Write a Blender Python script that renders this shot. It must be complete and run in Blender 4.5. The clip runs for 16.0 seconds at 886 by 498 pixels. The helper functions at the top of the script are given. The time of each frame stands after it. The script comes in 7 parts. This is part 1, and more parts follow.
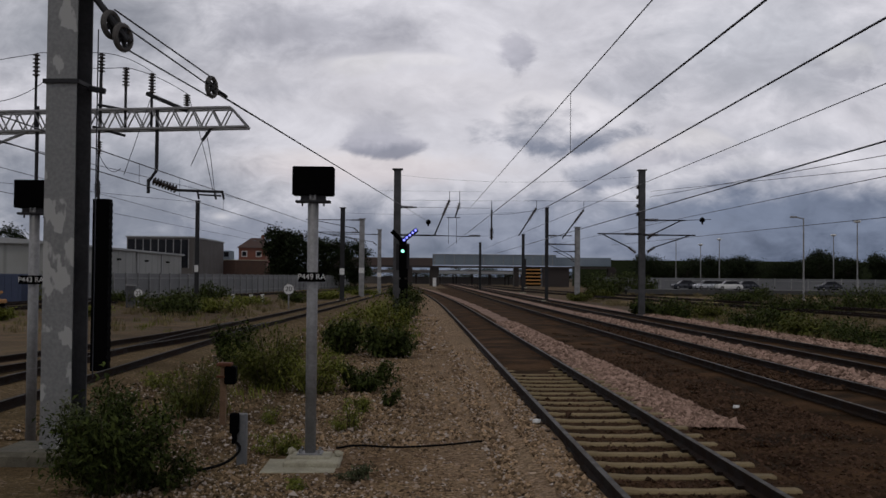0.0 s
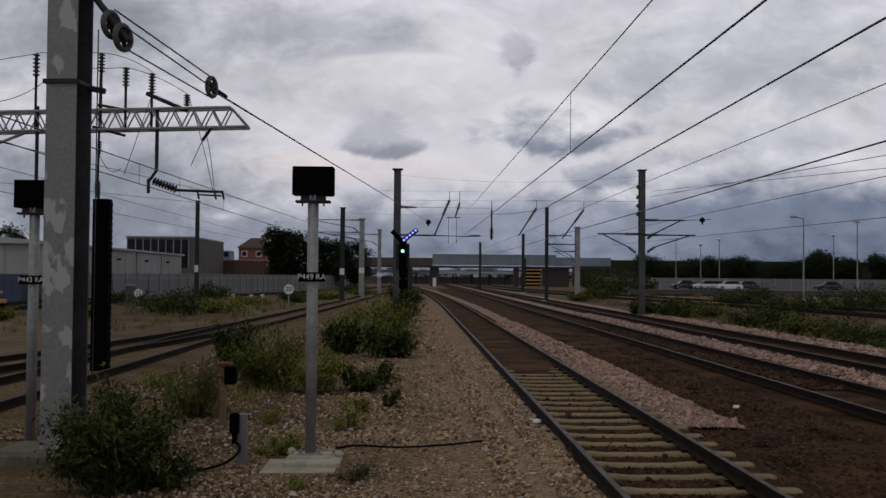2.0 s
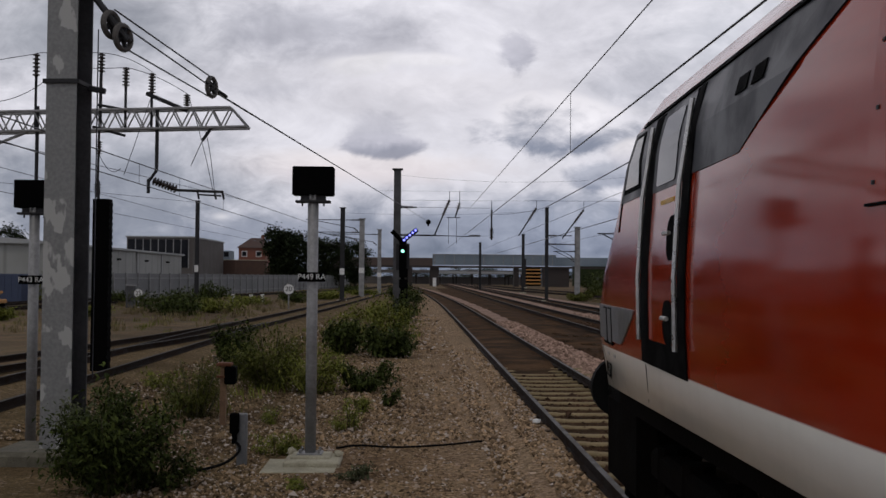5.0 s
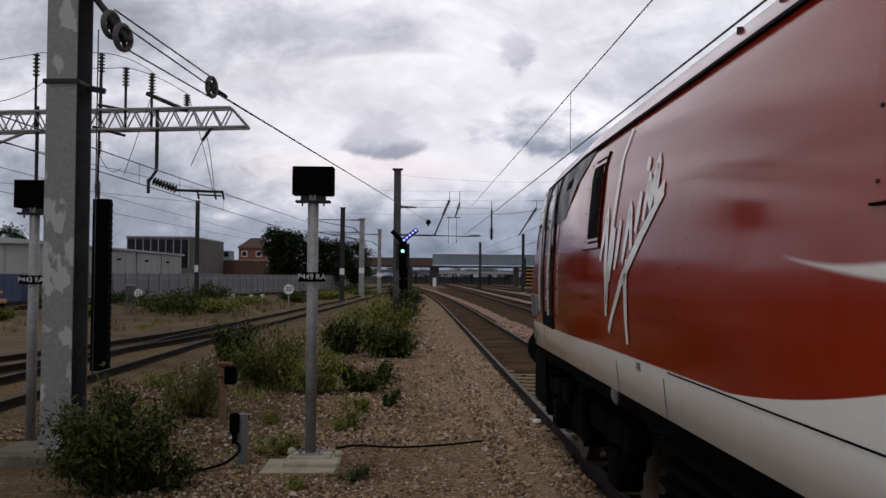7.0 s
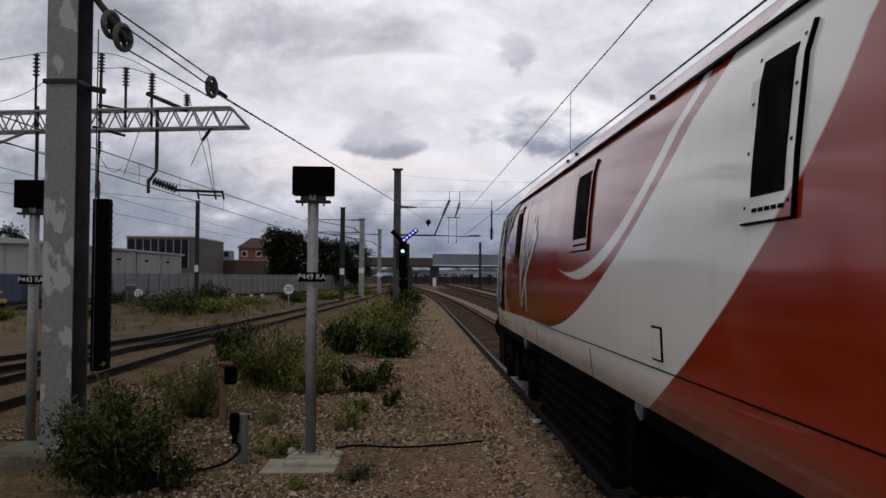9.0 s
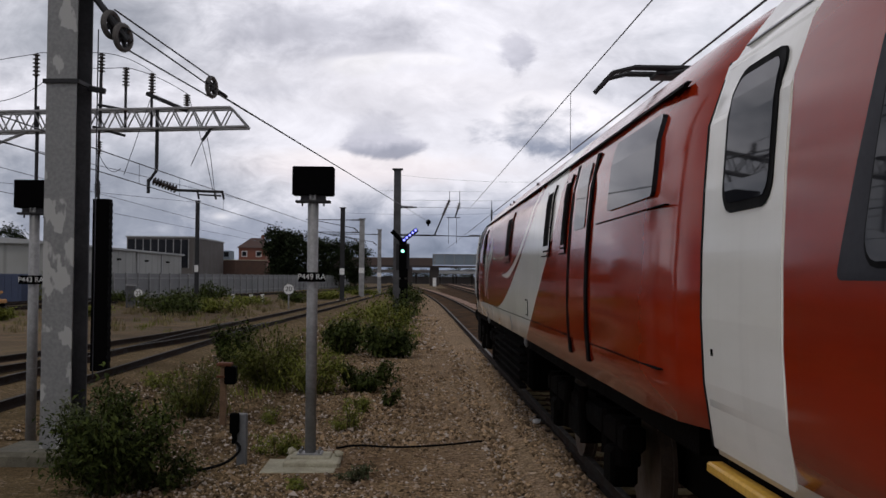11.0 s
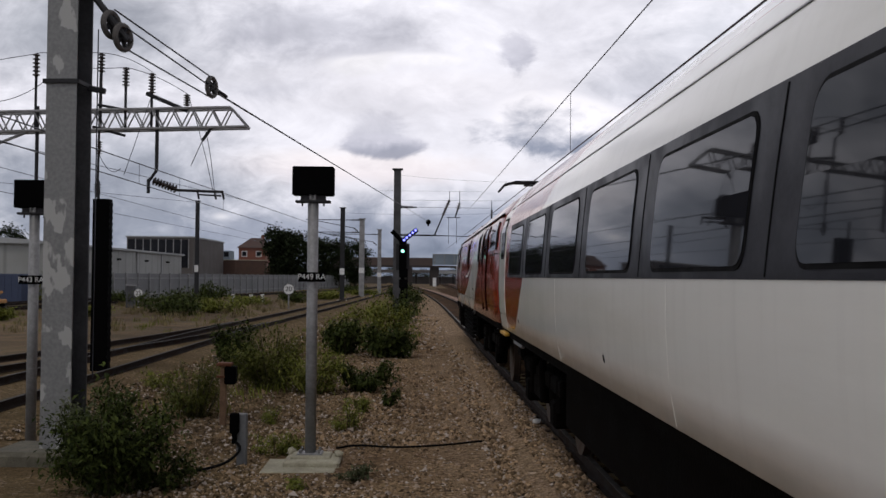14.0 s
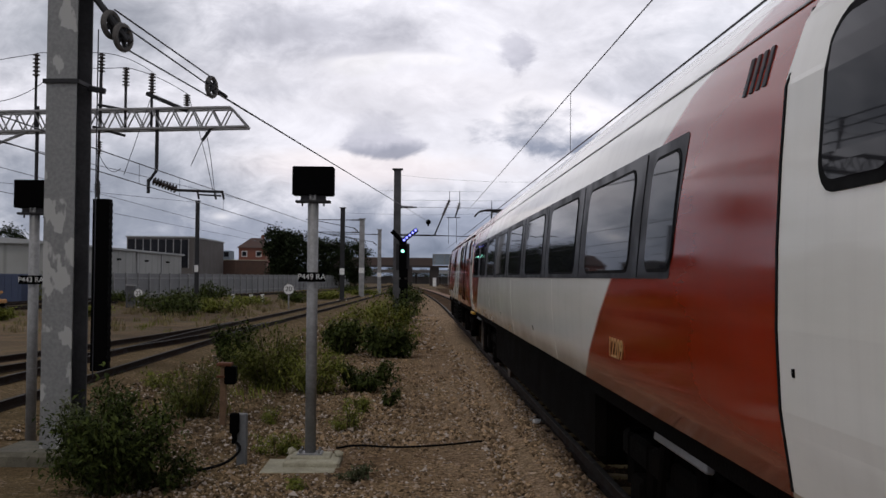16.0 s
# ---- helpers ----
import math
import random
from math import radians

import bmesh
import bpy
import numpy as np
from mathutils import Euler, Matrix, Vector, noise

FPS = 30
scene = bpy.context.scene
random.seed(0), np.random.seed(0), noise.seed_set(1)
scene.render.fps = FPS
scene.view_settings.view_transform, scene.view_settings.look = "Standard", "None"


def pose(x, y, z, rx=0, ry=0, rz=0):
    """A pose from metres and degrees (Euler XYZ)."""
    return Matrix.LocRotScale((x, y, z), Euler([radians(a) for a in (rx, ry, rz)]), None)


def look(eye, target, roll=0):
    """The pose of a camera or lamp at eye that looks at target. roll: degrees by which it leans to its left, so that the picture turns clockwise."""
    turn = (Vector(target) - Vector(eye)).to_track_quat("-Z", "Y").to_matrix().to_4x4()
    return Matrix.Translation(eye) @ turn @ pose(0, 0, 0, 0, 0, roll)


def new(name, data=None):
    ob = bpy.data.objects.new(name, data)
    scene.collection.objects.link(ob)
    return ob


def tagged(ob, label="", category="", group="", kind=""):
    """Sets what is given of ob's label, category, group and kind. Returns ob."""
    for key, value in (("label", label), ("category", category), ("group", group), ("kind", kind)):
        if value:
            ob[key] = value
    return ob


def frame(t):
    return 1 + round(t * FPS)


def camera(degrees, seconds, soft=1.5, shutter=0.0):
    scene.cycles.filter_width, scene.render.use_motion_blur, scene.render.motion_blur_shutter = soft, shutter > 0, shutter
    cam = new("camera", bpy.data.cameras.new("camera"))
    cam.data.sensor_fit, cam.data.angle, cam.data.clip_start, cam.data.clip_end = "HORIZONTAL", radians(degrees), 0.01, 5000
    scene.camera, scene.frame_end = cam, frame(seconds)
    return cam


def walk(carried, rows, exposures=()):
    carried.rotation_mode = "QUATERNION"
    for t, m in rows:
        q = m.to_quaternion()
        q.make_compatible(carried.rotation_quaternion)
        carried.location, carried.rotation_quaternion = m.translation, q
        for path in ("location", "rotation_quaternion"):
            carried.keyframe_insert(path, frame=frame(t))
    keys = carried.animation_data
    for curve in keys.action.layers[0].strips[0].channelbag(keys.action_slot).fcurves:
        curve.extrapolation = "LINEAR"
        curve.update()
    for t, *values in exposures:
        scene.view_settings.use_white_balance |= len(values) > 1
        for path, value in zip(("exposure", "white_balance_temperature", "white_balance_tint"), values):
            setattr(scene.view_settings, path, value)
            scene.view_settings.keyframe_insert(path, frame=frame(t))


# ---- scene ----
cam = camera(47.07, 16.0)
CAM_POSE = Matrix.Translation((0, 0, 2.0)) @ pose(0, 0, 0, 0, 0, -1.496) @ pose(0, 0, 0, 91.572, 0, 0) @ pose(0, 0, 0, 0, 0, 0.493)
walk(cam, [(0.0, CAM_POSE), (16.0, CAM_POSE)], exposures=[(0.0, -0.28), (2.6, -0.28), (4.2, -0.18), (7.0, 0.12), (9.0, 0.04), (12.0, 0.2), (16.0, 0.18)])

# ---------------------------------------------------------------- world and sun
SUN_EL, SUN_AZ = 48, 205      # degrees; azimuth clockwise from +y
world = bpy.data.worlds.new("overcast")
scene.world = world
world.use_nodes = True


def build_world():
    nt = world.node_tree
    nt.nodes.clear()
    N, L = nt.nodes.new, nt.links.new
    out, bg = N("ShaderNodeOutputWorld"), N("ShaderNodeBackground")
    L(bg.outputs[0], out.inputs[0])
    sky = N("ShaderNodeTexSky")
    sky.sky_type, sky.sun_disc = "NISHITA", False
    sky.sun_elevation, sky.sun_rotation = radians(SUN_EL), radians(SUN_AZ)
    co = N("ShaderNodeTexCoord")
    sep = N("ShaderNodeSeparateXYZ")
    L(co.outputs["Generated"], sep.inputs[0])

    def math_(op, a, b=None, clamp=False):
        n = N("ShaderNodeMath")
        n.operation, n.use_clamp = op, clamp
        for i, v in enumerate((a, b)):
            if v is None:
                continue
            if isinstance(v, (int, float)):
                n.inputs[i].default_value = v
            else:
                L(v, n.inputs[i])
        return n.outputs[0]

    # cloud forms, flattened in height; each cloud is lit on its upper side
    def at(dz):
        comb = N("ShaderNodeCombineXYZ")
        L(sep.outputs[0], comb.inputs[0]), L(sep.outputs[1], comb.inputs[1])
        L(math_("MULTIPLY", math_("ADD", sep.outputs[2], dz), 1.7), comb.inputs[2])
        return comb.outputs[0]

    here = at(0.0)

    def cloud(scale, detail, off, lo, hi, rough=0.55, stretch=(1, 1, 1), vec=None):
        mp = N("ShaderNodeMapping")
        mp.inputs["Location"].default_value = off
        mp.inputs["Scale"].default_value = stretch
        L(vec or here, mp.inputs[0])
        tx = N("ShaderNodeTexNoise")
        tx.inputs["Scale"].default_value, tx.inputs["Detail"].default_value = scale, detail
        tx.inputs["Roughness"].default_value, tx.inputs["Distortion"].default_value = rough, 0.3
        L(mp.outputs[0], tx.inputs["Vector"])
        mr = N("ShaderNodeMapRange")
        mr.interpolation_type = "SMOOTHSTEP"
        mr.inputs[1].default_value, mr.inputs[2].default_value = lo, hi
        L(tx.outputs[0], mr.inputs[0])
        return mr.outputs[0]

    def mix(f, a, b):
        m = N("ShaderNodeMix")
        m.data_type = "RGBA"
        for i, val in ((0, f), (6, a), (7, b)):
            if isinstance(val, (int, float)):
                m.inputs[i].default_value = val
            elif isinstance(val, tuple):
                m.inputs[i].default_value = (*val, 1)
            else:
                L(val, m.inputs[i])
        return m.outputs[2]

    big = cloud(3.0, 4, (0.9, 0.35, 0.2), 0.34, 0.66, 0.42)
    tone = mix(big, (0.44, 0.45, 0.53), (0.84, 0.82, 0.89))
    soft = cloud(6.0, 5, (2.3, 1.2, 0.4), 0.40, 0.70, 0.45)
    tone = mix(math_("MULTIPLY", soft, 0.5), tone, (0.92, 0.88, 0.91))
    # a darker blue-grey bank low over the horizon, a pale gap above it
    low = N("ShaderNodeMapRange")
    low.interpolation_type = "SMOOTHSTEP"
    low.inputs[1].default_value, low.inputs[2].default_value = 0.15, 0.07
    L(sep.outputs[2], low.inputs[0])
    bank = cloud(5.0, 7, (0.3, 9.1, 0), 0.38, 0.66, 0.6, (1, 1, 1.6))
    lowcol = mix(bank, (0.10, 0.135, 0.215), (0.29, 0.32, 0.41))
    gap = N("ShaderNodeMapRange")
    gap.interpolation_type = "SMOOTHSTEP"
    gap.inputs[1].default_value, gap.inputs[2].default_value = 0.10, 0.0
    L(math_("ABSOLUTE", math_("SUBTRACT", sep.outputs[2], 0.105)), gap.inputs[0])
    tone = mix(math_("MULTIPLY", gap.outputs[0], 0.38), tone, (0.90, 0.84, 0.86))
    sides = math_("ADD", 0.30, math_("MULTIPLY", math_("ABSOLUTE", math_("ADD", sep.outputs[0], 0.03)), 3.2), True)
    tone = mix(math_("MULTIPLY", low.outputs[0], math_("MINIMUM", sides, 0.9)), tone, lowcol)
    hz = N("ShaderNodeMapRange")
    hz.inputs[1].default_value, hz.inputs[2].default_value = 0.03, 0.005
    L(sep.outputs[2], hz.inputs[0])
    tone = mix(math_("MULTIPLY", hz.outputs[0], 0.3), tone, (0.50, 0.52, 0.58))
    skyc = N("ShaderNodeVectorMath")
    skyc.operation = "SCALE"
    L(sky.outputs[0], skyc.inputs[0])
    skyc.inputs[3].default_value = 0.06
    tone = mix(0.10, tone, skyc.outputs[0])
    # the clouds before the camera, each at its place in the sky: azimuth and height (tangents),
    # half width and half height, tone of its lit top and of its base, density, softness, raggedness
    ahead = N("ShaderNodeMapRange")
    ahead.interpolation_type = "SMOOTHSTEP"
    ahead.inputs[1].default_value, ahead.inputs[2].default_value = 0.55, 0.8
    L(sep.outputs[1], ahead.inputs[0])
    fwd = math_("MAXIMUM", sep.outputs[1], 0.2)
    az, el = math_("DIVIDE", sep.outputs[0], fwd), math_("DIVIDE", sep.outputs[2], fwd)
    flat = N("ShaderNodeCombineXYZ")
    L(az, flat.inputs[0]), L(math_("MULTIPLY", el, 1.7), flat.inputs[1])

    def ragged(scale, off, detail, rough):
        mp = N("ShaderNodeMapping")
        mp.inputs["Location"].default_value = off
        L(flat.outputs[0], mp.inputs[0])
        tx = N("ShaderNodeTexNoise")
        tx.inputs["Scale"].default_value, tx.inputs["Detail"].default_value = scale, detail
        tx.inputs["Roughness"].default_value, tx.inputs["Distortion"].default_value = rough, 0.5
        L(mp.outputs[0], tx.inputs["Vector"])
        return math_("SUBTRACT", tx.outputs[0], 0.5)

    coarse, fine = ragged(9.0, (3.1, 1.7, 0), 6, 0.6), ragged(26.0, (0.4, 6.2, 0), 6, 0.6)
    wisp = math_("ADD", math_("MULTIPLY", coarse, 1.6), math_("MULTIPLY", fine, 1.2))
    front = mix(math_("ADD", 0.5, math_("MULTIPLY", coarse, 1.8), True), (0.60, 0.59, 0.65), (0.82, 0.80, 0.85))

    def smooth(v, lo, hi):
        r = N("ShaderNodeMapRange")
        r.interpolation_type = "SMOOTHSTEP"
        r.inputs[1].default_value, r.inputs[2].default_value = lo, hi
        L(v, r.inputs[0])
        return r.outputs[0]

    for cx, cy, rx, ry, top, base, dense, soft_, rag in (
        (-0.338, 0.235, 0.239, 0.083, (0.31, 0.325, 0.37), (0.25, 0.265, 0.315), 0.88, 0.8, 0.4),
        (-0.112, 0.244, 0.156, 0.039, (0.46, 0.46, 0.52), (0.4, 0.4, 0.46), 0.7, 0.8, 0.6),
        (0.023, 0.182, 0.189, 0.042, (0.8, 0.77, 0.81), (0.7, 0.68, 0.73), 0.8, 0.8, 0.7),
        (0.344, 0.234, 0.178, 0.083, (0.6, 0.61, 0.67), (0.5, 0.51, 0.57), 0.75, 0.8, 0.7),
        (-0.066, 0.109, 0.194, 0.023, (0.84, 0.78, 0.79), (0.8, 0.73, 0.75), 0.85, 0.7, 0.5),
        (-0.313, 0.075, 0.211, 0.094, (0.33, 0.35, 0.41), (0.21, 0.235, 0.295), 0.92, 0.6, 0.4),
        (0.360, 0.026, 0.311, 0.089, (0.2, 0.24, 0.335), (0.075, 0.1, 0.16), 0.97, 0.45, 0.4),
        (0.107, 0.026, 0.250, 0.069, (0.3, 0.33, 0.42), (0.14, 0.17, 0.245), 0.95, 0.5, 0.4),
        (-0.120, 0.024, 0.200, 0.061, (0.27, 0.295, 0.37), (0.16, 0.19, 0.255), 0.92, 0.5, 0.4),
        (0.091, 0.017, 0.211, 0.008, (0.4, 0.42, 0.48), (0.4, 0.42, 0.48), 0.3, 0.8, 0.3),
        (-0.161, 0.187, 0.083, 0.019, (0.58, 0.57, 0.62), (0.47, 0.47, 0.53), 0.6, 0.7, 0.7),
        (0.208, 0.192, 0.061, 0.031, (0.52, 0.52, 0.58), (0.4, 0.41, 0.47), 0.65, 0.6, 0.7),
        (0.372, 0.141, 0.106, 0.023, (0.6, 0.6, 0.66), (0.48, 0.49, 0.56), 0.65, 0.6, 0.7),
        (-0.056, 0.207, 0.039, 0.012, (0.88, 0.85, 0.87), (0.74, 0.72, 0.75), 0.7, 0.5, 0.8),
        (0.006, 0.214, 0.061, 0.009, (0.88, 0.85, 0.88), (0.78, 0.76, 0.79), 0.7, 0.5, 0.8),
        (-0.041, 0.143, 0.034, 0.019, (0.56, 0.55, 0.61), (0.44, 0.44, 0.51), 0.8, 0.4, 0.8),
        (-0.035, 0.129, 0.051, 0.014, (0.56, 0.55, 0.62), (0.3, 0.31, 0.385), 0.9, 0.35, 0.7),
        (0.096, 0.224, 0.024, 0.024, (0.52, 0.51, 0.58), (0.38, 0.38, 0.45), 0.75, 0.4, 0.8),
        (0.138, 0.151, 0.089, 0.036, (0.86, 0.83, 0.87), (0.25, 0.275, 0.355), 0.97, 0.3, 0.7),
        (0.183, 0.101, 0.043, 0.019, (0.4, 0.42, 0.5), (0.22, 0.25, 0.34), 0.8, 0.4, 0.7),
        (0.219, 0.124, 0.037, 0.017, (0.82, 0.78, 0.8), (0.55, 0.54, 0.61), 0.75, 0.35, 0.9),
        (0.284, 0.130, 0.039, 0.019, (0.8, 0.77, 0.79), (0.5, 0.5, 0.57), 0.75, 0.35, 0.9),
        (0.338, 0.110, 0.044, 0.014, (0.62, 0.62, 0.67), (0.34, 0.36, 0.45), 0.6, 0.4, 0.8),
        (0.427, 0.217, 0.032, 0.021, (0.74, 0.73, 0.76), (0.48, 0.48, 0.54), 0.75, 0.35, 0.8),
        (-0.191, 0.057, 0.019, 0.007, (0.8, 0.77, 0.78), (0.66, 0.65, 0.68), 0.5, 0.6, 1.3),
    ):
        u = math_("DIVIDE", math_("SUBTRACT", az, cx), rx)
        v = math_("DIVIDE", math_("SUBTRACT", el, cy), ry)
        q = math_("SQRT", math_("ADD", math_("MULTIPLY", u, u), math_("MULTIPLY", v, v)))
        q = math_("ADD", q, math_("MULTIPLY", wisp, rag))
        shade = smooth(math_("ADD", v, math_("MULTIPLY", wisp, 1.2)), -0.7, 0.6)
        front = mix(math_("MULTIPLY", smooth(q, 1.05, 1.05 - soft_ - 0.08), dense), front, mix(shade, base, top))
    streak = math_("ADD", 1.0, math_("MULTIPLY", wisp, 0.22))
    lit_front = N("ShaderNodeVectorMath")
    lit_front.operation = "SCALE"
    tint = N("ShaderNodeMix")
    tint.data_type, tint.blend_type = "RGBA", "MULTIPLY"
    tint.inputs[0].default_value, tint.inputs[7].default_value = 1.0, (0.985, 0.995, 1.01, 1)
    L(front, tint.inputs[6])
    L(tint.outputs[2], lit_front.inputs[0]), L(streak, lit_front.inputs[3])
    tone = mix(ahead.outputs[0], tone, lit_front.outputs[0])
    # heavier cloud added towards the unseen zenith, to dim the light on the ground
    up = N("ShaderNodeMapRange")
    up.interpolation_type = "SMOOTHSTEP"
    up.inputs[1].default_value, up.inputs[2].default_value = 0.30, 0.62
    L(sep.outputs[2], up.inputs[0])
    tone = mix(math_("MULTIPLY", up.outputs[0], 0.85), tone, (0.19, 0.19, 0.215))
    L(tone, bg.inputs[0])
    bg.inputs[1].default_value = 1.05


build_world()
sun = new("sun", bpy.data.lights.new("sun", "SUN"))
sun.data.energy, sun.data.angle, sun.data.color = 0.5, radians(14), (1.0, 0.96, 0.9)
sun.matrix_world = look((-0.28 * 40, -0.6 * 40, 45), (0, 0, 0))

# ---------------------------------------------------------------- materials


class Mat:
    """A small node-writer for one procedural material."""

    def __init__(self, name, rough=0.7, metal=0.0, spec=0.5):
        self.m = bpy.data.materials.new(name)
        self.m.use_nodes = True
        self.nt = self.m.node_tree
        self.b = self.nt.nodes["Principled BSDF"]
        self.b.inputs["Roughness"].default_value = rough
        self.b.inputs["Metallic"].default_value = metal
        self.b.inputs["Specular IOR Level"].default_value = spec
        self.co = self.N("ShaderNodeTexCoord").outputs["Object"]

    def N(self, kind):
        return self.nt.nodes.new(kind)

    def L(self, a, b):
        self.nt.links.new(a, b)

    def put(self, sock, v):
        if isinstance(v, (int, float)):
            sock.default_value = v
        elif isinstance(v, tuple):
            sock.default_value = (*v, 1) if len(v) == 3 and sock.type == "RGBA" else v
        else:
            self.L(v, sock)

    def math(self, op, a, b=0.0, clamp=False):
        n = self.N("ShaderNodeMath")
        n.operation, n.use_clamp = op, clamp
        self.put(n.inputs[0], a), self.put(n.inputs[1], b)
        return n.outputs[0]

    def noise(self, scale, detail=4, rough=0.55, lo=0.3, hi=0.7, stretch=None, world_=False):
        vec = self.co
        if world_:
            vec = self.N("ShaderNodeNewGeometry").outputs["Position"]
        if stretch:
            mp = self.N("ShaderNodeMapping")
            mp.inputs["Scale"].default_value = stretch
            self.L(vec, mp.inputs[0])
            vec = mp.outputs[0]
        t = self.N("ShaderNodeTexNoise")
        t.inputs["Scale"].default_value, t.inputs["Detail"].default_value = scale, detail
        t.inputs["Roughness"].default_value = rough
        self.L(vec, t.inputs["Vector"])
        return self.ramp(t.outputs[0], lo, hi)

    def ramp(self, v, lo, hi, a=0.0, b=1.0):
        r = self.N("ShaderNodeMapRange")
        r.interpolation_type = "SMOOTHSTEP"
        self.put(r.inputs[0], v)
        r.inputs[1].default_value, r.inputs[2].default_value = lo, hi
        r.inputs[3].default_value, r.inputs[4].default_value = a, b
        return r.outputs[0]

    def mix(self, f, a, b):
        n = self.N("ShaderNodeMix")
        n.data_type = "RGBA"
        self.put(n.inputs[0], f), self.put(n.inputs[6], a), self.put(n.inputs[7], b)
        return n.outputs[2]

    def color(self, v):
        self.put(self.b.inputs["Base Color"], v)
        return self

    def bump(self, v, strength=0.3, dist=0.01):
        n = self.N("ShaderNodeBump")
        n.inputs["Strength"].default_value, n.inputs["Distance"].default_value = strength, dist
        self.L(v, n.inputs["Height"])
        self.L(n.outputs[0], self.b.inputs["Normal"])
        return self

    def roughness(self, v):
        self.put(self.b.inputs["Roughness"], v)
        return self

    def random(self, island=False):
        if island:
            return self.N("ShaderNodeNewGeometry").outputs["Random Per Island"]
        return self.N("ShaderNodeObjectInfo").outputs["Random"]


def mottled(name, a, b, scale=3.0, rough=0.7, metal=0.0, bump=0.2, fine=40.0, spec=0.5, rnd=0.0, island=False):
    """Two tones at a large scale, a fine grain over them, and relief."""
    m = Mat(name, rough, metal, spec)
    big, grain = m.noise(scale, 5), m.noise(fine, 3)
    c = m.mix(big, a, b)
    c = m.mix(m.math("MULTIPLY", grain, 0.35), c, tuple(x * 0.55 for x in a))
    if rnd:
        k = m.random(island)
        c = m.mix(m.math("MULTIPLY", k, rnd), c, tuple(x * 0.4 for x in b))
    m.color(c)
    if bump:
        m.bump(grain, bump, 0.01)
    m.roughness(m.ramp(big, 0, 1, max(rough - 0.12, 0.02), min(rough + 0.1, 1)))
    return m.m


def make_ballast():
    m = Mat("ballast", 0.95, 0, 0.05)
    pos = m.N("ShaderNodeNewGeometry").outputs["Position"]
    vor = m.N("ShaderNodeTexVoronoi")
    vor.inputs["Scale"].default_value = 25.0
    m.L(pos, vor.inputs["Vector"])
    hsv = m.N("ShaderNodeSeparateColor")
    m.L(vor.outputs["Color"], hsv.inputs[0])
    c = m.mix(hsv.outputs[0], (0.058, 0.039, 0.020), (0.353, 0.241, 0.134))
    c = m.mix(m.ramp(hsv.outputs[1], 0.9, 0.98), c, (0.492, 0.372, 0.286))
    stain = m.noise(0.55, 6, 0.6, 0.42, 0.62, world_=True)
    c = m.mix(m.math("MULTIPLY", stain, 0.55), c, (0.096, 0.058, 0.035))
    moss = m.noise(0.23, 5, 0.6, 0.5, 0.68, world_=True)
    c = m.mix(m.math("MULTIPLY", moss, 0.35), c, (0.059, 0.049, 0.017))
    sx = m.N("ShaderNodeSeparateXYZ")
    m.L(pos, sx.inputs[0])
    c = m.mix(m.math("MULTIPLY", m.ramp(sx.outputs[0], -0.4, 1.2), 0.45), c, m.mix(hsv.outputs[0], (0.177, 0.121, 0.076), (0.514, 0.372, 0.251)))
    c = m.mix(m.math("MULTIPLY", m.ramp(sx.outputs[0], -0.5, -2.6), 0.5), c, (0.080, 0.063, 0.029))
    m.color(c)
    m.bump(vor.outputs["Distance"], 0.9, 0.03)
    return m.m


def make_ground():
    m = Mat("rough_ground", 0.95, 0, 0.1)
    big = m.noise(0.08, 6, 0.6, 0.38, 0.62, world_=True)
    mid = m.noise(0.9, 6, 0.65, 0.35, 0.65, world_=True)
    fin = m.noise(14, 4, 0.6, 0.3, 0.7, world_=True)
    c = m.mix(big, (0.104, 0.066, 0.038), (0.230, 0.155, 0.080))
    c = m.mix(m.math("MULTIPLY", mid, 0.6), c, (0.070, 0.068, 0.037))
    c = m.mix(m.math("MULTIPLY", fin, 0.5), c, (0.070, 0.050, 0.042))
    m.color(c)
    m.bump(fin, 0.6, 0.03)
    return m.m


BALLAST, GROUND = make_ballast(), make_ground()
PALE_BALLAST = mottled("fresh_ballast", (0.209, 0.139, 0.105), (0.417, 0.285, 0.226), 1.2, 0.95, 0, 0.9, 16, 0.05)
BROWN_CESS = mottled("rusty_cess", (0.021, 0.012, 0.005), (0.112, 0.063, 0.032), 0.8, 0.95, 0, 0.9, 16, 0.03)
RAIL_SIDE = mottled("rusty_rail", (0.010, 0.006, 0.004), (0.024, 0.013, 0.008), 3, 0.9, 0.0, 0.3, spec=0.15)
RAIL_TOP = mottled("polished_rail", (0.045, 0.040, 0.034), (0.085, 0.075, 0.065), 6, 0.6, 0.3, 0.05, spec=0.25)
DULL_TOP = mottled("dull_rail", (0.014, 0.011, 0.009), (0.03, 0.024, 0.020), 6, 0.75, 0.1, 0.05)
SLEEPER = mottled("sleeper_concrete", (0.22, 0.165, 0.085), (0.32, 0.25, 0.14), 2.5, 0.9, 0, 0.4, 30, 0.2, rnd=0.45)
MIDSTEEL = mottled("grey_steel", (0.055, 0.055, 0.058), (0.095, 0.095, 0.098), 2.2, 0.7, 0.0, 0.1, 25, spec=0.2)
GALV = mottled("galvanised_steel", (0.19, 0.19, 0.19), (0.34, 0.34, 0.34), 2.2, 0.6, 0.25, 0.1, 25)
# also gives the anchor mast's web its shade as colour
DARKSTEEL = mottled("weathered_and_shaded_steel", (0.018, 0.018, 0.020), (0.036, 0.036, 0.038), 3, 0.7, 0.2, 0.1, spec=0.3)
BLACK = mottled("black_paint", (0.0015, 0.0015, 0.0016), (0.003, 0.003, 0.0032), 4, 0.85, 0, 0.1, spec=0.03)
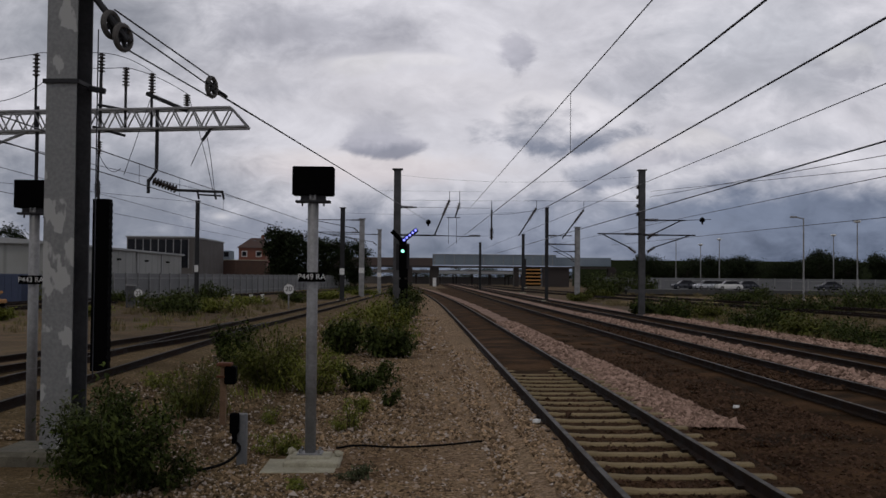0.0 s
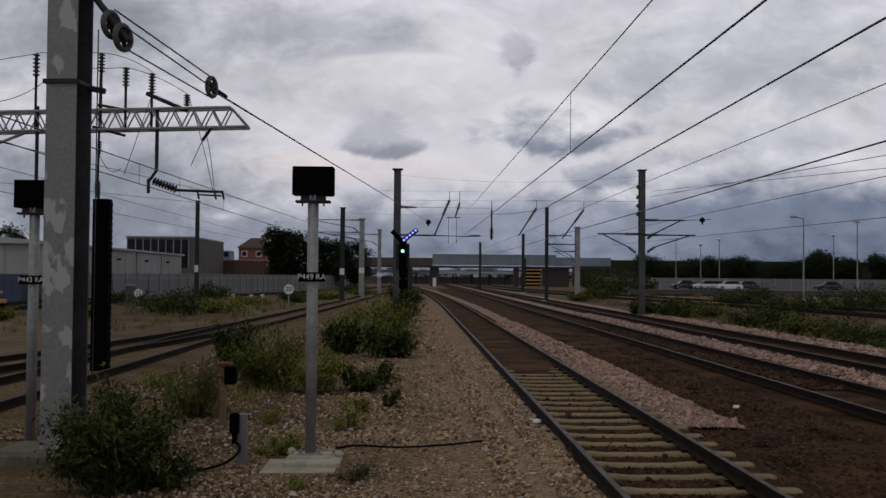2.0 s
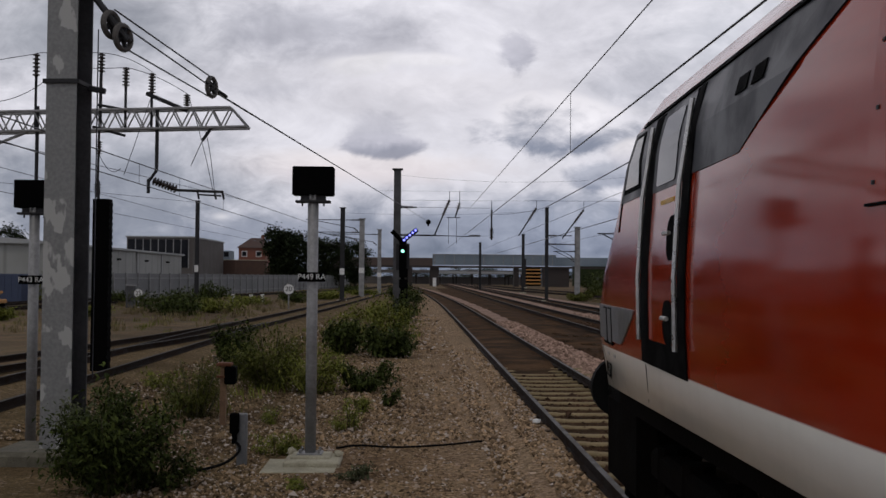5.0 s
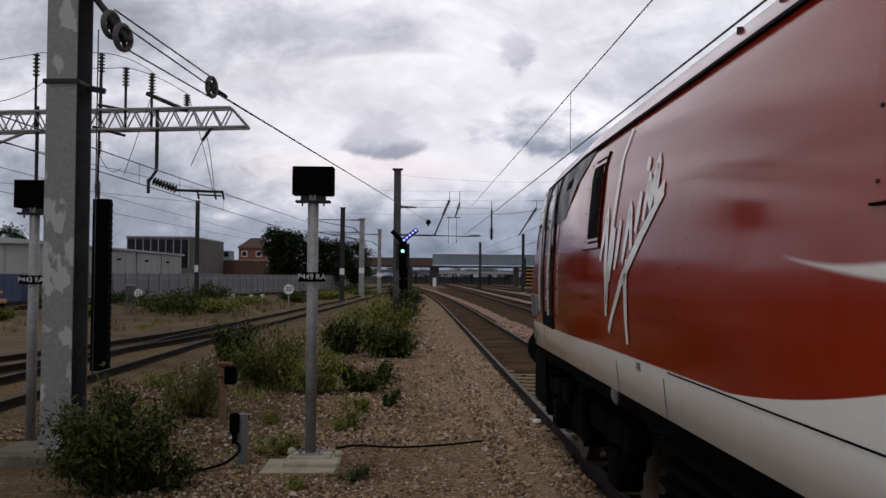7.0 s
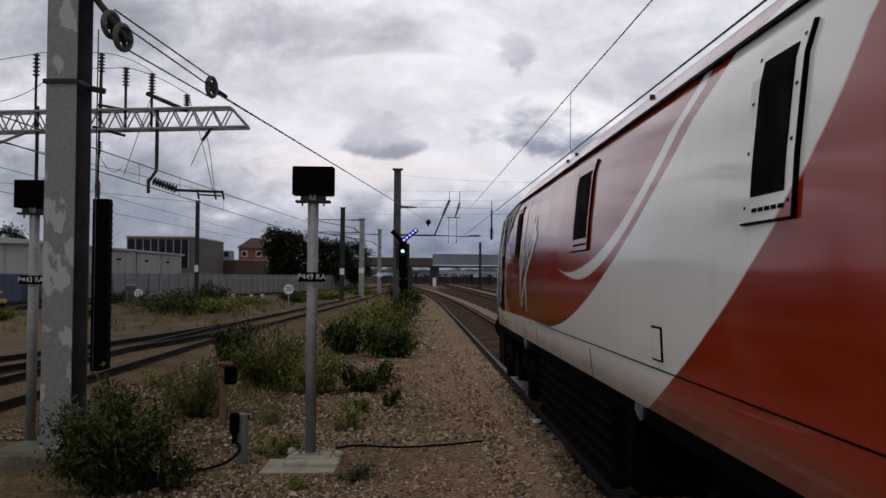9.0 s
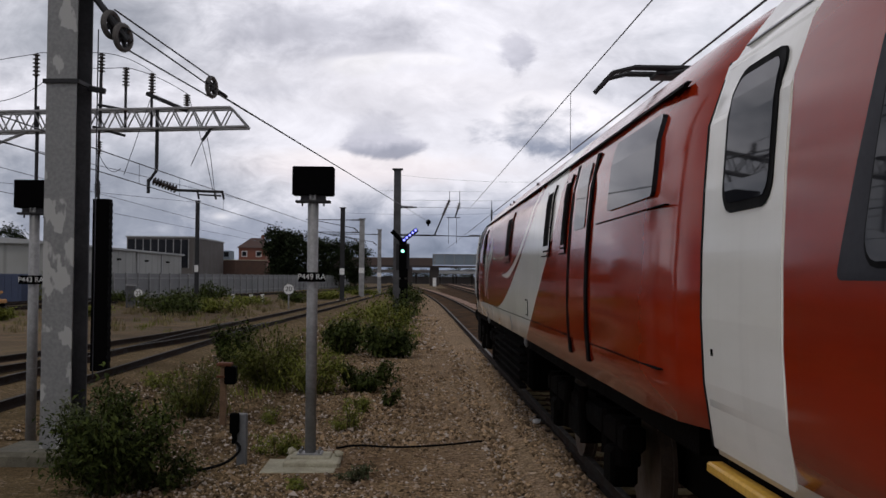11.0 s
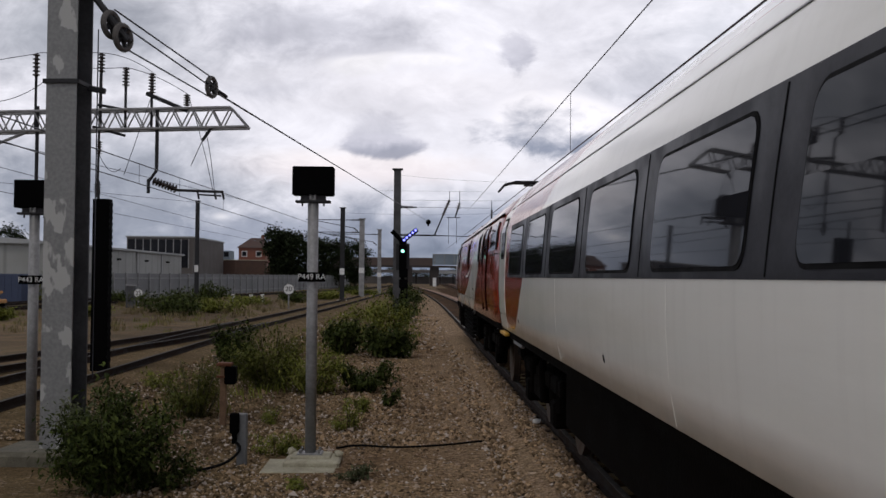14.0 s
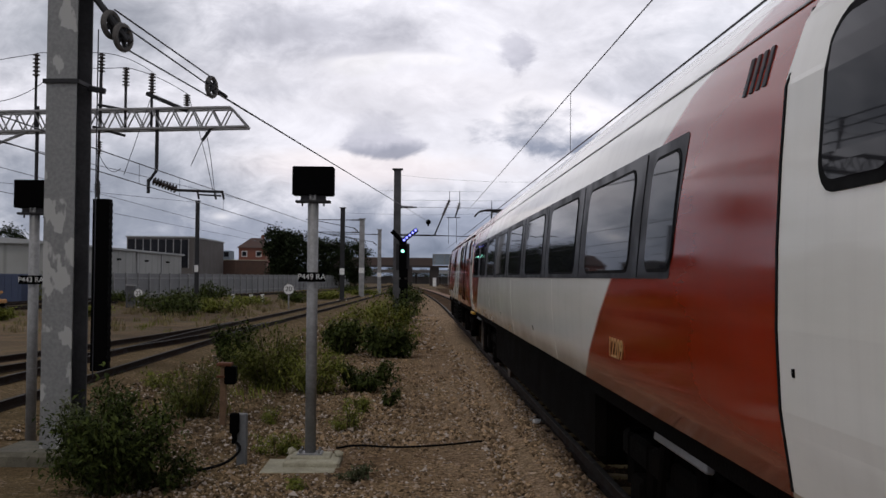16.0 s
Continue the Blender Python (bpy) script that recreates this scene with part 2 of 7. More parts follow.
WHEEL_GREY = mottled("weathered_wheel", (0.07, 0.065, 0.06), (0.13, 0.12, 0.11), 9, 0.75, 0.2, 0.2)
WIRE = mottled("copper_wire", (0.02, 0.022, 0.03), (0.035, 0.037, 0.045), 2, 0.5, 0.5, 0)
CERAMIC = mottled("brown_ceramic", (0.02, 0.014, 0.012), (0.035, 0.022, 0.018), 8, 0.3, 0, 0)
WHITE_PAINT = mottled("white_paint", (0.62, 0.62, 0.60), (0.78, 0.78, 0.76), 5, 0.5, 0, 0.05)
CONCRETE = mottled("pale_concrete", (0.30, 0.28, 0.20), (0.48, 0.45, 0.34), 3, 0.9, 0, 0.4)
DIRTY_CONCRETE = mottled("dirty_concrete", (0.085, 0.078, 0.055), (0.17, 0.155, 0.115), 5, 0.95, 0, 0.6)
PATCHED = Mat("patchy_galvanised", 0.6, 0.2)
_n = PATCHED.noise(3.0, 3, 0.5, 0.545, 0.580, (1.3, 1, 0.75))
PATCHED.color(PATCHED.mix(_n, PATCHED.mix(PATCHED.noise(25, 3), (0.165, 0.168, 0.165), (0.215, 0.217, 0.210)), (0.36, 0.36, 0.34)))
PATCHED = PATCHED.m


# ---------------------------------------------------------------- mesh helpers
def box(bm, c, s, m=None, bevel=0.0):
    """A box of size s centred at c, turned by m about its centre."""
    mat = Matrix.Translation(c) @ (m or Matrix()) @ Matrix.Diagonal((*s, 1))
    r = bmesh.ops.create_cube(bm, size=1.0, matrix=mat)
    if bevel:
        es = list({e for v in r["verts"] for e in v.link_edges})
        bmesh.ops.bevel(bm, geom=es, offset=bevel, segments=1, affect="EDGES")
    return bm


def rod(bm, a, b, r, r2=None, n=8):
    """A round bar from a to b."""
    a, b = Vector(a), Vector(b)
    d = b - a
    mat = Matrix.Translation((a + b) / 2) @ d.to_track_quat("Z", "Y").to_matrix().to_4x4()
    bmesh.ops.create_cone(bm, cap_ends=True, segments=n, radius1=r, radius2=r if r2 is None else r2, depth=d.length, matrix=mat)
    return bm


def disc(bm, c, axis, r, depth, n=24):
    a = Vector(axis).normalized() * depth / 2
    return rod(bm, Vector(c) - a, Vector(c) + a, r, n=n)


def bmnew():
    return bmesh.new()


def part(name, bm, material, parent=None, label="", smooth=False):
    """Links a bmesh as one mesh object, under a thing or a part if given."""
    me = bpy.data.meshes.new(name)
    bm.normal_update()
    bm.to_mesh(me)
    bm.free()
    for mt in (material if isinstance(material, (list, tuple)) else (material,)):
        me.materials.append(mt)
    if smooth:
        for p in me.polygons:
            p.use_smooth = True
    ob = new(name, me)
    if parent:
        ob.parent = parent
    if label:
        ob["label"] = label
    return ob


def thing(name, at, label, category, group="", kind="", turn=0.0):
    ob = new(name)
    ob.empty_display_size = 0.2
    ob.matrix_basis = pose(*at, 0, 0, turn)
    return tagged(ob, label, category, group, kind)


def loft(bm, rings, close=False, caps=False):
    """Skins a list of equal-length rings of points."""
    vs = [[bm.verts.new(p) for p in ring] for ring in rings]
    n = len(vs[0])
    for a, b in zip(vs, vs[1:]):
        for i in range(n if close else n - 1):
            j = (i + 1) % n
            bm.faces.new((a[i], a[j], b[j], b[i]))
    if caps:
        bm.faces.new(vs[0]), bm.faces.new(list(reversed(vs[-1])))
    bmesh.ops.recalc_face_normals(bm, faces=bm.faces)
    return bm


def from_lists(name, verts, faces, material, parent=None, label=""):
    me = bpy.data.meshes.new(name)
    me.from_pydata(verts, [], faces)
    me.update()
    me.materials.append(material)
    ob = new(name, me)
    if parent:
        ob.parent = parent
    if label:
        ob["label"] = label
    return ob


# ---------------------------------------------------------------- ground
def height(x, y):
    """Height of the ground: flat formation with low unevenness, sinking a little at both sides."""
    z = -0.30 + 0.05 * noise.noise(Vector((x * 0.35, y * 0.2, 0))) + 0.02 * noise.noise(Vector((x * 1.7, y * 1.7, 3)))
    if -5.6 < x < 1.6:
        z += 0.04
    if x > 14:
        z -= min((x - 14) * 0.05, 0.35)
    return z


def build_ground():
    xs = [-3000, -800, -250, -120, -80, -60, -45, -35, -28, -22] + [-18 + 0.5 * i for i in range(73)] + [22, 28, 35, 45, 60, 80, 120, 250, 800, 3000]
    ys = [-60, -20, -6] + [-3 + 0.6 * i for i in range(64)] + [36 + 2 * i for i in range(30)] + [100, 130, 170, 220, 300, 420, 700, 1500, 4200]
    verts = [(x, y, height(x, y) - (0.14 if -6.2 < x < 1.7 else 0.0) if abs(x) < 50 and y < 120 else -0.35 - (0.3 if x > 14 else 0)) for y in ys for x in xs]
    n = len(xs)
    faces = [(j * n + i, j * n + i + 1, (j + 1) * n + i + 1, (j + 1) * n + i) for j in range(len(ys) - 1) for i in range(n - 1)]
    ob = from_lists("ground", verts, faces, GROUND)
    tagged(ob, "rough brown railway land with sparse grass", "ground", kind="structure")


build_ground()


def strip(name, path, prof, material, label, category="ballast", wob=0.0, dip=lambda y: 0.0):
    """A bed of loose stone along a path of (x, y): prof is a list of (offset, height)."""
    rings = []
    for k, (x, y) in enumerate(path):
        rings.append([(x + o + wob * noise.noise(Vector((y * 0.8, o * 3, 1.3))), y, h - dip(y) + (0.02 * noise.noise(Vector((x + o * 2, y * 1.5, 7))))) for o, h in prof])
    ob = part(name, loft(bmnew(), rings), material)
    return tagged(ob, label, category, kind="structure")


def steps(x_of_y, a, b, d):
    n = max(2, int((b - a) / d) + 1)
    return [(x_of_y(a + (b - a) * i / (n - 1)), a + (b - a) * i / (n - 1)) for i in range(n)]


def bend(pts):
    """A smooth curve x(y) through the points (y, x)."""
    ys, xs = [p[0] for p in pts], [p[1] for p in pts]

    def f(y):
        y = min(max(y, ys[0]), ys[-1])
        k = 0
        while k < len(ys) - 2 and y > ys[k + 1]:
            k += 1
        sl = lambda i: (xs[min(i + 1, len(xs) - 1)] - xs[max(i - 1, 0)]) / (ys[min(i + 1, len(xs) - 1)] - ys[max(i - 1, 0)])
        d = ys[k + 1] - ys[k]
        t = (y - ys[k]) / d
        return (2 * t**3 - 3 * t**2 + 1) * xs[k] + (t**3 - 2 * t**2 + t) * d * sl(k) + (3 * t**2 - 2 * t**3) * xs[k + 1] + (t**3 - t**2) * d * sl(k + 1)
    return f


NEAR = bend([(-40, 2.68), (60, 2.68), (90, 2.45), (130, 1.6), (190, -0.6), (330, -8)])
SECOND = bend([(-40, 7.9), (120, 7.9), (330, 8.4)])
THIRD = bend([(-40, 11.6), (120, 11.6), (330, 12.2)])
LEFT = bend([(-40, -7.15), (36, -7.15), (60, -6.4), (85, -5.6), (150, -4.3), (240, -3.5), (330, -8)])
LEFT_TURNOUT = bend([(-40, -22), (10, -11.9), (22, -9.75), (30, -8.45), (38, -7.55), (44, -7.1)])
FAR_LEFT = bend([(-40, -26), (60, -24.0), (85, -21.5), (120, -16), (170, -9), (240, -5)])
FAR_LEFT_B = bend([(-40, -30), (60, -28.0), (90, -27), (150, -22), (240, -16)])
FAR_RIGHT = bend([(-40, 30), (60, 27), (110, 21), (180, 15), (330, 13)])
FAR_RIGHT_B = bend([(-40, 36), (60, 33), (110, 27), (180, 20), (330, 17)])

RAIL_PROFILE = [(-0.07, -0.155), (-0.07, -0.145), (-0.012, -0.125), (-0.012, -0.045), (-0.034, -0.032), (-0.034, -0.004)]
RAIL_PROFILE += [(-x, z) for x, z in reversed(RAIL_PROFILE)]
HEAD_PROFILE = [(-0.034, -0.004), (-0.026, 0.0), (0.026, 0.0), (0.034, -0.004)]


def build_track(x_of_y, a, b, d, label, bright=True, sleepers=None, skip=None):
    t = thing("track", (0, 0, 0), label, "railway track", kind="structure")
    for side in (-0.7525, 0.7525):
        path = steps(x_of_y, a, b, d)
        rail = part("rail", loft(bmnew(), [[(x + side + o, y, z) for o, z in RAIL_PROFILE] for x, y in path]), RAIL_SIDE, t, "rusty steel running rail")
        part("rail_head", loft(bmnew(), [[(x + side + o, y, z + 0.001) for o, z in HEAD_PROFILE] for x, y in path]), RAIL_TOP if bright else DULL_TOP, rail, "worn rail head")
    return t


def sleeper_mesh():
    bm = bmnew()
    rings = []
    for y, s in ((-1.27, 0.93), (-1.25, 1.0), (-0.5, 1.0), (-0.35, 0.92), (0.35, 0.92), (0.5, 1.0), (1.25, 1.0), (1.27, 0.93)):
        w, zt = 0.098 * s, -0.155 if abs(y) > 0.45 else -0.168
        rings.append([(y, -w - 0.012, -0.36), (y, -w, zt - 0.02), (y, -w + 0.02, zt), (y, w - 0.02, zt), (y, w, zt - 0.02), (y, w + 0.012, -0.36)])
    loft(bm, rings, close=True, caps=True)
    me = bpy.data.meshes.new("sleeper")
    bm.to_mesh(me)
    bm.free()
    me.materials.append(SLEEPER)
    return me


def fastening_mesh():
    bm = bmnew()
    for s in (-0.7525, 0.7525):
        for k in (-0.105, 0.105):
            box(bm, (s + k, 0, -0.135), (0.07, 0.11, 0.04))
    me = bpy.data.meshes.new("rail_clip")
    bm.to_mesh(me)
    bm.free()
    me.materials.append(RAIL_SIDE)
    return me


near_track = build_track(NEAR, -30, 325, 2.5, "near railway track with worn concrete sleepers")
second_track = build_track(SECOND, -20, 325, 6, "railway track on stained ballast")
third_track = build_track(THIRD, -20, 325, 6, "railway track beside pale ballast")
left_track = build_track(LEFT, -20, 300, 2.5, "rusty siding track on stone ballast", False)
left_turnout = build_track(LEFT_TURNOUT, -20, 44, 1.5, "rusty curved turnout track joining the siding", False)
far_left_track = build_track(FAR_LEFT, 20, 240, 4, "far siding track in weeds", False)
far_left_track_b = build_track(FAR_LEFT_B, 20, 240, 4, "far rusty siding track by the fence", False)
far_right_track = build_track(FAR_RIGHT, 20, 325, 6, "far yard track with pale dry grass", False)
far_right_track_b = build_track(FAR_RIGHT_B, 20, 325, 6, "far yard track by the bushes", False)

strip("ballast_bed", steps(NEAR, -20, 325, 1.5), [(-1.9, -0.34), (-1.5, -0.2), (-1.2, -0.13), (-0.86, -0.13), (-0.72, -0.2), (-0.6, -0.3)], BALLAST, "dirty stone ballast beside the near track", wob=0.1)
strip("ballast_bed", steps(NEAR, -20, 325, 1.5), [(-0.8, -0.22), (-0.6, -0.2), (0.6, -0.2), (0.9, -0.18), (1.4, -0.2), (1.7, -0.3)], BROWN_CESS, "dark oily ballast between the sleepers", wob=0.1)
strip("ballast_shoulder", steps(lambda y: NEAR(y) + 1.75, 14.5, 325, 1.0), [(-0.5, -0.30), (-0.3, -0.2), (0.0, -0.165), (0.4, -0.2), (0.8, -0.34)], PALE_BALLAST, "pale fresh ballast shoulder beside the near track", wob=0.25, dip=lambda y: max(18.5 - y, 0) * 0.06)
strip("cess", steps(lambda y: 5.6, -20, 200, 1.5), [(-1.75, -0.30), (-1.3, -0.235), (-0.8, -0.235), (0.6, -0.22), (1.0, -0.24)], BROWN_CESS, "rust-stained brown stone between two tracks", "ground", wob=0.15)
strip("ballast_bed", steps(SECOND, -20, 325, 3), [(-1.5, -0.3), (-1.2, -0.19), (1.2, -0.17), (1.4, -0.2)], BROWN_CESS, "rust-stained ballast under a track", wob=0.1)
strip("ballast_shoulder", steps(lambda y: SECOND(y) + 1.9, -20, 325, 1.5), [(-0.6, -0.25), (-0.3, -0.12), (0.3, -0.10), (0.6, -0.25)], PALE_BALLAST, "pale ballast heap between two tracks", wob=0.15)
strip("ballast_bed", steps(THIRD, -20, 325, 3), [(-1.3, -0.2), (1.2, -0.17), (1.4, -0.2)], BROWN_CESS, "rust-stained ballast under a track", wob=0.1)
strip("ballast_shoulder", steps(lambda y: THIRD(y) + 2.0, -20, 325, 1.5), [(-0.7, -0.22), (-0.3, -0.1), (0.5, -0.12), (1.2, -0.4)], PALE_BALLAST, "pale ballast shoulder beside the far track", wob=0.15)
strip("ballast_bed", steps(LEFT, -20, 300, 1.5), [(-3.4, -0.36), (-2.2, -0.2), (-0.8, -0.16), (0.8, -0.16), (1.3, -0.2), (1.9, -0.36)], BALLAST, "grey stone ballast under the siding", wob=0.2)
strip("stone_path", steps(lambda y: -0.4, -4, 120, 0.8), [(-6.0, -0.36), (-5.0, -0.27), (-1.5, -0.25), (0.5, -0.24), (1.4, -0.235), (1.9, -0.29)], BALLAST, "loose stone and gravel walkway beside the track", "ground", wob=0.2)

# the dirty stretch where sleepers are buried, beyond the clean ones
strip("buried_ballast", steps(NEAR, 19, 325, 0.7), [(-0.71, -0.13), (-0.4, -0.1), (0.4, -0.1), (0.71, -0.13)], BROWN_CESS, "dark dirt and stone burying the sleepers", wob=0.03, dip=lambda y: max(26 - y, 0) * 0.026)


# ---------------------------------------------------------------- train
def train_paint(name, white):
    """Glossy paint; white: function(m, y, z) -> factor of white over red."""
    m = Mat(name, 0.12, 0.0, 0.33)
    sep = m.N("ShaderNodeSeparateXYZ")
    m.L(m.co, sep.inputs[0])
    y, z = sep.outputs[1], sep.outputs[2]
    f = white(m, y, z)
    grime = m.noise(1.2, 6, 0.6, 0.35, 0.75, (1, 0.35, 2.5))
    streak = m.noise(3.0, 4, 0.6, 0.45, 0.8, (1, 2.2, 0.15))
    red = m.mix(grime, (0.315, 0.022, 0.004), (0.235, 0.016, 0.003))
    wht = m.mix(grime, (0.87, 0.86, 0.79), (0.80, 0.79, 0.71))
    c = m.mix(f, red, wht)
    c = m.mix(m.math("MULTIPLY", streak, 0.06), c, (0.12, 0.09, 0.07))
    low = m.ramp(z, 1.7, 1.15, 0.0, 0.22)
    c = m.mix(m.math("MULTIPLY", low, m.noise(2.0, 5, 0.6, 0.2, 0.8, (1, 0.5, 1.5))), c, (0.16, 0.13, 0.10))
    m.color(c)
    m.roughness(m.ramp(m.noise(1.2, 5, 0.6, 0.2, 0.8, (1, 0.6, 0.3)), 0, 1, 0.07, 0.16))
    m.bump(m.noise(0.9, 3, 0.5, 0.2, 0.8, (1, 0.8, 1.4)), 0.10, 0.012)
    return m.m


def band(m, a, b, soft=0.03):
    """1 where a < b."""
    return m.ramp(m.math("SUBTRACT", b, a), -soft, soft)


def loco_white(m, y, z):
    root = m.math("SQRT", m.math("MAXIMUM", m.math("SUBTRACT", z, 1.5), 0.0))
    left = m.math("SUBTRACT", -9.4, m.math("MULTIPLY", root, 5.0))
    dz = m.math("SUBTRACT", z, 1.30)
    right = m.math("ADD", -14.40, m.math("MULTIPLY", dz, m.math("SUBTRACT", m.math("MULTIPLY", dz, 0.72), 2.88)))
    area = m.math("MULTIPLY", band(m, y, left, 0.02), band(m, right, y, 0.02))
    sill = m.math("MINIMUM", m.math("SUBTRACT", 1.445, m.math("MULTIPLY", y, 0.010)), 1.515)
    base = m.math("MULTIPLY", band(m, z, sill, 0.006), band(m, right, y, 0.02))
    # the thin bow: a parabola that fades in at its tip
    dy = m.math("ADD", y, 11.6)
    mid = m.math("ADD", 2.025, m.math("MULTIPLY", m.math("MULTIPLY", dy, dy), 0.078))
    off = m.math("ABSOLUTE", m.math("SUBTRACT", z, mid))
    half = m.ramp(y, -10.7, -12.4, 0.0, 0.052)
    arc = m.math("MULTIPLY", band(m, off, half, 0.012), m.math("MULTIPLY", band(m, y, -10.75, 0.1), band(m, -15.2, y, 0.05)))
    return m.math("MAXIMUM", m.math("MAXIMUM", area, arc), base)


def coach_white(m, y, z):
    v = m.math("MULTIPLY", y, -1.0)
    up = m.math("SUBTRACT", z, 2.0)

    def sweep(v0, k, z0, v2, slope):
        low = m.math("ADD", v0, m.math("MULTIPLY", m.math("SQRT", m.math("MAXIMUM", m.math("SUBTRACT", z, z0), 0.0)), k))
        return m.math("MAXIMUM", low, m.math("ADD", v2, m.math("MULTIPLY", up, slope)))

    f1 = m.math("ADD", sweep(1.85, 2.1, 1.26, 3.62, 2.2), m.math("MULTIPLY", band(m, z, 1.272, 0.006), -3.0))
    f2 = sweep(16.2, 2.15, 1.24, 18.2, 1.75)
    front = m.math("MULTIPLY", band(m, 1.14, v, 0.006), band(m, v, f1, 0.09))
    rear = m.math("MULTIPLY", band(m, f2, v, 0.06), band(m, v, 21.36, 0.006))
    stripe = m.math("MULTIPLY", band(m, 3.262, z, 0.004), band(m, z, 3.285, 0.004))
    return m.math("SUBTRACT", 1.0, m.math("MAXIMUM", m.math("MAXIMUM", front, rear), m.math("MULTIPLY", stripe, 0.5)))


LOCO_PAINT, COACH_PAINT = train_paint("loco_paint", loco_white), train_paint("coach_paint", coach_white)
RED_PAINT = train_paint("red_paint", lambda m, y, z: 0.0)
WHITE_GLOSS = train_paint("white_gloss", lambda m, y, z: 1.0)
CHARCOAL = mottled("charcoal_paint", (0.020, 0.021, 0.027), (0.030, 0.031, 0.038), 2, 0.4, 0, 0, spec=0.08)
GREY_PANEL = mottled("grey_panel", (0.12, 0.12, 0.125), (0.17, 0.17, 0.175), 2, 0.4, 0, 0)
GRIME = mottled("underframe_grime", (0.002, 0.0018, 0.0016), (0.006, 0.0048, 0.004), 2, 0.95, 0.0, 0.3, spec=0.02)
YELLOW = mottled("yellow_paint", (0.55, 0.30, 0.03), (0.65, 0.38, 0.05), 4, 0.5, 0, 0)
GLASS = Mat("tinted_glass", 0.03, 0, 0.12)
GLASS.color(GLASS.mix(GLASS.noise(0.7, 3), (0.012, 0.013, 0.016), (0.02, 0.021, 0.025)))
GLASS = GLASS.m
RUBBER = mottled("black_rubber", (0.006, 0.006, 0.006), (0.010, 0.010, 0.010), 5, 0.75, 0, 0, spec=0.05)
WHEEL_STEEL = mottled("wheel_steel", (0.05, 0.035, 0.025), (0.10, 0.07, 0.05), 4, 0.6, 0.6, 0.1)

COACH_SIDE = [(1.30, 1.21), (1.345, 1.45), (1.365, 1.75), (1.365, 2.05), (1.350, 2.40), (1.325, 2.74), (1.255, 2.95), (1.175, 3.075), (1.03, 3.26), (0.82, 3.47), (0.5, 3.66), (0.0, 3.74)]
LOCO_SIDE = [(1.32, 1.245), (1.345, 1.47), (1.36, 1.75), (1.36, 2.05), (1.335, 2.45), (1.30, 2.80), (1.23, 3.04), (1.15, 3.14), (1.04, 3.28), (0.80, 3.46), (0.45, 3.57), (0.0, 3.61)]
CAB_EDGE = bend([(1.10, -1.20), (1.30, -0.86), (1.44, -0.60), (1.60, -0.56), (1.78, -0.58), (1.98, -0.98), (2.31, -1.50), (2.61, -1.80), (3.05, -2.02), (3.62, -2.27)])
CAB_TAPER = bend([(-2.0, 0.80), (0.0, 0.80), (0.12, 0.822), (0.4, 0.845), (1.0, 0.872), (2.0, 0.905), (3.0, 0.935), (4.2, 0.972), (5.2, 1.0), (40.0, 1.0)])


def section(side, y, k=1.0, zs=1.0, z0=1.2):
    half = [(w * k, y, z0 + (z - z0) * zs) for w, z in side]
    return half + [(-x, yy, z) for x, yy, z in reversed(half[:-1])]


def side_x(side, z):
    """Half width of the body at the height z."""
    for (w0, z0), (w1, z1) in zip(side, side[1:]):
        if z0 <= z <= z1:
            return w0 + (w1 - w0) * (z - z0) / (z1 - z0)
    return side[0][0]


def side_panel(side, y0, y1, z0, z1, proud, thick=0.03, r=0.0, n=6, slant=0.0, lean=0.0, shrink=lambda y, z: 0.0):
    """A panel lying on the body's near side (towards -x), with rounded corners, following its curve.
    slant and lean: how far its back and front edges run along per metre of height."""
    bm = bmnew()
    zs = {z0 + (z1 - z0) * i / n for i in range(n + 1)}
    if r:
        zs |= {z0 + r * f for f in (0.08, 0.3, 0.6)} | {z1 - r * f for f in (0.08, 0.3, 0.6)}
    rows = []
    for z in sorted(zs):
        ins = 0.0
        for edge in (z - z0, z1 - z):
            if edge < r:
                ins = max(ins, r - math.sqrt(max(r * r - (r - edge) ** 2, 0)))
        rows.append((z, y0 + ins + slant * (z - z0), y1 - ins + lean * (z - z0)))
    nc = max(1, int((y1 - y0) / 0.3)) if y1 > -7 else 1
    out, inn = [], []
    for z, a, b in rows:
        ys = [a + (b - a) * i / nc for i in range(nc + 1)]
        xs = [-side_x(side, z) - proud + shrink(y, z) for y in ys]
        out.append([bm.verts.new((x, y, z)) for x, y in zip(xs, ys)])
        inn.append([bm.verts.new((x + thick, y, z)) for x, y in zip(xs, ys)])
    for g in (out, inn):
        for p, q in zip(g, g[1:]):
            for i in range(nc):
                bm.faces.new((p[i], p[i + 1], q[i + 1], q[i]))
    for i in range(len(out) - 1):
        for k in (0, nc):
            bm.faces.new((out[i][k], inn[i][k], inn[i + 1][k], out[i + 1][k]))
    for i in range(nc):
        for k in (0, -1):
            bm.faces.new((out[k][i], out[k][i + 1], inn[k][i + 1], inn[k][i]))
    bmesh.ops.recalc_face_normals(bm, faces=bm.faces)
    return bm


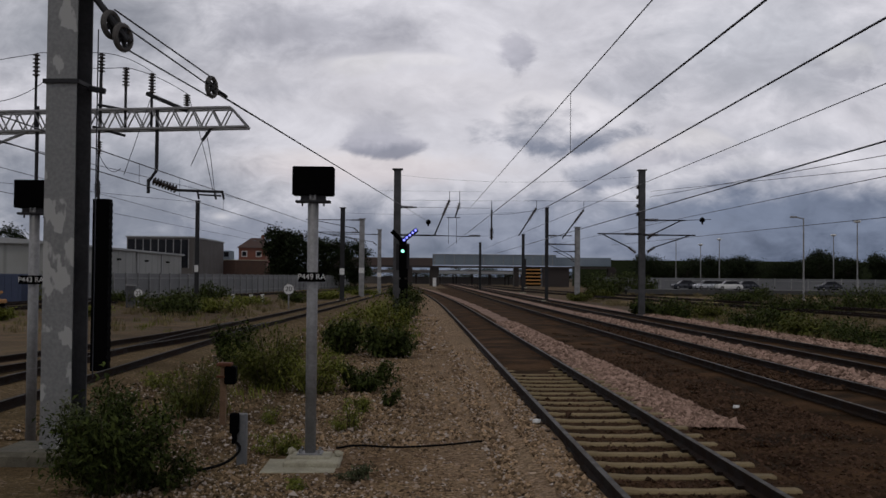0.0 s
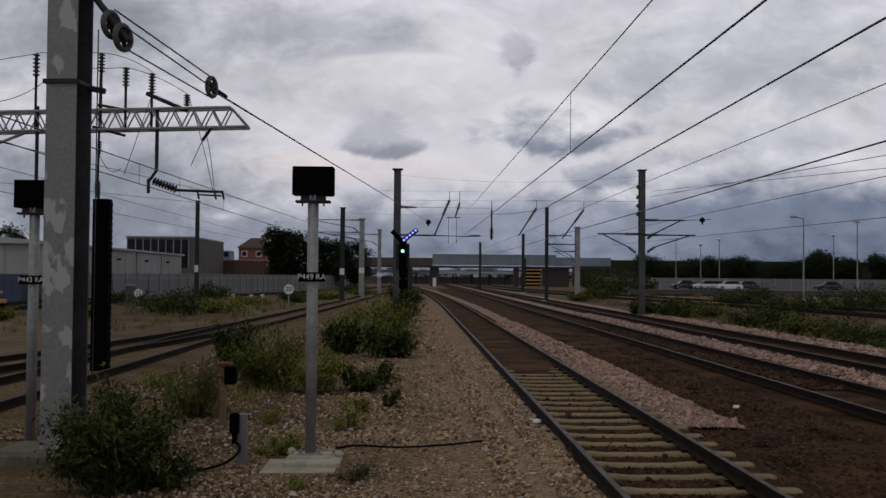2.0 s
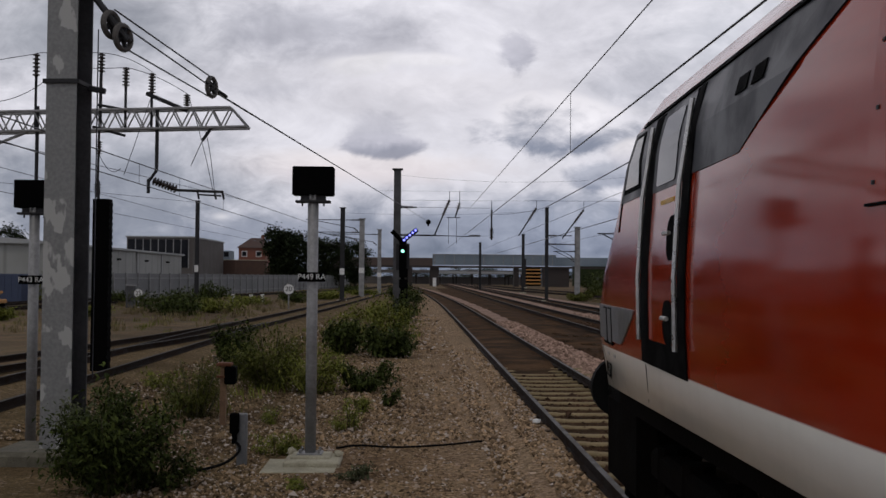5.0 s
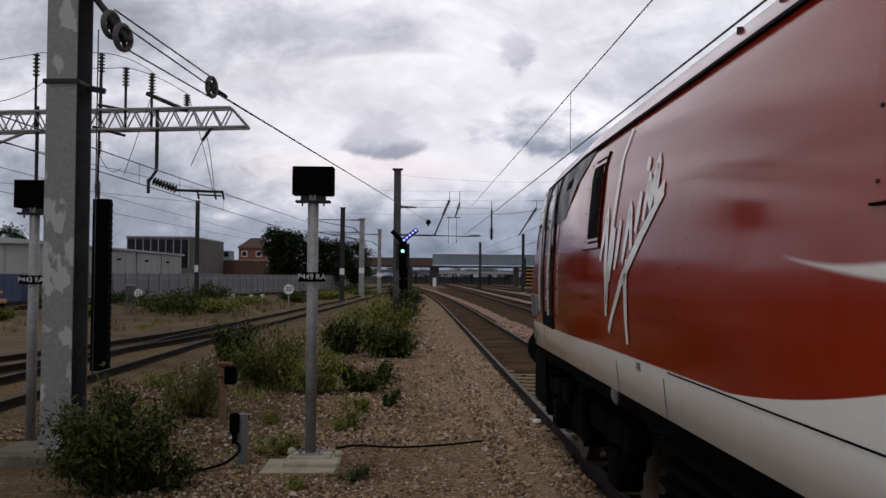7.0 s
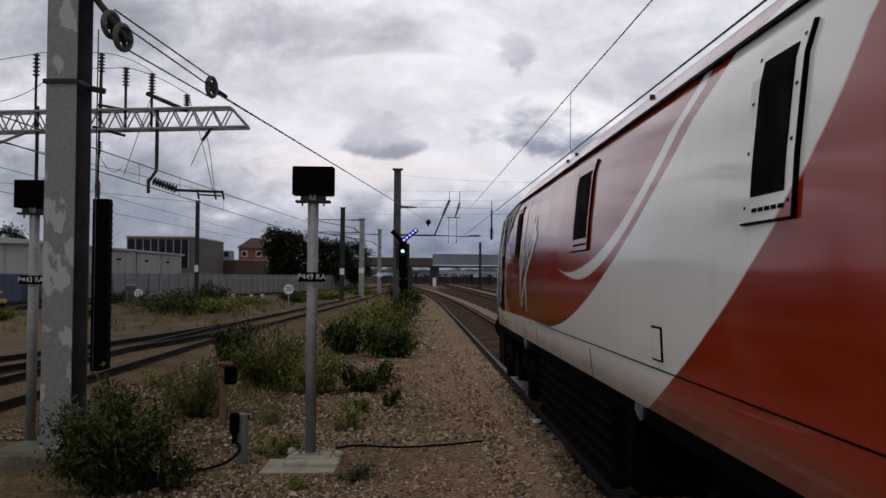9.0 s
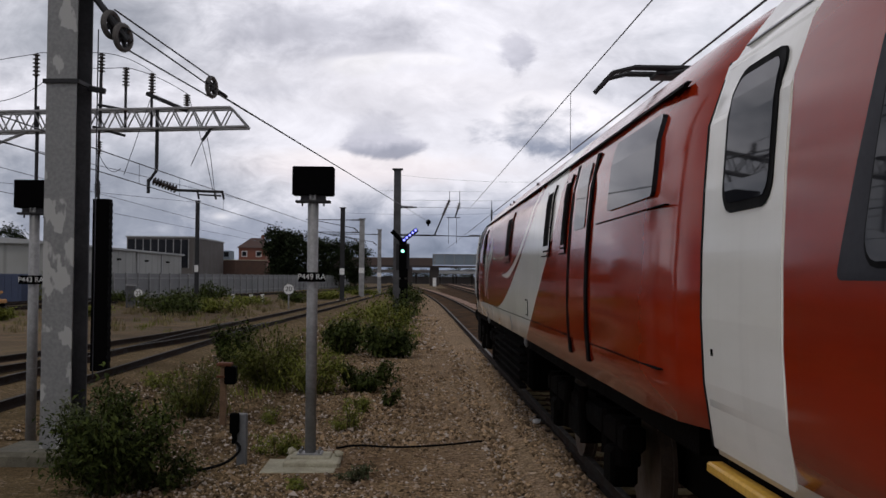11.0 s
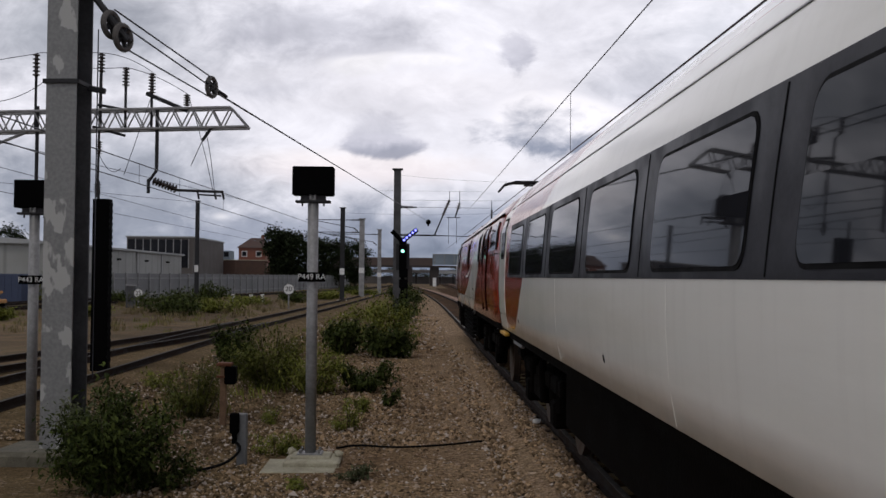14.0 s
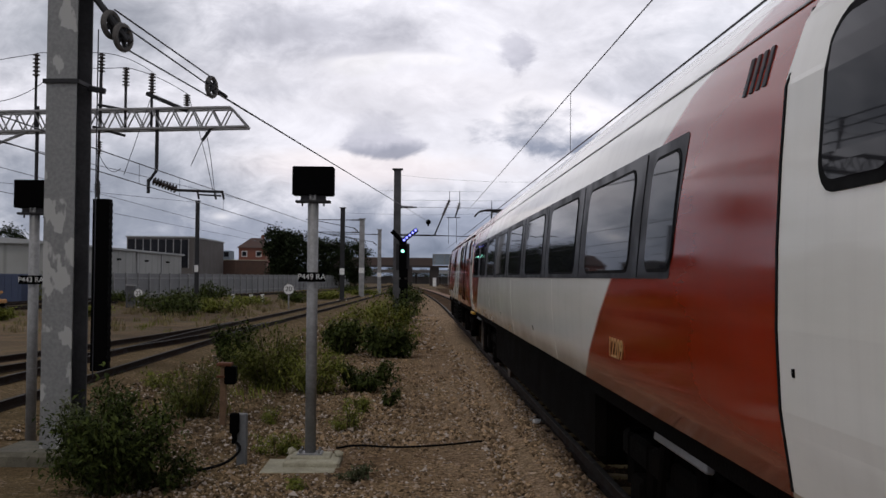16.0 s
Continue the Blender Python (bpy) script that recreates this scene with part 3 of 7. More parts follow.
def axle_set(parent, y, r):
    bm = bmnew()
    rod(bm, (-0.7, y, r), (0.7, y, r), 0.08)
    ax = part("wheelset", bm, WHEEL_STEEL, parent)
    for s in (-1, 1):
        bm = bmnew()
        disc(bm, (s * 0.755, y, r), (1, 0, 0), r, 0.11, 28)
        disc(bm, (s * 0.70, y, r), (1, 0, 0), r + 0.025, 0.03, 28)
        part("wheel", bm, WHEEL_STEEL, ax)
        bm = bmnew()
        box(bm, (s * 1.02, y, r), (0.22, 0.34, 0.3), bevel=0.03)
        rod(bm, (s * 1.02, y - 0.3, r + 0.05), (s * 1.02, y - 0.3, r + 0.42), 0.1)
        rod(bm, (s * 1.02, y + 0.3, r + 0.05), (s * 1.02, y + 0.3, r + 0.42), 0.1)
        part("axlebox", bm, GRIME, ax)


def bogie(parent, y, base, r):
    b = new("bogie")
    b.parent = parent
    bm = bmnew()
    for s in (-1, 1):
        box(bm, (s * 1.02, y, 0.78), (0.18, base + 1.1, 0.2), bevel=0.03)
        box(bm, (s * 1.02, y, 0.62), (0.22, 0.9, 0.3), bevel=0.03)
        for k in (-0.55, 0.55):
            rod(bm, (s * 1.12, y + k, 0.5), (s * 1.12, y + k * 0.7, 0.98), 0.05)
    box(bm, (0, y, 0.75), (2.0, 0.6, 0.3), bevel=0.03)
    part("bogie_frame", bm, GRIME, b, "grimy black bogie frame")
    for k in (-base / 2, base / 2):
        axle_set(b, y + k, r)


LOCO_L, COACH_L = 21.8, 22.6


def build_loco():
    t = thing("locomotive", (2.68, -3.3, 0), "glossy red and white electric locomotive moving along the near track", "locomotive")
    # body; the cab front is raked, with a tucked chin, and tapers in plan
    def taper(y, z):
        return side_x(LOCO_SIDE, z) * (1 - CAB_TAPER(-0.56 - y))

    def cab_ring(back, wide=1.0, ahead=0.0):
        half = []
        for i, (w, z) in enumerate(LOCO_SIDE):
            if i == 0:
                z = 1.15 + 0.095 * min(back / 4.0, 1)
            y = CAB_EDGE(z) * (1 - back / 4.64) - 6.2 * back / 4.64 + ahead
            half.append((w * CAB_TAPER(-0.56 - y + ahead) * wide, y, z))
        return half + [(-x, yy, z) for x, yy, z in reversed(half[:-1])]

    rings = [cab_ring(0, 0.02, 0.42), cab_ring(0, 0.45, 0.38), cab_ring(0, 0.78, 0.24), cab_ring(0, 0.94, 0.09), cab_ring(0)]
    rings += [cab_ring(b) for b in (0.1, 0.3, 0.6, 1.0, 1.5, 2.1, 2.8, 3.6, 4.64)]
    for i in range(1, 15):
        rings.append(section(LOCO_SIDE, -6.2 - (LOCO_L - 7.2) * i / 14))
    rings += [section(LOCO_SIDE, -LOCO_L + 0.45, 0.97), section(LOCO_SIDE, -LOCO_L + 0.1, 0.9), section(LOCO_SIDE, -LOCO_L, 0.84)]
    part("body", loft(bmnew(), rings, close=True, caps=True), LOCO_PAINT, t, "glossy red body with a sweeping white curve", smooth=True)
    S = LOCO_SIDE
    P = lambda *a, **k: side_panel(S, *a, shrink=taper, **k)
    # cab: window band, side window, door with rails
    part("cab_band", P(-4.95, -1.82, 2.545, 3.03, 0.005, slant=-2.7, lean=-0.42), CHARCOAL, t, "dark grey cab window surround")
    win = part("window_seal", P(-2.60, -1.95, 2.60, 3.0, 0.009, slant=0.35, lean=-0.45), BLACK, t, "black seal of the cab window")
    part("cab_window", P(-2.54, -2.02, 2.63, 2.97, 0.013, slant=0.35, lean=-0.45), GLASS, win, "dark cab side window")
    part("body_joint", P(-1.80, -1.78, 2.34, 2.56, 0.006, slant=-0.3, lean=-0.3), BLACK, t)
    door = part("cab_door", P(-3.90, -3.08, 1.62, 3.0, 0.009, r=0.03), RED_PAINT, t, "red cab door with black edges")
    part("door_header", P(-3.90, -3.08, 2.52, 3.0, 0.012, slant=-0.05), CHARCOAL, door, "dark grey upper door panel")
    part("door_window", P(-3.72, -3.20, 2.55, 2.97, 0.017, r=0.04), GLASS, door)
    part("door_step", P(-3.92, -3.06, 1.475, 1.63, 0.010), BLACK, door, "black step recess under the door")
    for a, b in ((-3.08, -2.82), (-4.08, -3.90)):
        part("door_recess", P(a, b, 1.475, 3.02, 0.010), BLACK, door, "black recess beside the cab door")
    for y in (-2.93, -3.99):
        bm = bmnew()
        for z0, z1 in ((1.62, 2.0), (2.0, 2.5), (2.5, 2.95)):
            rod(bm, (-side_x(S, z0) - 0.045 + taper(y, z0), y, z0), (-side_x(S, z1) - 0.045 + taper(y, z1), y, z1), 0.014)
        part("handrail", bm, mottle_rail, door, "bright steel handrail")
    for y, z in ((-3.87, 2.10), (-3.80, 1.63)):
        hd = part("door_handle", P(y, y + 0.27, z, z + 0.25, 0.014, r=0.10), BLACK, door, "black recessed door handle")
        part("grip", rod(bmnew(), (-side_x(S, z) - 0.03 + taper(y, z), y + 0.08, z + 0.15), (-side_x(S, z) - 0.03 + taper(y, z), y + 0.2, z + 0.15), 0.013, n=6), mottle_rail, hd, "bright steel grip")
    part("nose_panel", P(-1.98, -0.74, 1.52, 1.79, 0.008, r=0.06, slant=-2.3), GREY_PANEL, t, "grey lamp panel on the nose")
    part("lamp_glass", P(-0.75, -0.55, 1.51, 1.79, 0.008), BLACK, t, "black headlamp glass wrapping the nose")
    for i in range(2):
        sl = part("lamp_slot", P(-1.30 - 0.25 * i, -1.10 - 0.25 * i, 1.49, 1.775, 0.011), BLACK, t)
        part("slot_cover", P(-1.28 - 0.25 * i, -1.13 - 0.25 * i, 1.51, 1.765, 0.015), GREY_PANEL, sl)
    for y in (-1.18, -1.52):
        part("data_label", P(y - 0.10, y, 1.395, 1.42, 0.003), GREY_PANEL, t)
    part("door_marking", P(-3.72, -3.36, 2.43, 2.455, 0.011), YELLOW, t, "small gold lettering on the door")
    part("panel_joint", P(-2.90, -2.885, 1.22, 1.46, 0.003), BLACK, t)
    # bodyside vents and window
    for a, b, c, d, z0, z1, name in ((-6.98, -6.31, -6.92, -6.51, 2.30, 2.85, "small_vent"), (-12.31, -11.42, -12.21, -11.60, 2.32, 2.85, "vent"), (-16.62, -16.05, -16.53, -16.17, 2.325, 2.865, "vent"), (-17.7, -17.35, -17.66, -17.46, 2.3, 2.86, "vent")):
        fr = part(name, P(a, b, 2.225, 2.925, 0.008, r=0.02), LOCO_PAINT, t, "vent frame flush with the bodyside")
        part("vent_opening", P(c, d, z0, z1, 0.014), BLACK, fr, "black vent opening")
        part("vent_edge", P(a - 0.012, a + 0.004, 2.222, 2.928, 0.012), BLACK, fr)
        part("vent_edge", P(a, b, 2.218, 2.226, 0.010), BLACK, fr)
        w = d - c
        for i in range(5):
            part("slot", P(c + i * w / 5, c + (i + 0.65) * w / 5, 2.262, 2.278, 0.013), BLACK, fr)
            if name == "small_vent":
                part("slot", P(c + i * w / 5, c + (i + 0.65) * w / 5, 2.885, 2.898, 0.013), BLACK, fr)
        for y in (a + 0.05, b - 0.05):
            for z in (2.28, 2.5, 2.7, 2.88):
                part("rivet", P(y - 0.008, y + 0.008, z, z + 0.012, 0.012), DARKSTEEL, fr)
    # rear cab
    rdoor = part("rear_door", P(-18.85, -18.05, 1.5, 2.98, 0.008, r=0.03), RED_PAINT, t, "red rear cab door")
    for a, b in ((-18.05, -17.93), (-18.97, -18.85)):
        part("door_recess", P(a, b, 1.36, 2.97, 0.012), BLACK, rdoor)
    part("door_window", P(-18.75, -18.2, 2.40, 2.92, 0.014, r=0.04), GLASS, rdoor)
    part("rear_cab_window", P(-21.0, -19.65, 2.47, 2.95, 0.01, r=0.05), GLASS, t, "dark rear cab window")
    # seams, hatch, gutter
    part("gutter", P(-LOCO_L + 0.5, -2.3, 3.035, 3.075, 0.014), BLACK, t, "black gutter strip under the roof")
    part("panel_seam", P(-LOCO_L + 0.6, -9.0, 1.500, 1.507, 0.002), BLACK, t)
    part("cab_seam", P(-LOCO_L + 0.5, -19.2, 2.40, 2.407, 0.003), BLACK, t)
    part("jacking_mark", P(-8.33, -8.24, 1.45, 1.50, 0.003), GREY_PANEL, t)
    for y in (-7.6, -8.9, -12.4):
        part("panel_joint", P(y, y + 0.012, 1.25, 1.46, 0.002), GREY_PANEL, t)
    hatch = part("hatch", P(-14.72, -14.5, 1.55, 1.74, 0.004), BLACK, t, "small flap with a black outline")
    part("flap", P(-14.705, -14.515, 1.562, 1.728, 0.007), LOCO_PAINT, hatch)
    for y in (-4.85, -5.1):
        part("roof_slot", P(y - 0.12, y + 0.05, 2.82, 2.90, 0.01), BLACK, t)
    # roof gear
    for y in (-9.3, -9.9, -13.2):
        part("roof_fitting", rod(bmnew(), (-1.06, y, 3.2), (-1.06, y, 3.27), 0.018), DARKSTEEL, t)
    # pantograph over the rear, lowered
    pan = part("pantograph_base", box(bmnew(), (0, -17.9, 3.52), (1.2, 1.5, 0.08), bevel=0.02), DARKSTEEL, t, "dark steel pantograph")
    for s in (-0.35, 0.35):
        part("pantograph_arm", rod(bmnew(), (s, -17.4, 3.56), (s * 0.6, -18.8, 3.72), 0.03), DARKSTEEL, pan)
        part("pantograph_arm", rod(bmnew(), (s * 0.6, -18.8, 3.72), (s, -17.3, 3.92), 0.022), DARKSTEEL, pan)
    head = part("pantograph_head", box(bmnew(), (0, -17.2, 3.93), (0.9, 0.3, 0.05), bevel=0.01), DARKSTEEL, pan)
    for k in (-0.15, 0.15):
        part("carbon_strip", rod(bmnew(), (-0.66, -17.2 + k, 3.97), (0.66, -17.2 + k, 3.97), 0.028), DARKSTEEL, head)
        for s in (-1, 1):
            bm = rod(bmnew(), (s * 0.66, -17.2 + k, 3.97), (s * 0.86, -17.2 + k, 3.92), 0.022)
            rod(bm, (s * 0.86, -17.2 + k, 3.92), (s * 0.98, -17.2 + k, 3.78), 0.022)
            part("horn", bm, DARKSTEEL, head)
    # front and underside
    for s in (-1, 1):
        bm = rod(bmnew(), (s * 0.87, -1.3, 1.05), (s * 0.87, -0.4, 1.05), 0.13, n=16)
        disc(bm, (s * 0.87, -0.38, 1.05), (0, 1, 0), 0.27, 0.10, 24)
        part("buffer", bm, RUBBER, t, "black round buffer")
        part("buffer", rod(bmnew(), (s * 0.87, -LOCO_L + 0.5, 1.05), (s * 0.87, -LOCO_L - 0.1, 1.05), 0.13, n=16), RUBBER, t, "black round buffer")
    bm = bmnew()
    box(bm, (0, -1.5, 0.74), (2.2, 1.3, 0.84), bevel=0.12)
    box(bm, (0, -0.95, 0.4), (1.9, 0.15, 0.4), bevel=0.03)
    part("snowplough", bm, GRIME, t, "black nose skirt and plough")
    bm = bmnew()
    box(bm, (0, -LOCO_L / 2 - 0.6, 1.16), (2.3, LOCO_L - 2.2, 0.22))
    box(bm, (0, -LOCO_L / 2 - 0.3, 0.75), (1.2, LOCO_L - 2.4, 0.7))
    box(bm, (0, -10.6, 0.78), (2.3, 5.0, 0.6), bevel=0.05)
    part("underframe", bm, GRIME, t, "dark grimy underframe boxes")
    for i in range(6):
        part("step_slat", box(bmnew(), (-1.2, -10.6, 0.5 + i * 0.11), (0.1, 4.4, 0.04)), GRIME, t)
    bogie(t, -4.7, 3.3, 0.5)
    bogie(t, -16.9, 3.3, 0.5)
    for y in (-7.2, -13.8):
        part("bracket", box(bmnew(), (-1.27, y, 1.19), (0.04, 0.16, 0.12), pose(0, 0, 0, 20, 0, 0), 0.02), GREY_PANEL, t)
    write("91130", t, -1.35, 1.285, 0.165, BLACK, taper)
    swoosh_script(t)
    return t


mottle_rail = mottled("bright_handrail", (0.45, 0.45, 0.44), (0.6, 0.6, 0.58), 6, 0.35, 0.8, 0)


def text_mesh(text, size, material, m, parent, name, extrude=0.002):
    cu = bpy.data.curves.new(name, "FONT")
    cu.body, cu.size, cu.extrude = text, size, extrude
    cu.align_x, cu.align_y = "CENTER", "CENTER"
    cu.materials.append(material)
    ob = new(name, cu)
    ob.parent = parent
    ob.matrix_basis = m
    return ob


def write(text, t, y, z, size, material, taper):
    """Writing along the near side: the letters run towards the back of the vehicle."""
    x = -side_x(LOCO_SIDE, z) - 0.006 + taper(y, z)
    # letters read from -x; text's x axis along -y, its y axis up
    m = Matrix.Translation((x - 0.016, y, z)) @ pose(0, 0, 0, 0, 0, -5.5) @ Matrix(((0, 0, -1, 0), (-1, 0, 0, 0), (0, 1, 0, 0), (0, 0, 0, 1)))
    return text_mesh(text, size, material, m, t, "running_number")


def swoosh_script(t):
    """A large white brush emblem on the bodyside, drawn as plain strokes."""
    strokes = [[(-7.08, 2.13), (-7.27, 2.47), (-7.30, 2.1), (-7.33, 1.74)], [(-7.33, 1.74), (-7.47, 2.35), (-7.68, 2.99)], [(-7.41, 1.64), (-7.85, 1.98), (-8.4, 2.27), (-8.87, 2.48)],
               [(-8.02, 1.59), (-7.97, 1.95), (-8.0, 2.12)], [(-7.44, 1.98), (-7.56, 2.34)], [(-7.62, 2.06), (-7.75, 2.38)], [(-7.86, 2.10), (-8.03, 2.46), (-8.1, 2.18)],
               [(-8.2, 2.28), (-8.31, 2.52)], [(-8.40, 2.34), (-8.50, 2.6), (-8.55, 2.42), (-8.70, 2.68), (-8.68, 2.44), (-8.87, 2.52)], [(-8.41, 2.64), (-8.45, 2.71)]]
    for st in strokes:
        bm = bmnew()
        pts = []
        for a, b in zip(st, st[1:]):
            pts += [(a[0] + (b[0] - a[0]) * i / 8, a[1] + (b[1] - a[1]) * i / 8) for i in range(8)]
        pts.append(st[-1])
        n = len(pts)
        rings = []
        for i, (y, z) in enumerate(pts):
            a, b = pts[max(i - 1, 0)], pts[min(i + 1, n - 1)]
            d = Vector((b[0] - a[0], b[1] - a[1])).normalized()
            w = 0.036 * (0.62 + 0.45 * math.sin(math.pi * min(max(i / (n - 1), 0.08), 0.92)))
            ring = []
            for s in (-1, 1):
                yy, zz = y - d.y * w * s * 1.3, z + d.x * w * s
                ring.append((-side_x(LOCO_SIDE, zz) - 0.007, yy, zz))
            rings.append(ring)
        part("emblem_stroke", loft(bm, rings), WHITE_GLOSS, t, "white painted emblem stroke")


def build_coach(y0):
    t = thing("coach", (2.68, y0, 0), "white and red passenger coach with a dark window band", "railway coach", "coaches of the train")
    S = COACH_SIDE
    rings = [section(S, 0.0, 0.93), section(S, -0.05, 0.975), section(S, -0.16, 1.0)]
    n = 24
    rings += [section(S, -0.16 - (COACH_L - 0.32) * i / n) for i in range(1, n + 1)]
    rings += [section(S, -COACH_L + 0.05, 0.975), section(S, -COACH_L, 0.93)]
    part("body", loft(bmnew(), rings, close=True, caps=True), COACH_PAINT, t, "white bodyside with red ends", smooth=True)
    P = lambda *a, **k: side_panel(S, *a, **k)
    bandp = part("window_band", P(-19.78, -1.60, 2.0, 2.735, 0.003, r=0.04, slant=-0.38, lean=-0.36), CHARCOAL, t, "dark grey window band")
    wins = [(-1.78 - 2.19 * k, 1.65) for k in range(8)] + [(-19.20, 0.62)]
    for y, w in wins:
        seal = part("window_seal", P(y - w, y, 2.035, 2.675, 0.006, r=0.11, slant=-0.22, lean=-0.22), RUBBER, bandp, "black window seal")
        part("window_pane", P(y - w + 0.02, y - 0.02, 2.055, 2.655, 0.010, r=0.095, slant=-0.22, lean=-0.22), GLASS, seal, "dark tinted pane")
    for k in range(8):
        y = -1.78 - 2.19 * k - 1.65 - 0.25
        part("mullion_joint", P(y - 0.006, y + 0.006, 2.01, 2.72, 0.006, slant=-0.22, lean=-0.22), RUBBER, bandp)
    for a, b, c, d, seal in ((-1.13, -0.10, -1.02, -0.40, -0.10), (-COACH_L + 0.12, -21.37, -22.32, -21.74, -21.37)):
        door = part("door", P(a, b, 1.235, 3.0, 0.006, r=0.03), WHITE_GLOSS, t, "white plug door")
        part("door_seal", P(seal - 0.022, seal, 1.235, 3.0, 0.010), RUBBER, door)
        sl = part("window_seal", P(c, d, 2.28, 2.90, 0.012, r=0.12), RUBBER, door)
        part("window_pane", P(c + 0.04, d - 0.04, 2.32, 2.86, 0.016, r=0.09), GLASS, sl)
        part("drain_hole", P(b - 0.17, b - 0.15, 1.66, 1.69, 0.009), BLACK, door)
        st = box(bmnew(), (-1.30, (a + b) / 2 + 0.1, 1.14), (0.08, 0.85, 0.05), bevel=0.01)
        part("door_step", st, YELLOW, t, "yellow-edged door step")
    part("gutter", P(-COACH_L + 0.3, -0.2, 3.06, 3.075, 0.006), GREY_PANEL, t, "thin roof gutter line")
    for y in (-2.95, -9.0, -13.4):
        part("drain_hole", P(y - 0.05, y, 1.40, 1.46, 0.003, r=0.02), BLACK, t)
    for y in (-6.6, -10.9, -15.2):
        part("panel_joint", P(y - 0.006, y + 0.006, 1.22, 1.99, 0.0015), WHITE_GLOSS, t)
    for i in range(4):
        part("vent_slot", P(-21.12 + i * 0.08, -21.08 + i * 0.08, 2.76, 2.93, 0.006, slant=0.25, lean=0.25), CHARCOAL, t)
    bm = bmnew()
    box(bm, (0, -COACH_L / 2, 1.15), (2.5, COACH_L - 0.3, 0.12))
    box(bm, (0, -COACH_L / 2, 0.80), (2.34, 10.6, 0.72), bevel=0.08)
    # inner box and end box added to keep the space below the coach dark
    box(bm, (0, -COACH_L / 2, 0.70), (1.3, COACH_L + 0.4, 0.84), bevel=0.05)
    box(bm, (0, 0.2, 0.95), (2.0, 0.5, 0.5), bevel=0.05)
    part("underframe", bm, GRIME, t, "dark underframe skirt with inner filler boxes")
    for y in (-1.9, -19.5):
        part("step_board", box(bmnew(), (-1.22, y, 1.07), (0.05, 1.1, 0.07), pose(0, 0, 0, 0, 12, 0), 0.01), GREY_PANEL, t, "grey step board")
    bm = bmnew()
    box(bm, (0, 0.25, 2.15), (1.7, 0.7, 2.2), bevel=0.08)
    part("gangway", bm, RUBBER, t, "black rubber gangway")
    bogie(t, -3.4, 2.6, 0.46)
    bogie(t, -COACH_L + 3.4, 2.6, 0.46)
    if y0 > -26:
        text_mesh("12209", 0.19, YELLOW_TEXT, Matrix.Translation((-side_x(S, 1.55) - 0.006, -18.33, 1.53)) @ Matrix(((0, 0, -1, 0), (-1, 0, 0, 0), (0, 1, 0, 0), (0, 0, 0, 1))), t, "coach_number")
    return t


YELLOW_TEXT = mottled("faded_gold", (0.42, 0.24, 0.07), (0.5, 0.3, 0.1), 8, 0.5, 0, 0)
loco = build_loco()
coach_a = build_coach(-25.3)
coach_b = build_coach(-25.3 - COACH_L - 0.05)


def run(t):
    """Metres that the train has gone at t seconds, gathering speed."""
    u = (t - 8) / 8
    return 20.46 + 23.22 * u + 6.081 * u * u + 0.584 * u**3


def motions():
    times = [0.5 * i for i in range(33)]
    for ob, y in ((loco, -3.3), (coach_a, -25.3), (coach_b, -25.3 - COACH_L - 0.05)):
        walk(ob, [(t, pose(2.68, y + run(t), 0)) for t in times])


# ---------------------------------------------------------------- overhead line
def h_section(bm, w, d, z0, z1, tf=0.025, tw=0.02):
    a, b, c = w / 2, d / 2, tw / 2
    half = [(-a, -b), (a, -b), (a, -b + tf), (c, -b + tf), (c, b - tf), (a, b - tf), (a, b), (-a, b), (-a, b - tf), (-c, b - tf), (-c, -b + tf), (-a, -b + tf)]
    return loft(bm, [[(x, y, z) for x, y in half] for z in (z0, z1)], close=True, caps=True)


def mast(x, y, top, w, label, material=None, turn=0.0, plate=None):
    g = height(x, y) if abs(x) < 50 and y < 120 else -0.35
    t = thing("overhead_line_mast", (x, y, g), label, "mast", "overhead line masts", turn=turn)
    part("column", h_section(bmnew(), w, w * 1.1, 0.0, top - g, 0.03, 0.03), material or GALV, t)
    part("cap", box(bmnew(), (0, 0, top - g + 0.03), (w * 1.5, w * 1.6, 0.06), bevel=0.01), material or GALV, t)
    part("foundation", box(bmnew(), (0, 0, 0.02), (0.9, 0.9, 0.3), bevel=0.04), CONCRETE, t, "concrete foundation block")
    if plate:
        part("number_plate", box(bmnew(), (0, -w * 0.62, plate - g), (w * 1.1, 0.02, 0.55), bevel=0.004), WHITE_PAINT, t, "small white plate")
    return t


def insulator(parent, a, b, r=0.07, n=7, material=None):
    a, b = Vector(a), Vector(b)
    q = (b - a).to_track_quat("Z", "Y").to_matrix()
    rings = []
    for i in range(n):
        for f, k in ((0.05, 0.45), (0.3, 0.5), (0.42, 1.0), (0.62, 0.95), (0.75, 0.5), (0.95, 0.45)):
            c = a.lerp(b, (i + f) / n)
            rings.append([c + q @ Vector((math.cos(j * math.pi / 5) * r * k, math.sin(j * math.pi / 5) * r * k, 0)) for j in range(10)])
    bm = loft(bmnew(), rings, close=True, caps=True)
    return part("insulator", bm, material or CERAMIC, parent, "ribbed brown insulator")


def wire(a, b, r, sag=0.0, label="overhead wire with slight sag", n=14, name="overhead_wire"):
    cu = bpy.data.curves.new(name, "CURVE")
    cu.dimensions, cu.bevel_depth, cu.bevel_resolution = "3D", r, 1
    sp = cu.splines.new("POLY")
    sp.points.add(n)
    a, b = Vector(a), Vector(b)
    for i in range(n + 1):
        f = i / n
        p = a.lerp(b, f)
        sp.points[i].co = (p.x, p.y, p.z - sag * 4 * f * (1 - f), 1)
    cu.materials.append(WIRE)
    return tagged(new(name, cu), label, "wire", "overhead wires")


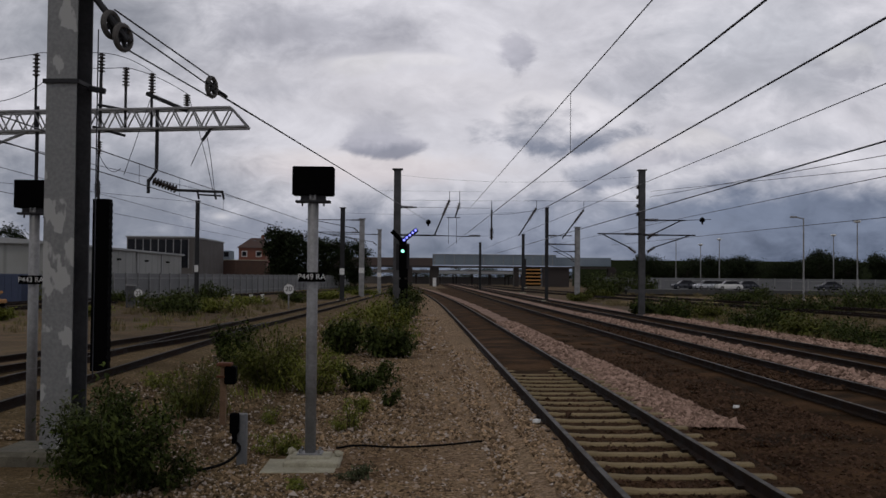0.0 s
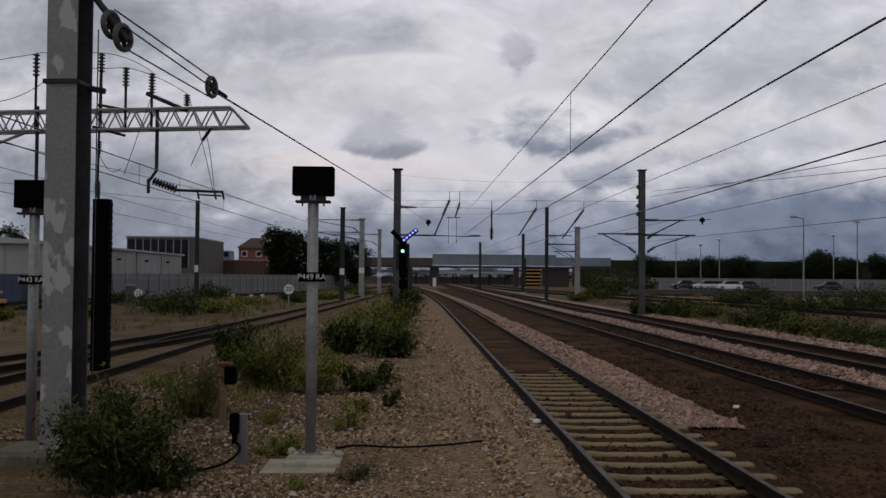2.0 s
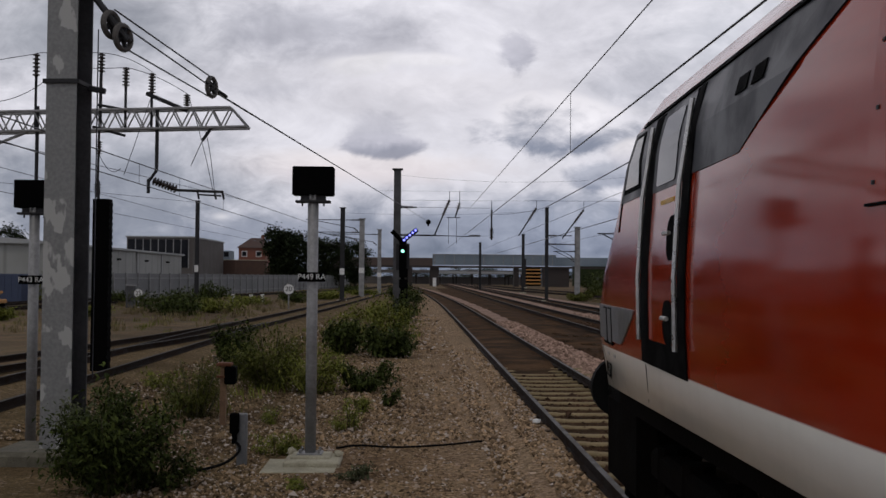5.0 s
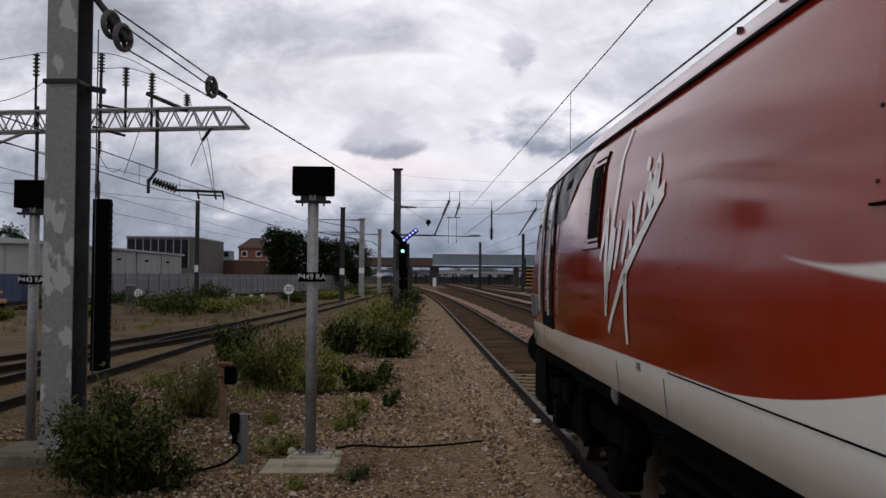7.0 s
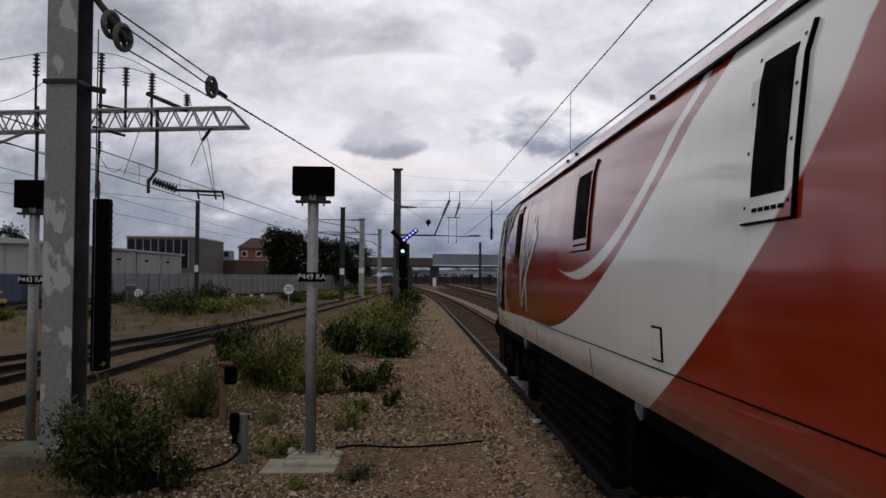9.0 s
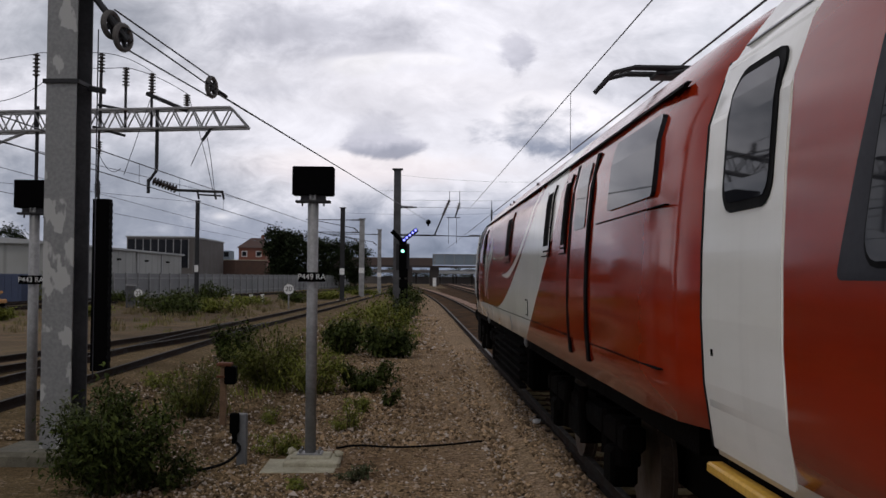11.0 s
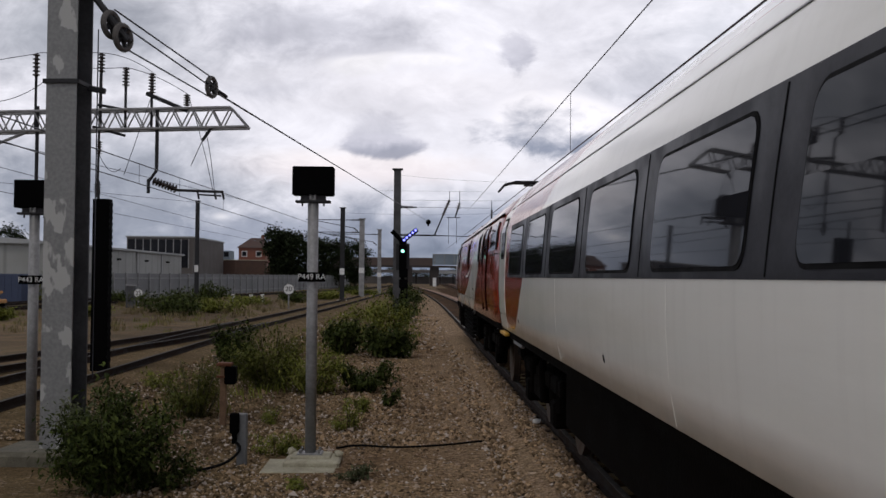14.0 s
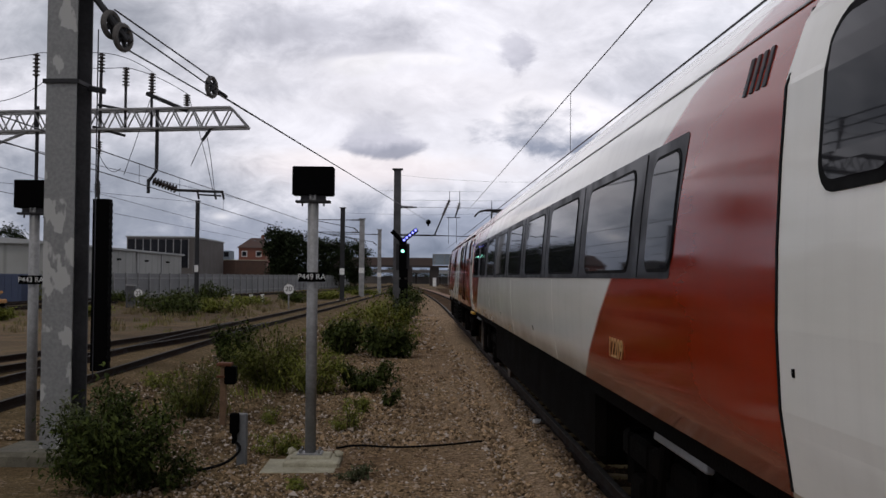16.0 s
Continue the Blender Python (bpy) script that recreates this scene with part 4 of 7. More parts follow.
def along(a, b, y):
    """The point of the line a-b at the distance y."""
    a, b = Vector(a), Vector(b)
    return a.lerp(b, (y - a.y) / (b.y - a.y))


def run_wire(a, b, y0, y1, r, sag=0.0, label="overhead contact wire above a track"):
    return wire(along(a, b, y0), along(a, b, y1), r, sag, label)


# near track: messenger and contact wire with droppers
M1, M2 = (3.3, 14.17, 5.94), (3.3, 60.93, 6.27)
C1, C2 = (3.3, 9.62, 4.66), (3.3, 71.69, 4.9)
run_wire(M1, M2, -20, 66, 0.011, label="messenger wire above the near track")
run_wire(C1, C2, -20, 110, 0.013, label="contact wire above the near track")
for y in (21.8,):
    wire(along(M1, M2, y), along(C1, C2, y), 0.006, 0, "thin dropper between two wires", 2, "dropper")
# second and third tracks
run_wire((7.9, 16.88, 6.54), (7.9, 62.3, 6.31), -10, 62.3, 0.022, 0.1, label="thick messenger wire above the second track")
run_wire((7.9, 16.89, 5.33), (7.9, 34.27, 5.33), -10, 120, 0.010)
run_wire((11.6, 24.81, 5.46), (11.6, 68.67, 5.47), -10, 150, 0.024, label="thick wire above the third track")
run_wire((14.0, 29.95, 5.75), (14.0, 60.71, 6.91), 0, 60.7, 0.012)
run_wire((16.0, 34.23, 5.84), (16.0, 69.39, 8.0), 0, 69, 0.012)
run_wire((20.0, 42.79, 6.46), (20.0, 79.0, 6.59), 0, 150, 0.018)
run_wire((27.0, 57.78, 5.65), (27.0, 85.65, 5.97), 20, 140, 0.022)
wire((7.9, 62.3, 6.31), (4.4, 60.5, 5.75), 0.012, 0.12, "thin wire spanning across the tracks")
# siding wires
run_wire((-7.2, 22.73, 4.8), (-7.2, 48.57, 5.22), 14, 125, 0.013, label="overhead wire above the siding")
run_wire((-7.2, 22.75, 4.32), (-7.2, 48.63, 4.5), 14, 125, 0.012, label="contact wire above the siding")
run_wire((-10.0, 24.57, 5.14), (-10.0, 27.74, 5.25), 10, 60, 0.010, label="overhead wire above the siding")
run_wire((-20.0, 49.19, 7.08), (-20.0, 104.13, 7.01), 30, 130, 0.016, label="wire above the far siding")
run_wire((-20.0, 63.28, 7.06), (-17.6, 82.0, 7.8), 30, 82, 0.014, label="wire above the far siding")
run_wire((-20.0, 45.0, 5.9), (-20.0, 104.13, 6.2), 30, 130, 0.016, label="contact wire above the far siding")
for y in (26.5, 31, 38):
    wire((-7.2, y, 4.82 + (y - 22.7) * 0.016), (-7.2, y, 4.33 + (y - 22.7) * 0.007), 0.006, 0, "dropper between two siding wires", 2, "dropper")


# the great mast beside the walkway, with its tensioning wheels
def build_great_mast():
    t = thing("anchor_mast", (-4.30, 12.62, -0.27), "tall patchy galvanised steel anchor mast on a concrete base", "mast", turn=-4)
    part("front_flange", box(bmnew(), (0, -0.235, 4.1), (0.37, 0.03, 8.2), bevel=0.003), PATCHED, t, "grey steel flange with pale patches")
    # web and back flange toned darker: their shaded side put into the colour
    part("back_flange", box(bmnew(), (0, 0.235, 4.1), (0.37, 0.03, 8.2), bevel=0.003), MIDSTEEL, t, "back flange toned dark as the shaded side")
    part("web", box(bmnew(), (0, 0, 4.1), (0.03, 0.44, 8.2)), DARKSTEEL, t, "web toned dark as the shaded side")
    cl = bmnew()
    for s in (-1, 1):
        box(cl, (0, s * 0.268, 4.60), (0.43, 0.03, 0.05))
        box(cl, (s * 0.205, 0, 4.60), (0.03, 0.52, 0.05))
    cl = part("clamp", cl, DARKSTEEL, t, "dark steel clamp band")
    part("clamp_bracket", box(bmnew(), (0.30, 0.10, 4.56), (0.22, 0.08, 0.07), pose(0, 0, 0, 0, 10, 0), 0.01), DARKSTEEL, cl)
    part("foundation", box(bmnew(), (-0.2, -0.1, 0.02), (1.0, 0.9, 0.30), bevel=0.05), DIRTY_CONCRETE, t, "rough concrete block at the foot")
    arm = bmnew()
    rod(arm, (0.16, 0, 5.85), (0.72, 0, 5.15), 0.035)
    rod(arm, (0.16, 0.1, 5.85), (0.72, 0.1, 5.15), 0.035)
    part("pulley_arm", arm, DARKSTEEL, t)
    for x, z in ((0.49, 5.36), (0.64, 5.20)):
        w = new("pulley")
        w.parent = t
        bm = bmnew()
        disc(bm, (x, 0.05, z), (0.95, -0.3, 0), 0.035, 0.09, 12)
        for k in range(5):
            a = radians(72 * k)
            u = Vector((0.3, 0.95, 0)).normalized()
            rod(bm, (x, 0.05, z), Vector((x, 0.05, z)) + (u * math.cos(a) + Vector((0, 0, 1)) * math.sin(a)) * 0.14, 0.03, n=6)
        part("pulley_spokes", bm, DARKSTEEL, w)
        part("pulley_rim", ring(Vector((x, 0.05, z)), Vector((0.95, -0.3, 0)), 0.15, 0.036), WHEEL_GREY, w)
    rope = bmnew()
    rod(rope, (0.33, 0.05, 5.3), (0.33, 0.05, 1.0), 0.008, n=6)
    part("weight_rope", rope, WIRE, t)
    return t


def ring(c, axis, r, w, n=24, m=8):
    """A torus about an axis."""
    axis = Vector(axis).normalized()
    u = axis.orthogonal().normalized()
    v = axis.cross(u)
    bm = bmnew()
    rings = []
    for i in range(n + 1):
        a = 2 * math.pi * i / n
        d = u * math.cos(a) + v * math.sin(a)
        rings.append([c + d * (r + w * math.cos(b)) + axis * w * math.sin(b) for b in (2 * math.pi * j / m for j in range(m))])
    return loft(bm, rings, close=True)


build_great_mast()


def build_tension_wheel():
    t = thing("wire_tensioner", (-3.24, 16.0, 4.95), "spoked steel tensioning wheel hanging in the wires", "wheel")
    part("rim", ring(Vector((0, 0, 0)), Vector((0.95, -0.3, 0)), 0.145, 0.036), WHEEL_GREY, t)
    bm = bmnew()
    for k in range(4):
        a = radians(45 + 90 * k)
        rod(bm, (0, 0, 0), (0.3 * 0.15 * math.cos(a), 0.95 * 0.15 * math.cos(a), 0.15 * math.sin(a)), 0.03, n=6)
    part("spokes", bm, DARKSTEEL, t)
    part("yoke", rod(bmnew(), (-0.05, -0.2, 0.04), (0.14, 0.5, -0.06), 0.025), DARKSTEEL, t)


build_tension_wheel()
wire((-3.76, 12.6, 5.27), (-3.24, 16.0, 5.10), 0.011, 0, "steel rope of the tensioning gear", 4, "tension_rope")
wire((-3.60, 12.6, 5.04), (-3.30, 15.8, 4.98), 0.011, 0, "steel rope of the tensioning gear", 4, "tension_rope")
wire((-3.64, 12.6, 4.80), (-3.26, 16.0, 4.79), 0.011, 0, "steel rope of the tensioning gear", 4, "tension_rope")
wire((-3.20, 16.3, 4.90), (1.09, 100.0, 7.46), 0.016, 0.0, "long anchored wire running from the tension wheel", 6)


# lattice boom over the sidings
def build_boom():
    t = thing("lattice_boom", (0, 30, 0), "galvanised steel lattice boom over the sidings", "gantry")
    xl, xr = -14.6, -5.48

    def zt(x):
        return 6.91 + (x + 5.48) * 0.0325

    for k in (-0.22, 0.22):
        part("top_chord", rod(bmnew(), (xl, k, zt(xl)), (xr, k, zt(xr)), 0.04, n=6), GALV, t)
        part("bottom_chord", rod(bmnew(), (xl, k, zt(xl) - 0.58), (xr + 0.5, k, zt(xr) - 0.56), 0.04, n=6), GALV, t)
        part("end_strut", rod(bmnew(), (xr, k, zt(xr)), (xr + 0.5, k, zt(xr) - 0.56), 0.035, n=6), GALV, t)
        n = 16
        for i in range(n):
            a, b = xl + (xr - xl) * i / n, xl + (xr - xl) * (i + 1) / n
            m = (a + b) / 2
            part("web_bar", rod(bmnew(), (a, k, zt(a)), (m, k, zt(m) - 0.57), 0.024, n=5), GALV, t)
            part("web_bar", rod(bmnew(), (m, k, zt(m) - 0.57), (b, k, zt(b)), 0.024, n=5), GALV, t)
    for i in range(12):
        x = xl + (xr - xl) * i / 11
        part("cross_bar", rod(bmnew(), (x, -0.22, zt(x)), (x, 0.22, zt(x)), 0.02, n=5), GALV, t)
    part("boom_brace", rod(bmnew(), (-14.4, 0, 4.9), (-11.4, 0, 6.15), 0.045, n=6), GALV, t)
    part("boom_mast", box(bmnew(), (-14.75, 0, 3.6), (0.3, 0.4, 7.8), bevel=0.02), GALV, t, "steel support mast")
    for x, top, n, base in ((-11.18, 8.45, 6, 7.75), (-9.29, 8.48, 6, 7.9), (-8.57, 8.07, 6, 7.5), (-7.81, 7.92, 7, 7.3), (-6.78, 7.30, 5, 6.95)):
        insulator(t, (x, -0.05, base), (x, -0.05, top), 0.11, n)
        if base - zt(x) > 0.1:
            part("insulator_post", rod(bmnew(), (x, -0.05, zt(x) - 0.6), (x, -0.05, base), 0.04), DARKSTEEL, t)
    part("insulator_arm", rod(bmnew(), (-7.95, -0.1, 7.30), (-6.75, -0.1, 6.80), 0.06, n=6), DARKSTEEL, t)
    part("insulator_arm", rod(bmnew(), (-9.35, -0.1, 6.95), (-8.5, -0.1, 6.80), 0.04, n=6), DARKSTEEL, t)
    part("insulator_arm", rod(bmnew(), (-9.5, -0.1, 6.30), (-8.55, -0.1, 6.05), 0.04, n=6), DARKSTEEL, t)
    for x, z0 in ((-11.14, 4.5), (-7.65, 5.05)):
        part("drop_tube", rod(bmnew(), (x, 0, 6.9), (x, 0, z0), 0.055), DARKSTEEL, t)
    part("drop_tube", rod(bmnew(), (-9.32, 0, 8.0), (-9.36, 0, 4.24), 0.035), DARKSTEEL, t)
    insulator(t, (-9.33, 0, 5.9), (-9.34, 0, 5.5), 0.09, 6)
    insulator(t, (-9.36, 0, 4.65), (-9.36, 0, 4.35), 0.11, 4)
    part("drop_elbow", rod(bmnew(), (-7.65, 0, 5.05), (-7.88, 0, 4.72), 0.045), DARKSTEEL, t)
    part("drop_foot", rod(bmnew(), (-7.88, 0, 4.8), (-7.88, 0, 4.38), 0.05), DARKSTEEL, t)
    insulator(t, (-7.75, 0, 4.75), (-7.05, 0, 4.50), 0.13, 8)
    reg = part("registration_tube", rod(bmnew(), (-7.1, 0, 4.48), (-5.69, 0, 4.44), 0.04), DARKSTEEL, t)
    part("steady_arm", rod(bmnew(), (-6.45, 0, 4.36), (-5.75, 0, 4.32), 0.025), DARKSTEEL, reg)
    for x in (-6.45, -5.95, -5.72):
        part("clip", rod(bmnew(), (x, 0, 4.46), (x + 0.05, 0, 4.22), 0.03), DARKSTEEL, reg)
    part("stay", rod(bmnew(), (-6.05, 0, 6.35), (-6.32, 0, 5.95), 0.05), DARKSTEEL, t)
    part("stay_rod", rod(bmnew(), (-6.32, 0, 5.95), (-6.65, 0, 5.2), 0.012), DARKSTEEL, t)
    return t


build_boom()
for a, b, s, c in (((-12.6, 30, 8.2), (-11.18, 30, 8.45), 0.0, 0), ((-11.18, 30, 8.47), (-9.29, 30, 8.5), -0.02, 0), ((-9.29, 30, 8.5), (-7.81, 30, 7.95), -0.12, 0),
                   ((-9.9, 30, 8.05), (-8.57, 30, 8.08), 0.02, 0), ((-8.57, 30, 8.08), (-6.78, 30, 7.32), -0.1, 0), ((-6.78, 30, 7.32), (-6.0, 30, 4.5), -0.2, 0),
                   ((-12.6, 30, 7.0), (-11.0, 30, 7.6), 0.15, 0), ((-6.25, 30, 6.25), (-5.95, 30, 4.45), -0.25, 0), ((-7.81, 30, 7.3), (-8.6, 30, 4.9), 0.0, 0), ((-9.36, 30, 5.6), (-8.7, 30, 5.1), 0.3, 0)):
    wire(a, b, 0.010, s, "looping jumper cable on the boom", 10, "jumper_cable")

# further masts
mast(-1.15, 60, 8.3, 0.42, "tall dark steel mast behind the signal", MIDSTEEL)
mast(-6.53, 90, 8.0, 0.38, "dark steel mast beside the siding", DARKSTEEL, plate=2.4)
mast(-5.73, 107, 8.0, 0.52, "grey steel mast beside the siding", GALV, plate=2.6)
mast(-4.75, 131, 8.0, 0.46, "grey steel mast beside the siding", GALV, plate=2.2)
mast(-17.58, 82, 7.9, 0.28, "slim grey mast before the far fence", DARKSTEEL, plate=2.5)
mast(13.14, 59, 8.3, 0.34, "tall steel mast beside the third track", MIDSTEEL)
mast(12.33, 96, 8.6, 0.30, "slim dark mast between tracks", DARKSTEEL)
mast(18.74, 118, 7.9, 0.55, "pale grey steel mast in the yard", GALV)
mast(16.3, 155, 8.6, 0.40, "slim dark mast in the yard", DARKSTEEL)
mast(11.3, 180, 8.1, 0.40, "thin far mast before the bridge", DARKSTEEL)
mast(24.6, 230, 6.2, 0.5, "thin far mast before the bridge", DARKSTEEL)


def cantilever(x, y, z, reach, label, up=0.9):
    """A bracket arm of tubes with insulators, reaching sideways from a mast."""
    t = thing("cantilever_arm", (x, y, z), label, "bracket", "overhead line brackets")
    s = 1 if reach > 0 else -1
    insulator(t, (0.15 * s, 0, 0), (0.8 * s, 0, 0), 0.11, 6)
    part("top_tube", rod(bmnew(), (0.8 * s, 0, 0), (reach, 0, 0), 0.04), DARKSTEEL, t)
    if up:
        insulator(t, (0.15 * s, 0, -up), (0.6 * s, 0, -up * 0.7), 0.11, 5)
        part("stay_tube", rod(bmnew(), (0.6 * s, 0, -up * 0.7), (reach * 0.9, 0, 0), 0.035), DARKSTEEL, t)
    part("mast_clamp", box(bmnew(), (0, 0, 0), (0.3, 0.4, 0.12), bevel=0.02), DARKSTEEL, t)
    return t


cantilever(13.3, 59, 5.42, 2.4, "steel bracket arm with insulators on a mast", 1.1)
cantilever(13.3, 59, 4.55, 3.0, "steel bracket arm with insulators on a mast", 1.0)
cantilever(12.95, 59, 4.60, -2.4, "steel bracket arm with insulators on a mast", 1.1)
cantilever(12.5, 96, 6.0, 2.2, "steel bracket arm on a slim mast", 0)
cantilever(12.5, 96, 5.2, 1.8, "steel bracket arm on a slim mast", 0)
cantilever(18.5, 118, 5.9, -3.6, "steel bracket arm reaching over the yard tracks", 1.8)
cantilever(18.5, 118, 5.1, -2.6, "steel bracket arm reaching over the yard tracks", 1.2)
cantilever(-1.0, 60, 6.1, 1.0, "short steel bracket on the tall mast", 0)
cantilever(-1.0, 60, 4.45, 2.2, "steel bracket arm with insulators", 0)
cantilever(-6.0, 107, 7.9, -5.6, "steel bracket arm reaching over the siding", 1.2)
cantilever(-5.0, 131, 7.4, -6.5, "steel bracket arm reaching over the siding", 1.4)
cantilever(-6.0, 107, 6.6, -5.0, "steel bracket arm reaching over the siding", 1.0)
for z in (7.2, 6.6, 6.1, 5.6):
    insulator(bpy.data.objects["overhead_line_mast.005"], (-0.28, 0, z + 0.35), (-0.22, 0, z + 0.55), 0.12, 3)


def hanging_insulator(x, y, z, dx, dz, label, top=1.4):
    t = thing("hanging_insulator", (x, y, z), label, "insulator", "hanging insulators")
    part("rod", rod(bmnew(), (0, 0, 0), (dx, 0, dz), 0.05), DARKSTEEL, t)
    insulator(t, (dx * 0.45, 0, dz * 0.45) if dx else (0, 0, dz * 0.6), (0, 0, 0) if dx else (0, 0, dz * 0.95), 0.14, 6)
    part("top_wire", rod(bmnew(), (0, 0, 0), (0, 0, top), 0.02), WIRE, t)
    return t


hanging_insulator(4.4, 59.6, 5.95, 0, -1.75, "vertical insulator rod hanging on wires", 0.55)
wire((-1.1, 60, 6.5), (13.1, 59, 6.5), 0.006, 0.0, "thin wire spanning across the tracks", 4)
hanging_insulator(2.25, 70, 7.3, -1.0, -2.4, "slanting insulator rod hanging on wires", 0.6)
hanging_insulator(2.95, 70, 7.1, -0.3, -1.0, "slanting insulator rod hanging on wires", 0.8)
hanging_insulator(9.45, 80, 7.5, -1.4, -2.2, "slanting insulator rod hanging on wires", 0.6)
hanging_insulator(13.2, 80, 7.4, -1.7, -2.3, "slanting insulator rod hanging on wires", 0.7)
wire((2.05, 70, 6.1), (3.0, 70, 6.1), 0.03, 0, "thin far wire crossing the tracks", 2)
wire((-0.9, 61, 4.45), (5.0, 70, 4.85), 0.012, 0.02, "thin far wire crossing the tracks", 4)
wire((1.2, 70, 4.85), (3.7, 70, 4.8), 0.03, 0, "thin far wire crossing the tracks", 2)
for x in (2.2, 2.75):
    wire((x, 70, 6.1), (x, 70, 4.3), 0.015, 0, "thin far vertical dropper wire", 2, "dropper")
wire((-3.0, 70, 7.9), (4.5, 70, 7.9), 0.006, 0, "thin far wire crossing the tracks", 2)
wire((8.5, 80, 8.1), (14.5, 80, 8.1), 0.006, 0, "thin far wire crossing the tracks", 2)
insl = thing("wire_insulator", (4.0, 70, 4.85), "small dark insulator set into a wire", "insulator")
insulator(insl, (-0.4, 0, 0), (0.4, 0, 0), 0.1, 6)
wire((-0.8, 60, 6.1), (4.4, 61, 6.15), 0.010, 0, "thin wire spanning across the tracks", 4)


def ball_weight(x, y, z, r):
    t = thing("wire_weight", (x, y, z), "dark round weight hanging on a wire", "weight", "round wire weights")
    bm = bmnew()
    bmesh.ops.create_icosphere(bm, subdivisions=2, radius=r, matrix=Matrix.Diagonal((1, 1, 0.9, 1)))
    part("bulb", bm, BLACK, t)
    part("eye", rod(bmnew(), (0, 0, -r * 1.5), (0, 0, r), r * 0.3), DARKSTEEL, t)


ball_weight(1.14, 100, 7.38, 0.27)
ball_weight(16.7, 59, 5.45, 0.17)
wire((15.6, 59, 5.42), (17.2, 59, 5.50), 0.02, 0, "short wire carrying a round weight", 2)
wire((-6.5, 90, 7.6), (12.3, 96, 8.4), 0.008, 0.3, "thin wire spanning across the tracks", 8)
wire((-1.1, 60, 8.0), (13.1, 59, 8.0), 0.006, 0.4, "thin wire spanning across the tracks", 8)


# ---------------------------------------------------------------- signals and signs
GREEN_GLOW = Mat("green_lamp", 0.3)
GREEN_GLOW.color((0.1, 0.6, 0.4))
GREEN_GLOW.b.inputs["Emission Color"].default_value, GREEN_GLOW.b.inputs["Emission Strength"].default_value = (0.35, 1.0, 0.75, 1), 2.5
GREEN_GLOW = GREEN_GLOW.m
BLUE_GLOW = Mat("blue_white_lamp", 0.3)
BLUE_GLOW.color((0.3, 0.3, 0.8))
BLUE_GLOW.b.inputs["Emission Color"].default_value, BLUE_GLOW.b.inputs["Emission Strength"].default_value = (0.16, 0.18, 1.0, 1), 3.0
BLUE_GLOW = BLUE_GLOW.m


def build_signal():
    t = thing("railway_signal", (-0.76, 57, -0.3), "black colour-light signal showing green with a lit route indicator", "signal")
    part("post", rod(bmnew(), (0, 0.1, 0), (0, 0.1, 4.0), 0.11), BLACK, t)
    part("ladder", box(bmnew(), (0.25, 0.35, 2.0), (0.06, 0.5, 4.0)), BLACK, t)
    head = part("signal_head", box(bmnew(), (0, -0.1, 3.35), (0.42, 0.3, 1.5), bevel=0.06), BLACK, t)
    part("backboard", box(bmnew(), (0, 0.1, 3.4), (0.75, 0.04, 1.5), bevel=0.01), DARKSTEEL, head)
    part("green_lamp", disc(bmnew(), (0, -0.27, 3.72), (0, 1, 0), 0.085, 0.03, 16), GREEN_GLOW, head, "lit green lamp")
    for z in (3.35, 3.0):
        part("dark_lamp", disc(bmnew(), (0, -0.26, z), (0, 1, 0), 0.1, 0.03, 16), BLACK, head)
    arm = part("route_arm", rod(bmnew(), (0.02, -0.1, 4.3), (0.80, -0.1, 4.95), 0.13), BLACK, t, "slanting route indicator")
    part("route_arm", rod(bmnew(), (-0.05, -0.1, 4.3), (-0.62, -0.1, 4.85), 0.13), BLACK, t, "unlit route indicator")
    for i in range(5):
        f = 0.02 + i * 0.235
        part("route_lamp", disc(bmnew(), (0.05 + 0.68 * f, -0.25, 4.33 + 0.58 * f), (0, 1, 0), 0.062, 0.03, 12), BLUE_GLOW, arm, "lit blue-white lamp")
    part("route_box", box(bmnew(), (0, -0.05, 4.3), (0.45, 0.25, 0.35), bevel=0.05), BLACK, t)
    for z in (1.1, 1.9, 2.5):
        part("case", box(bmnew(), (0.05, -0.05, z), (0.5, 0.35, 0.5), bevel=0.03), BLACK, t)
    return t


build_signal()


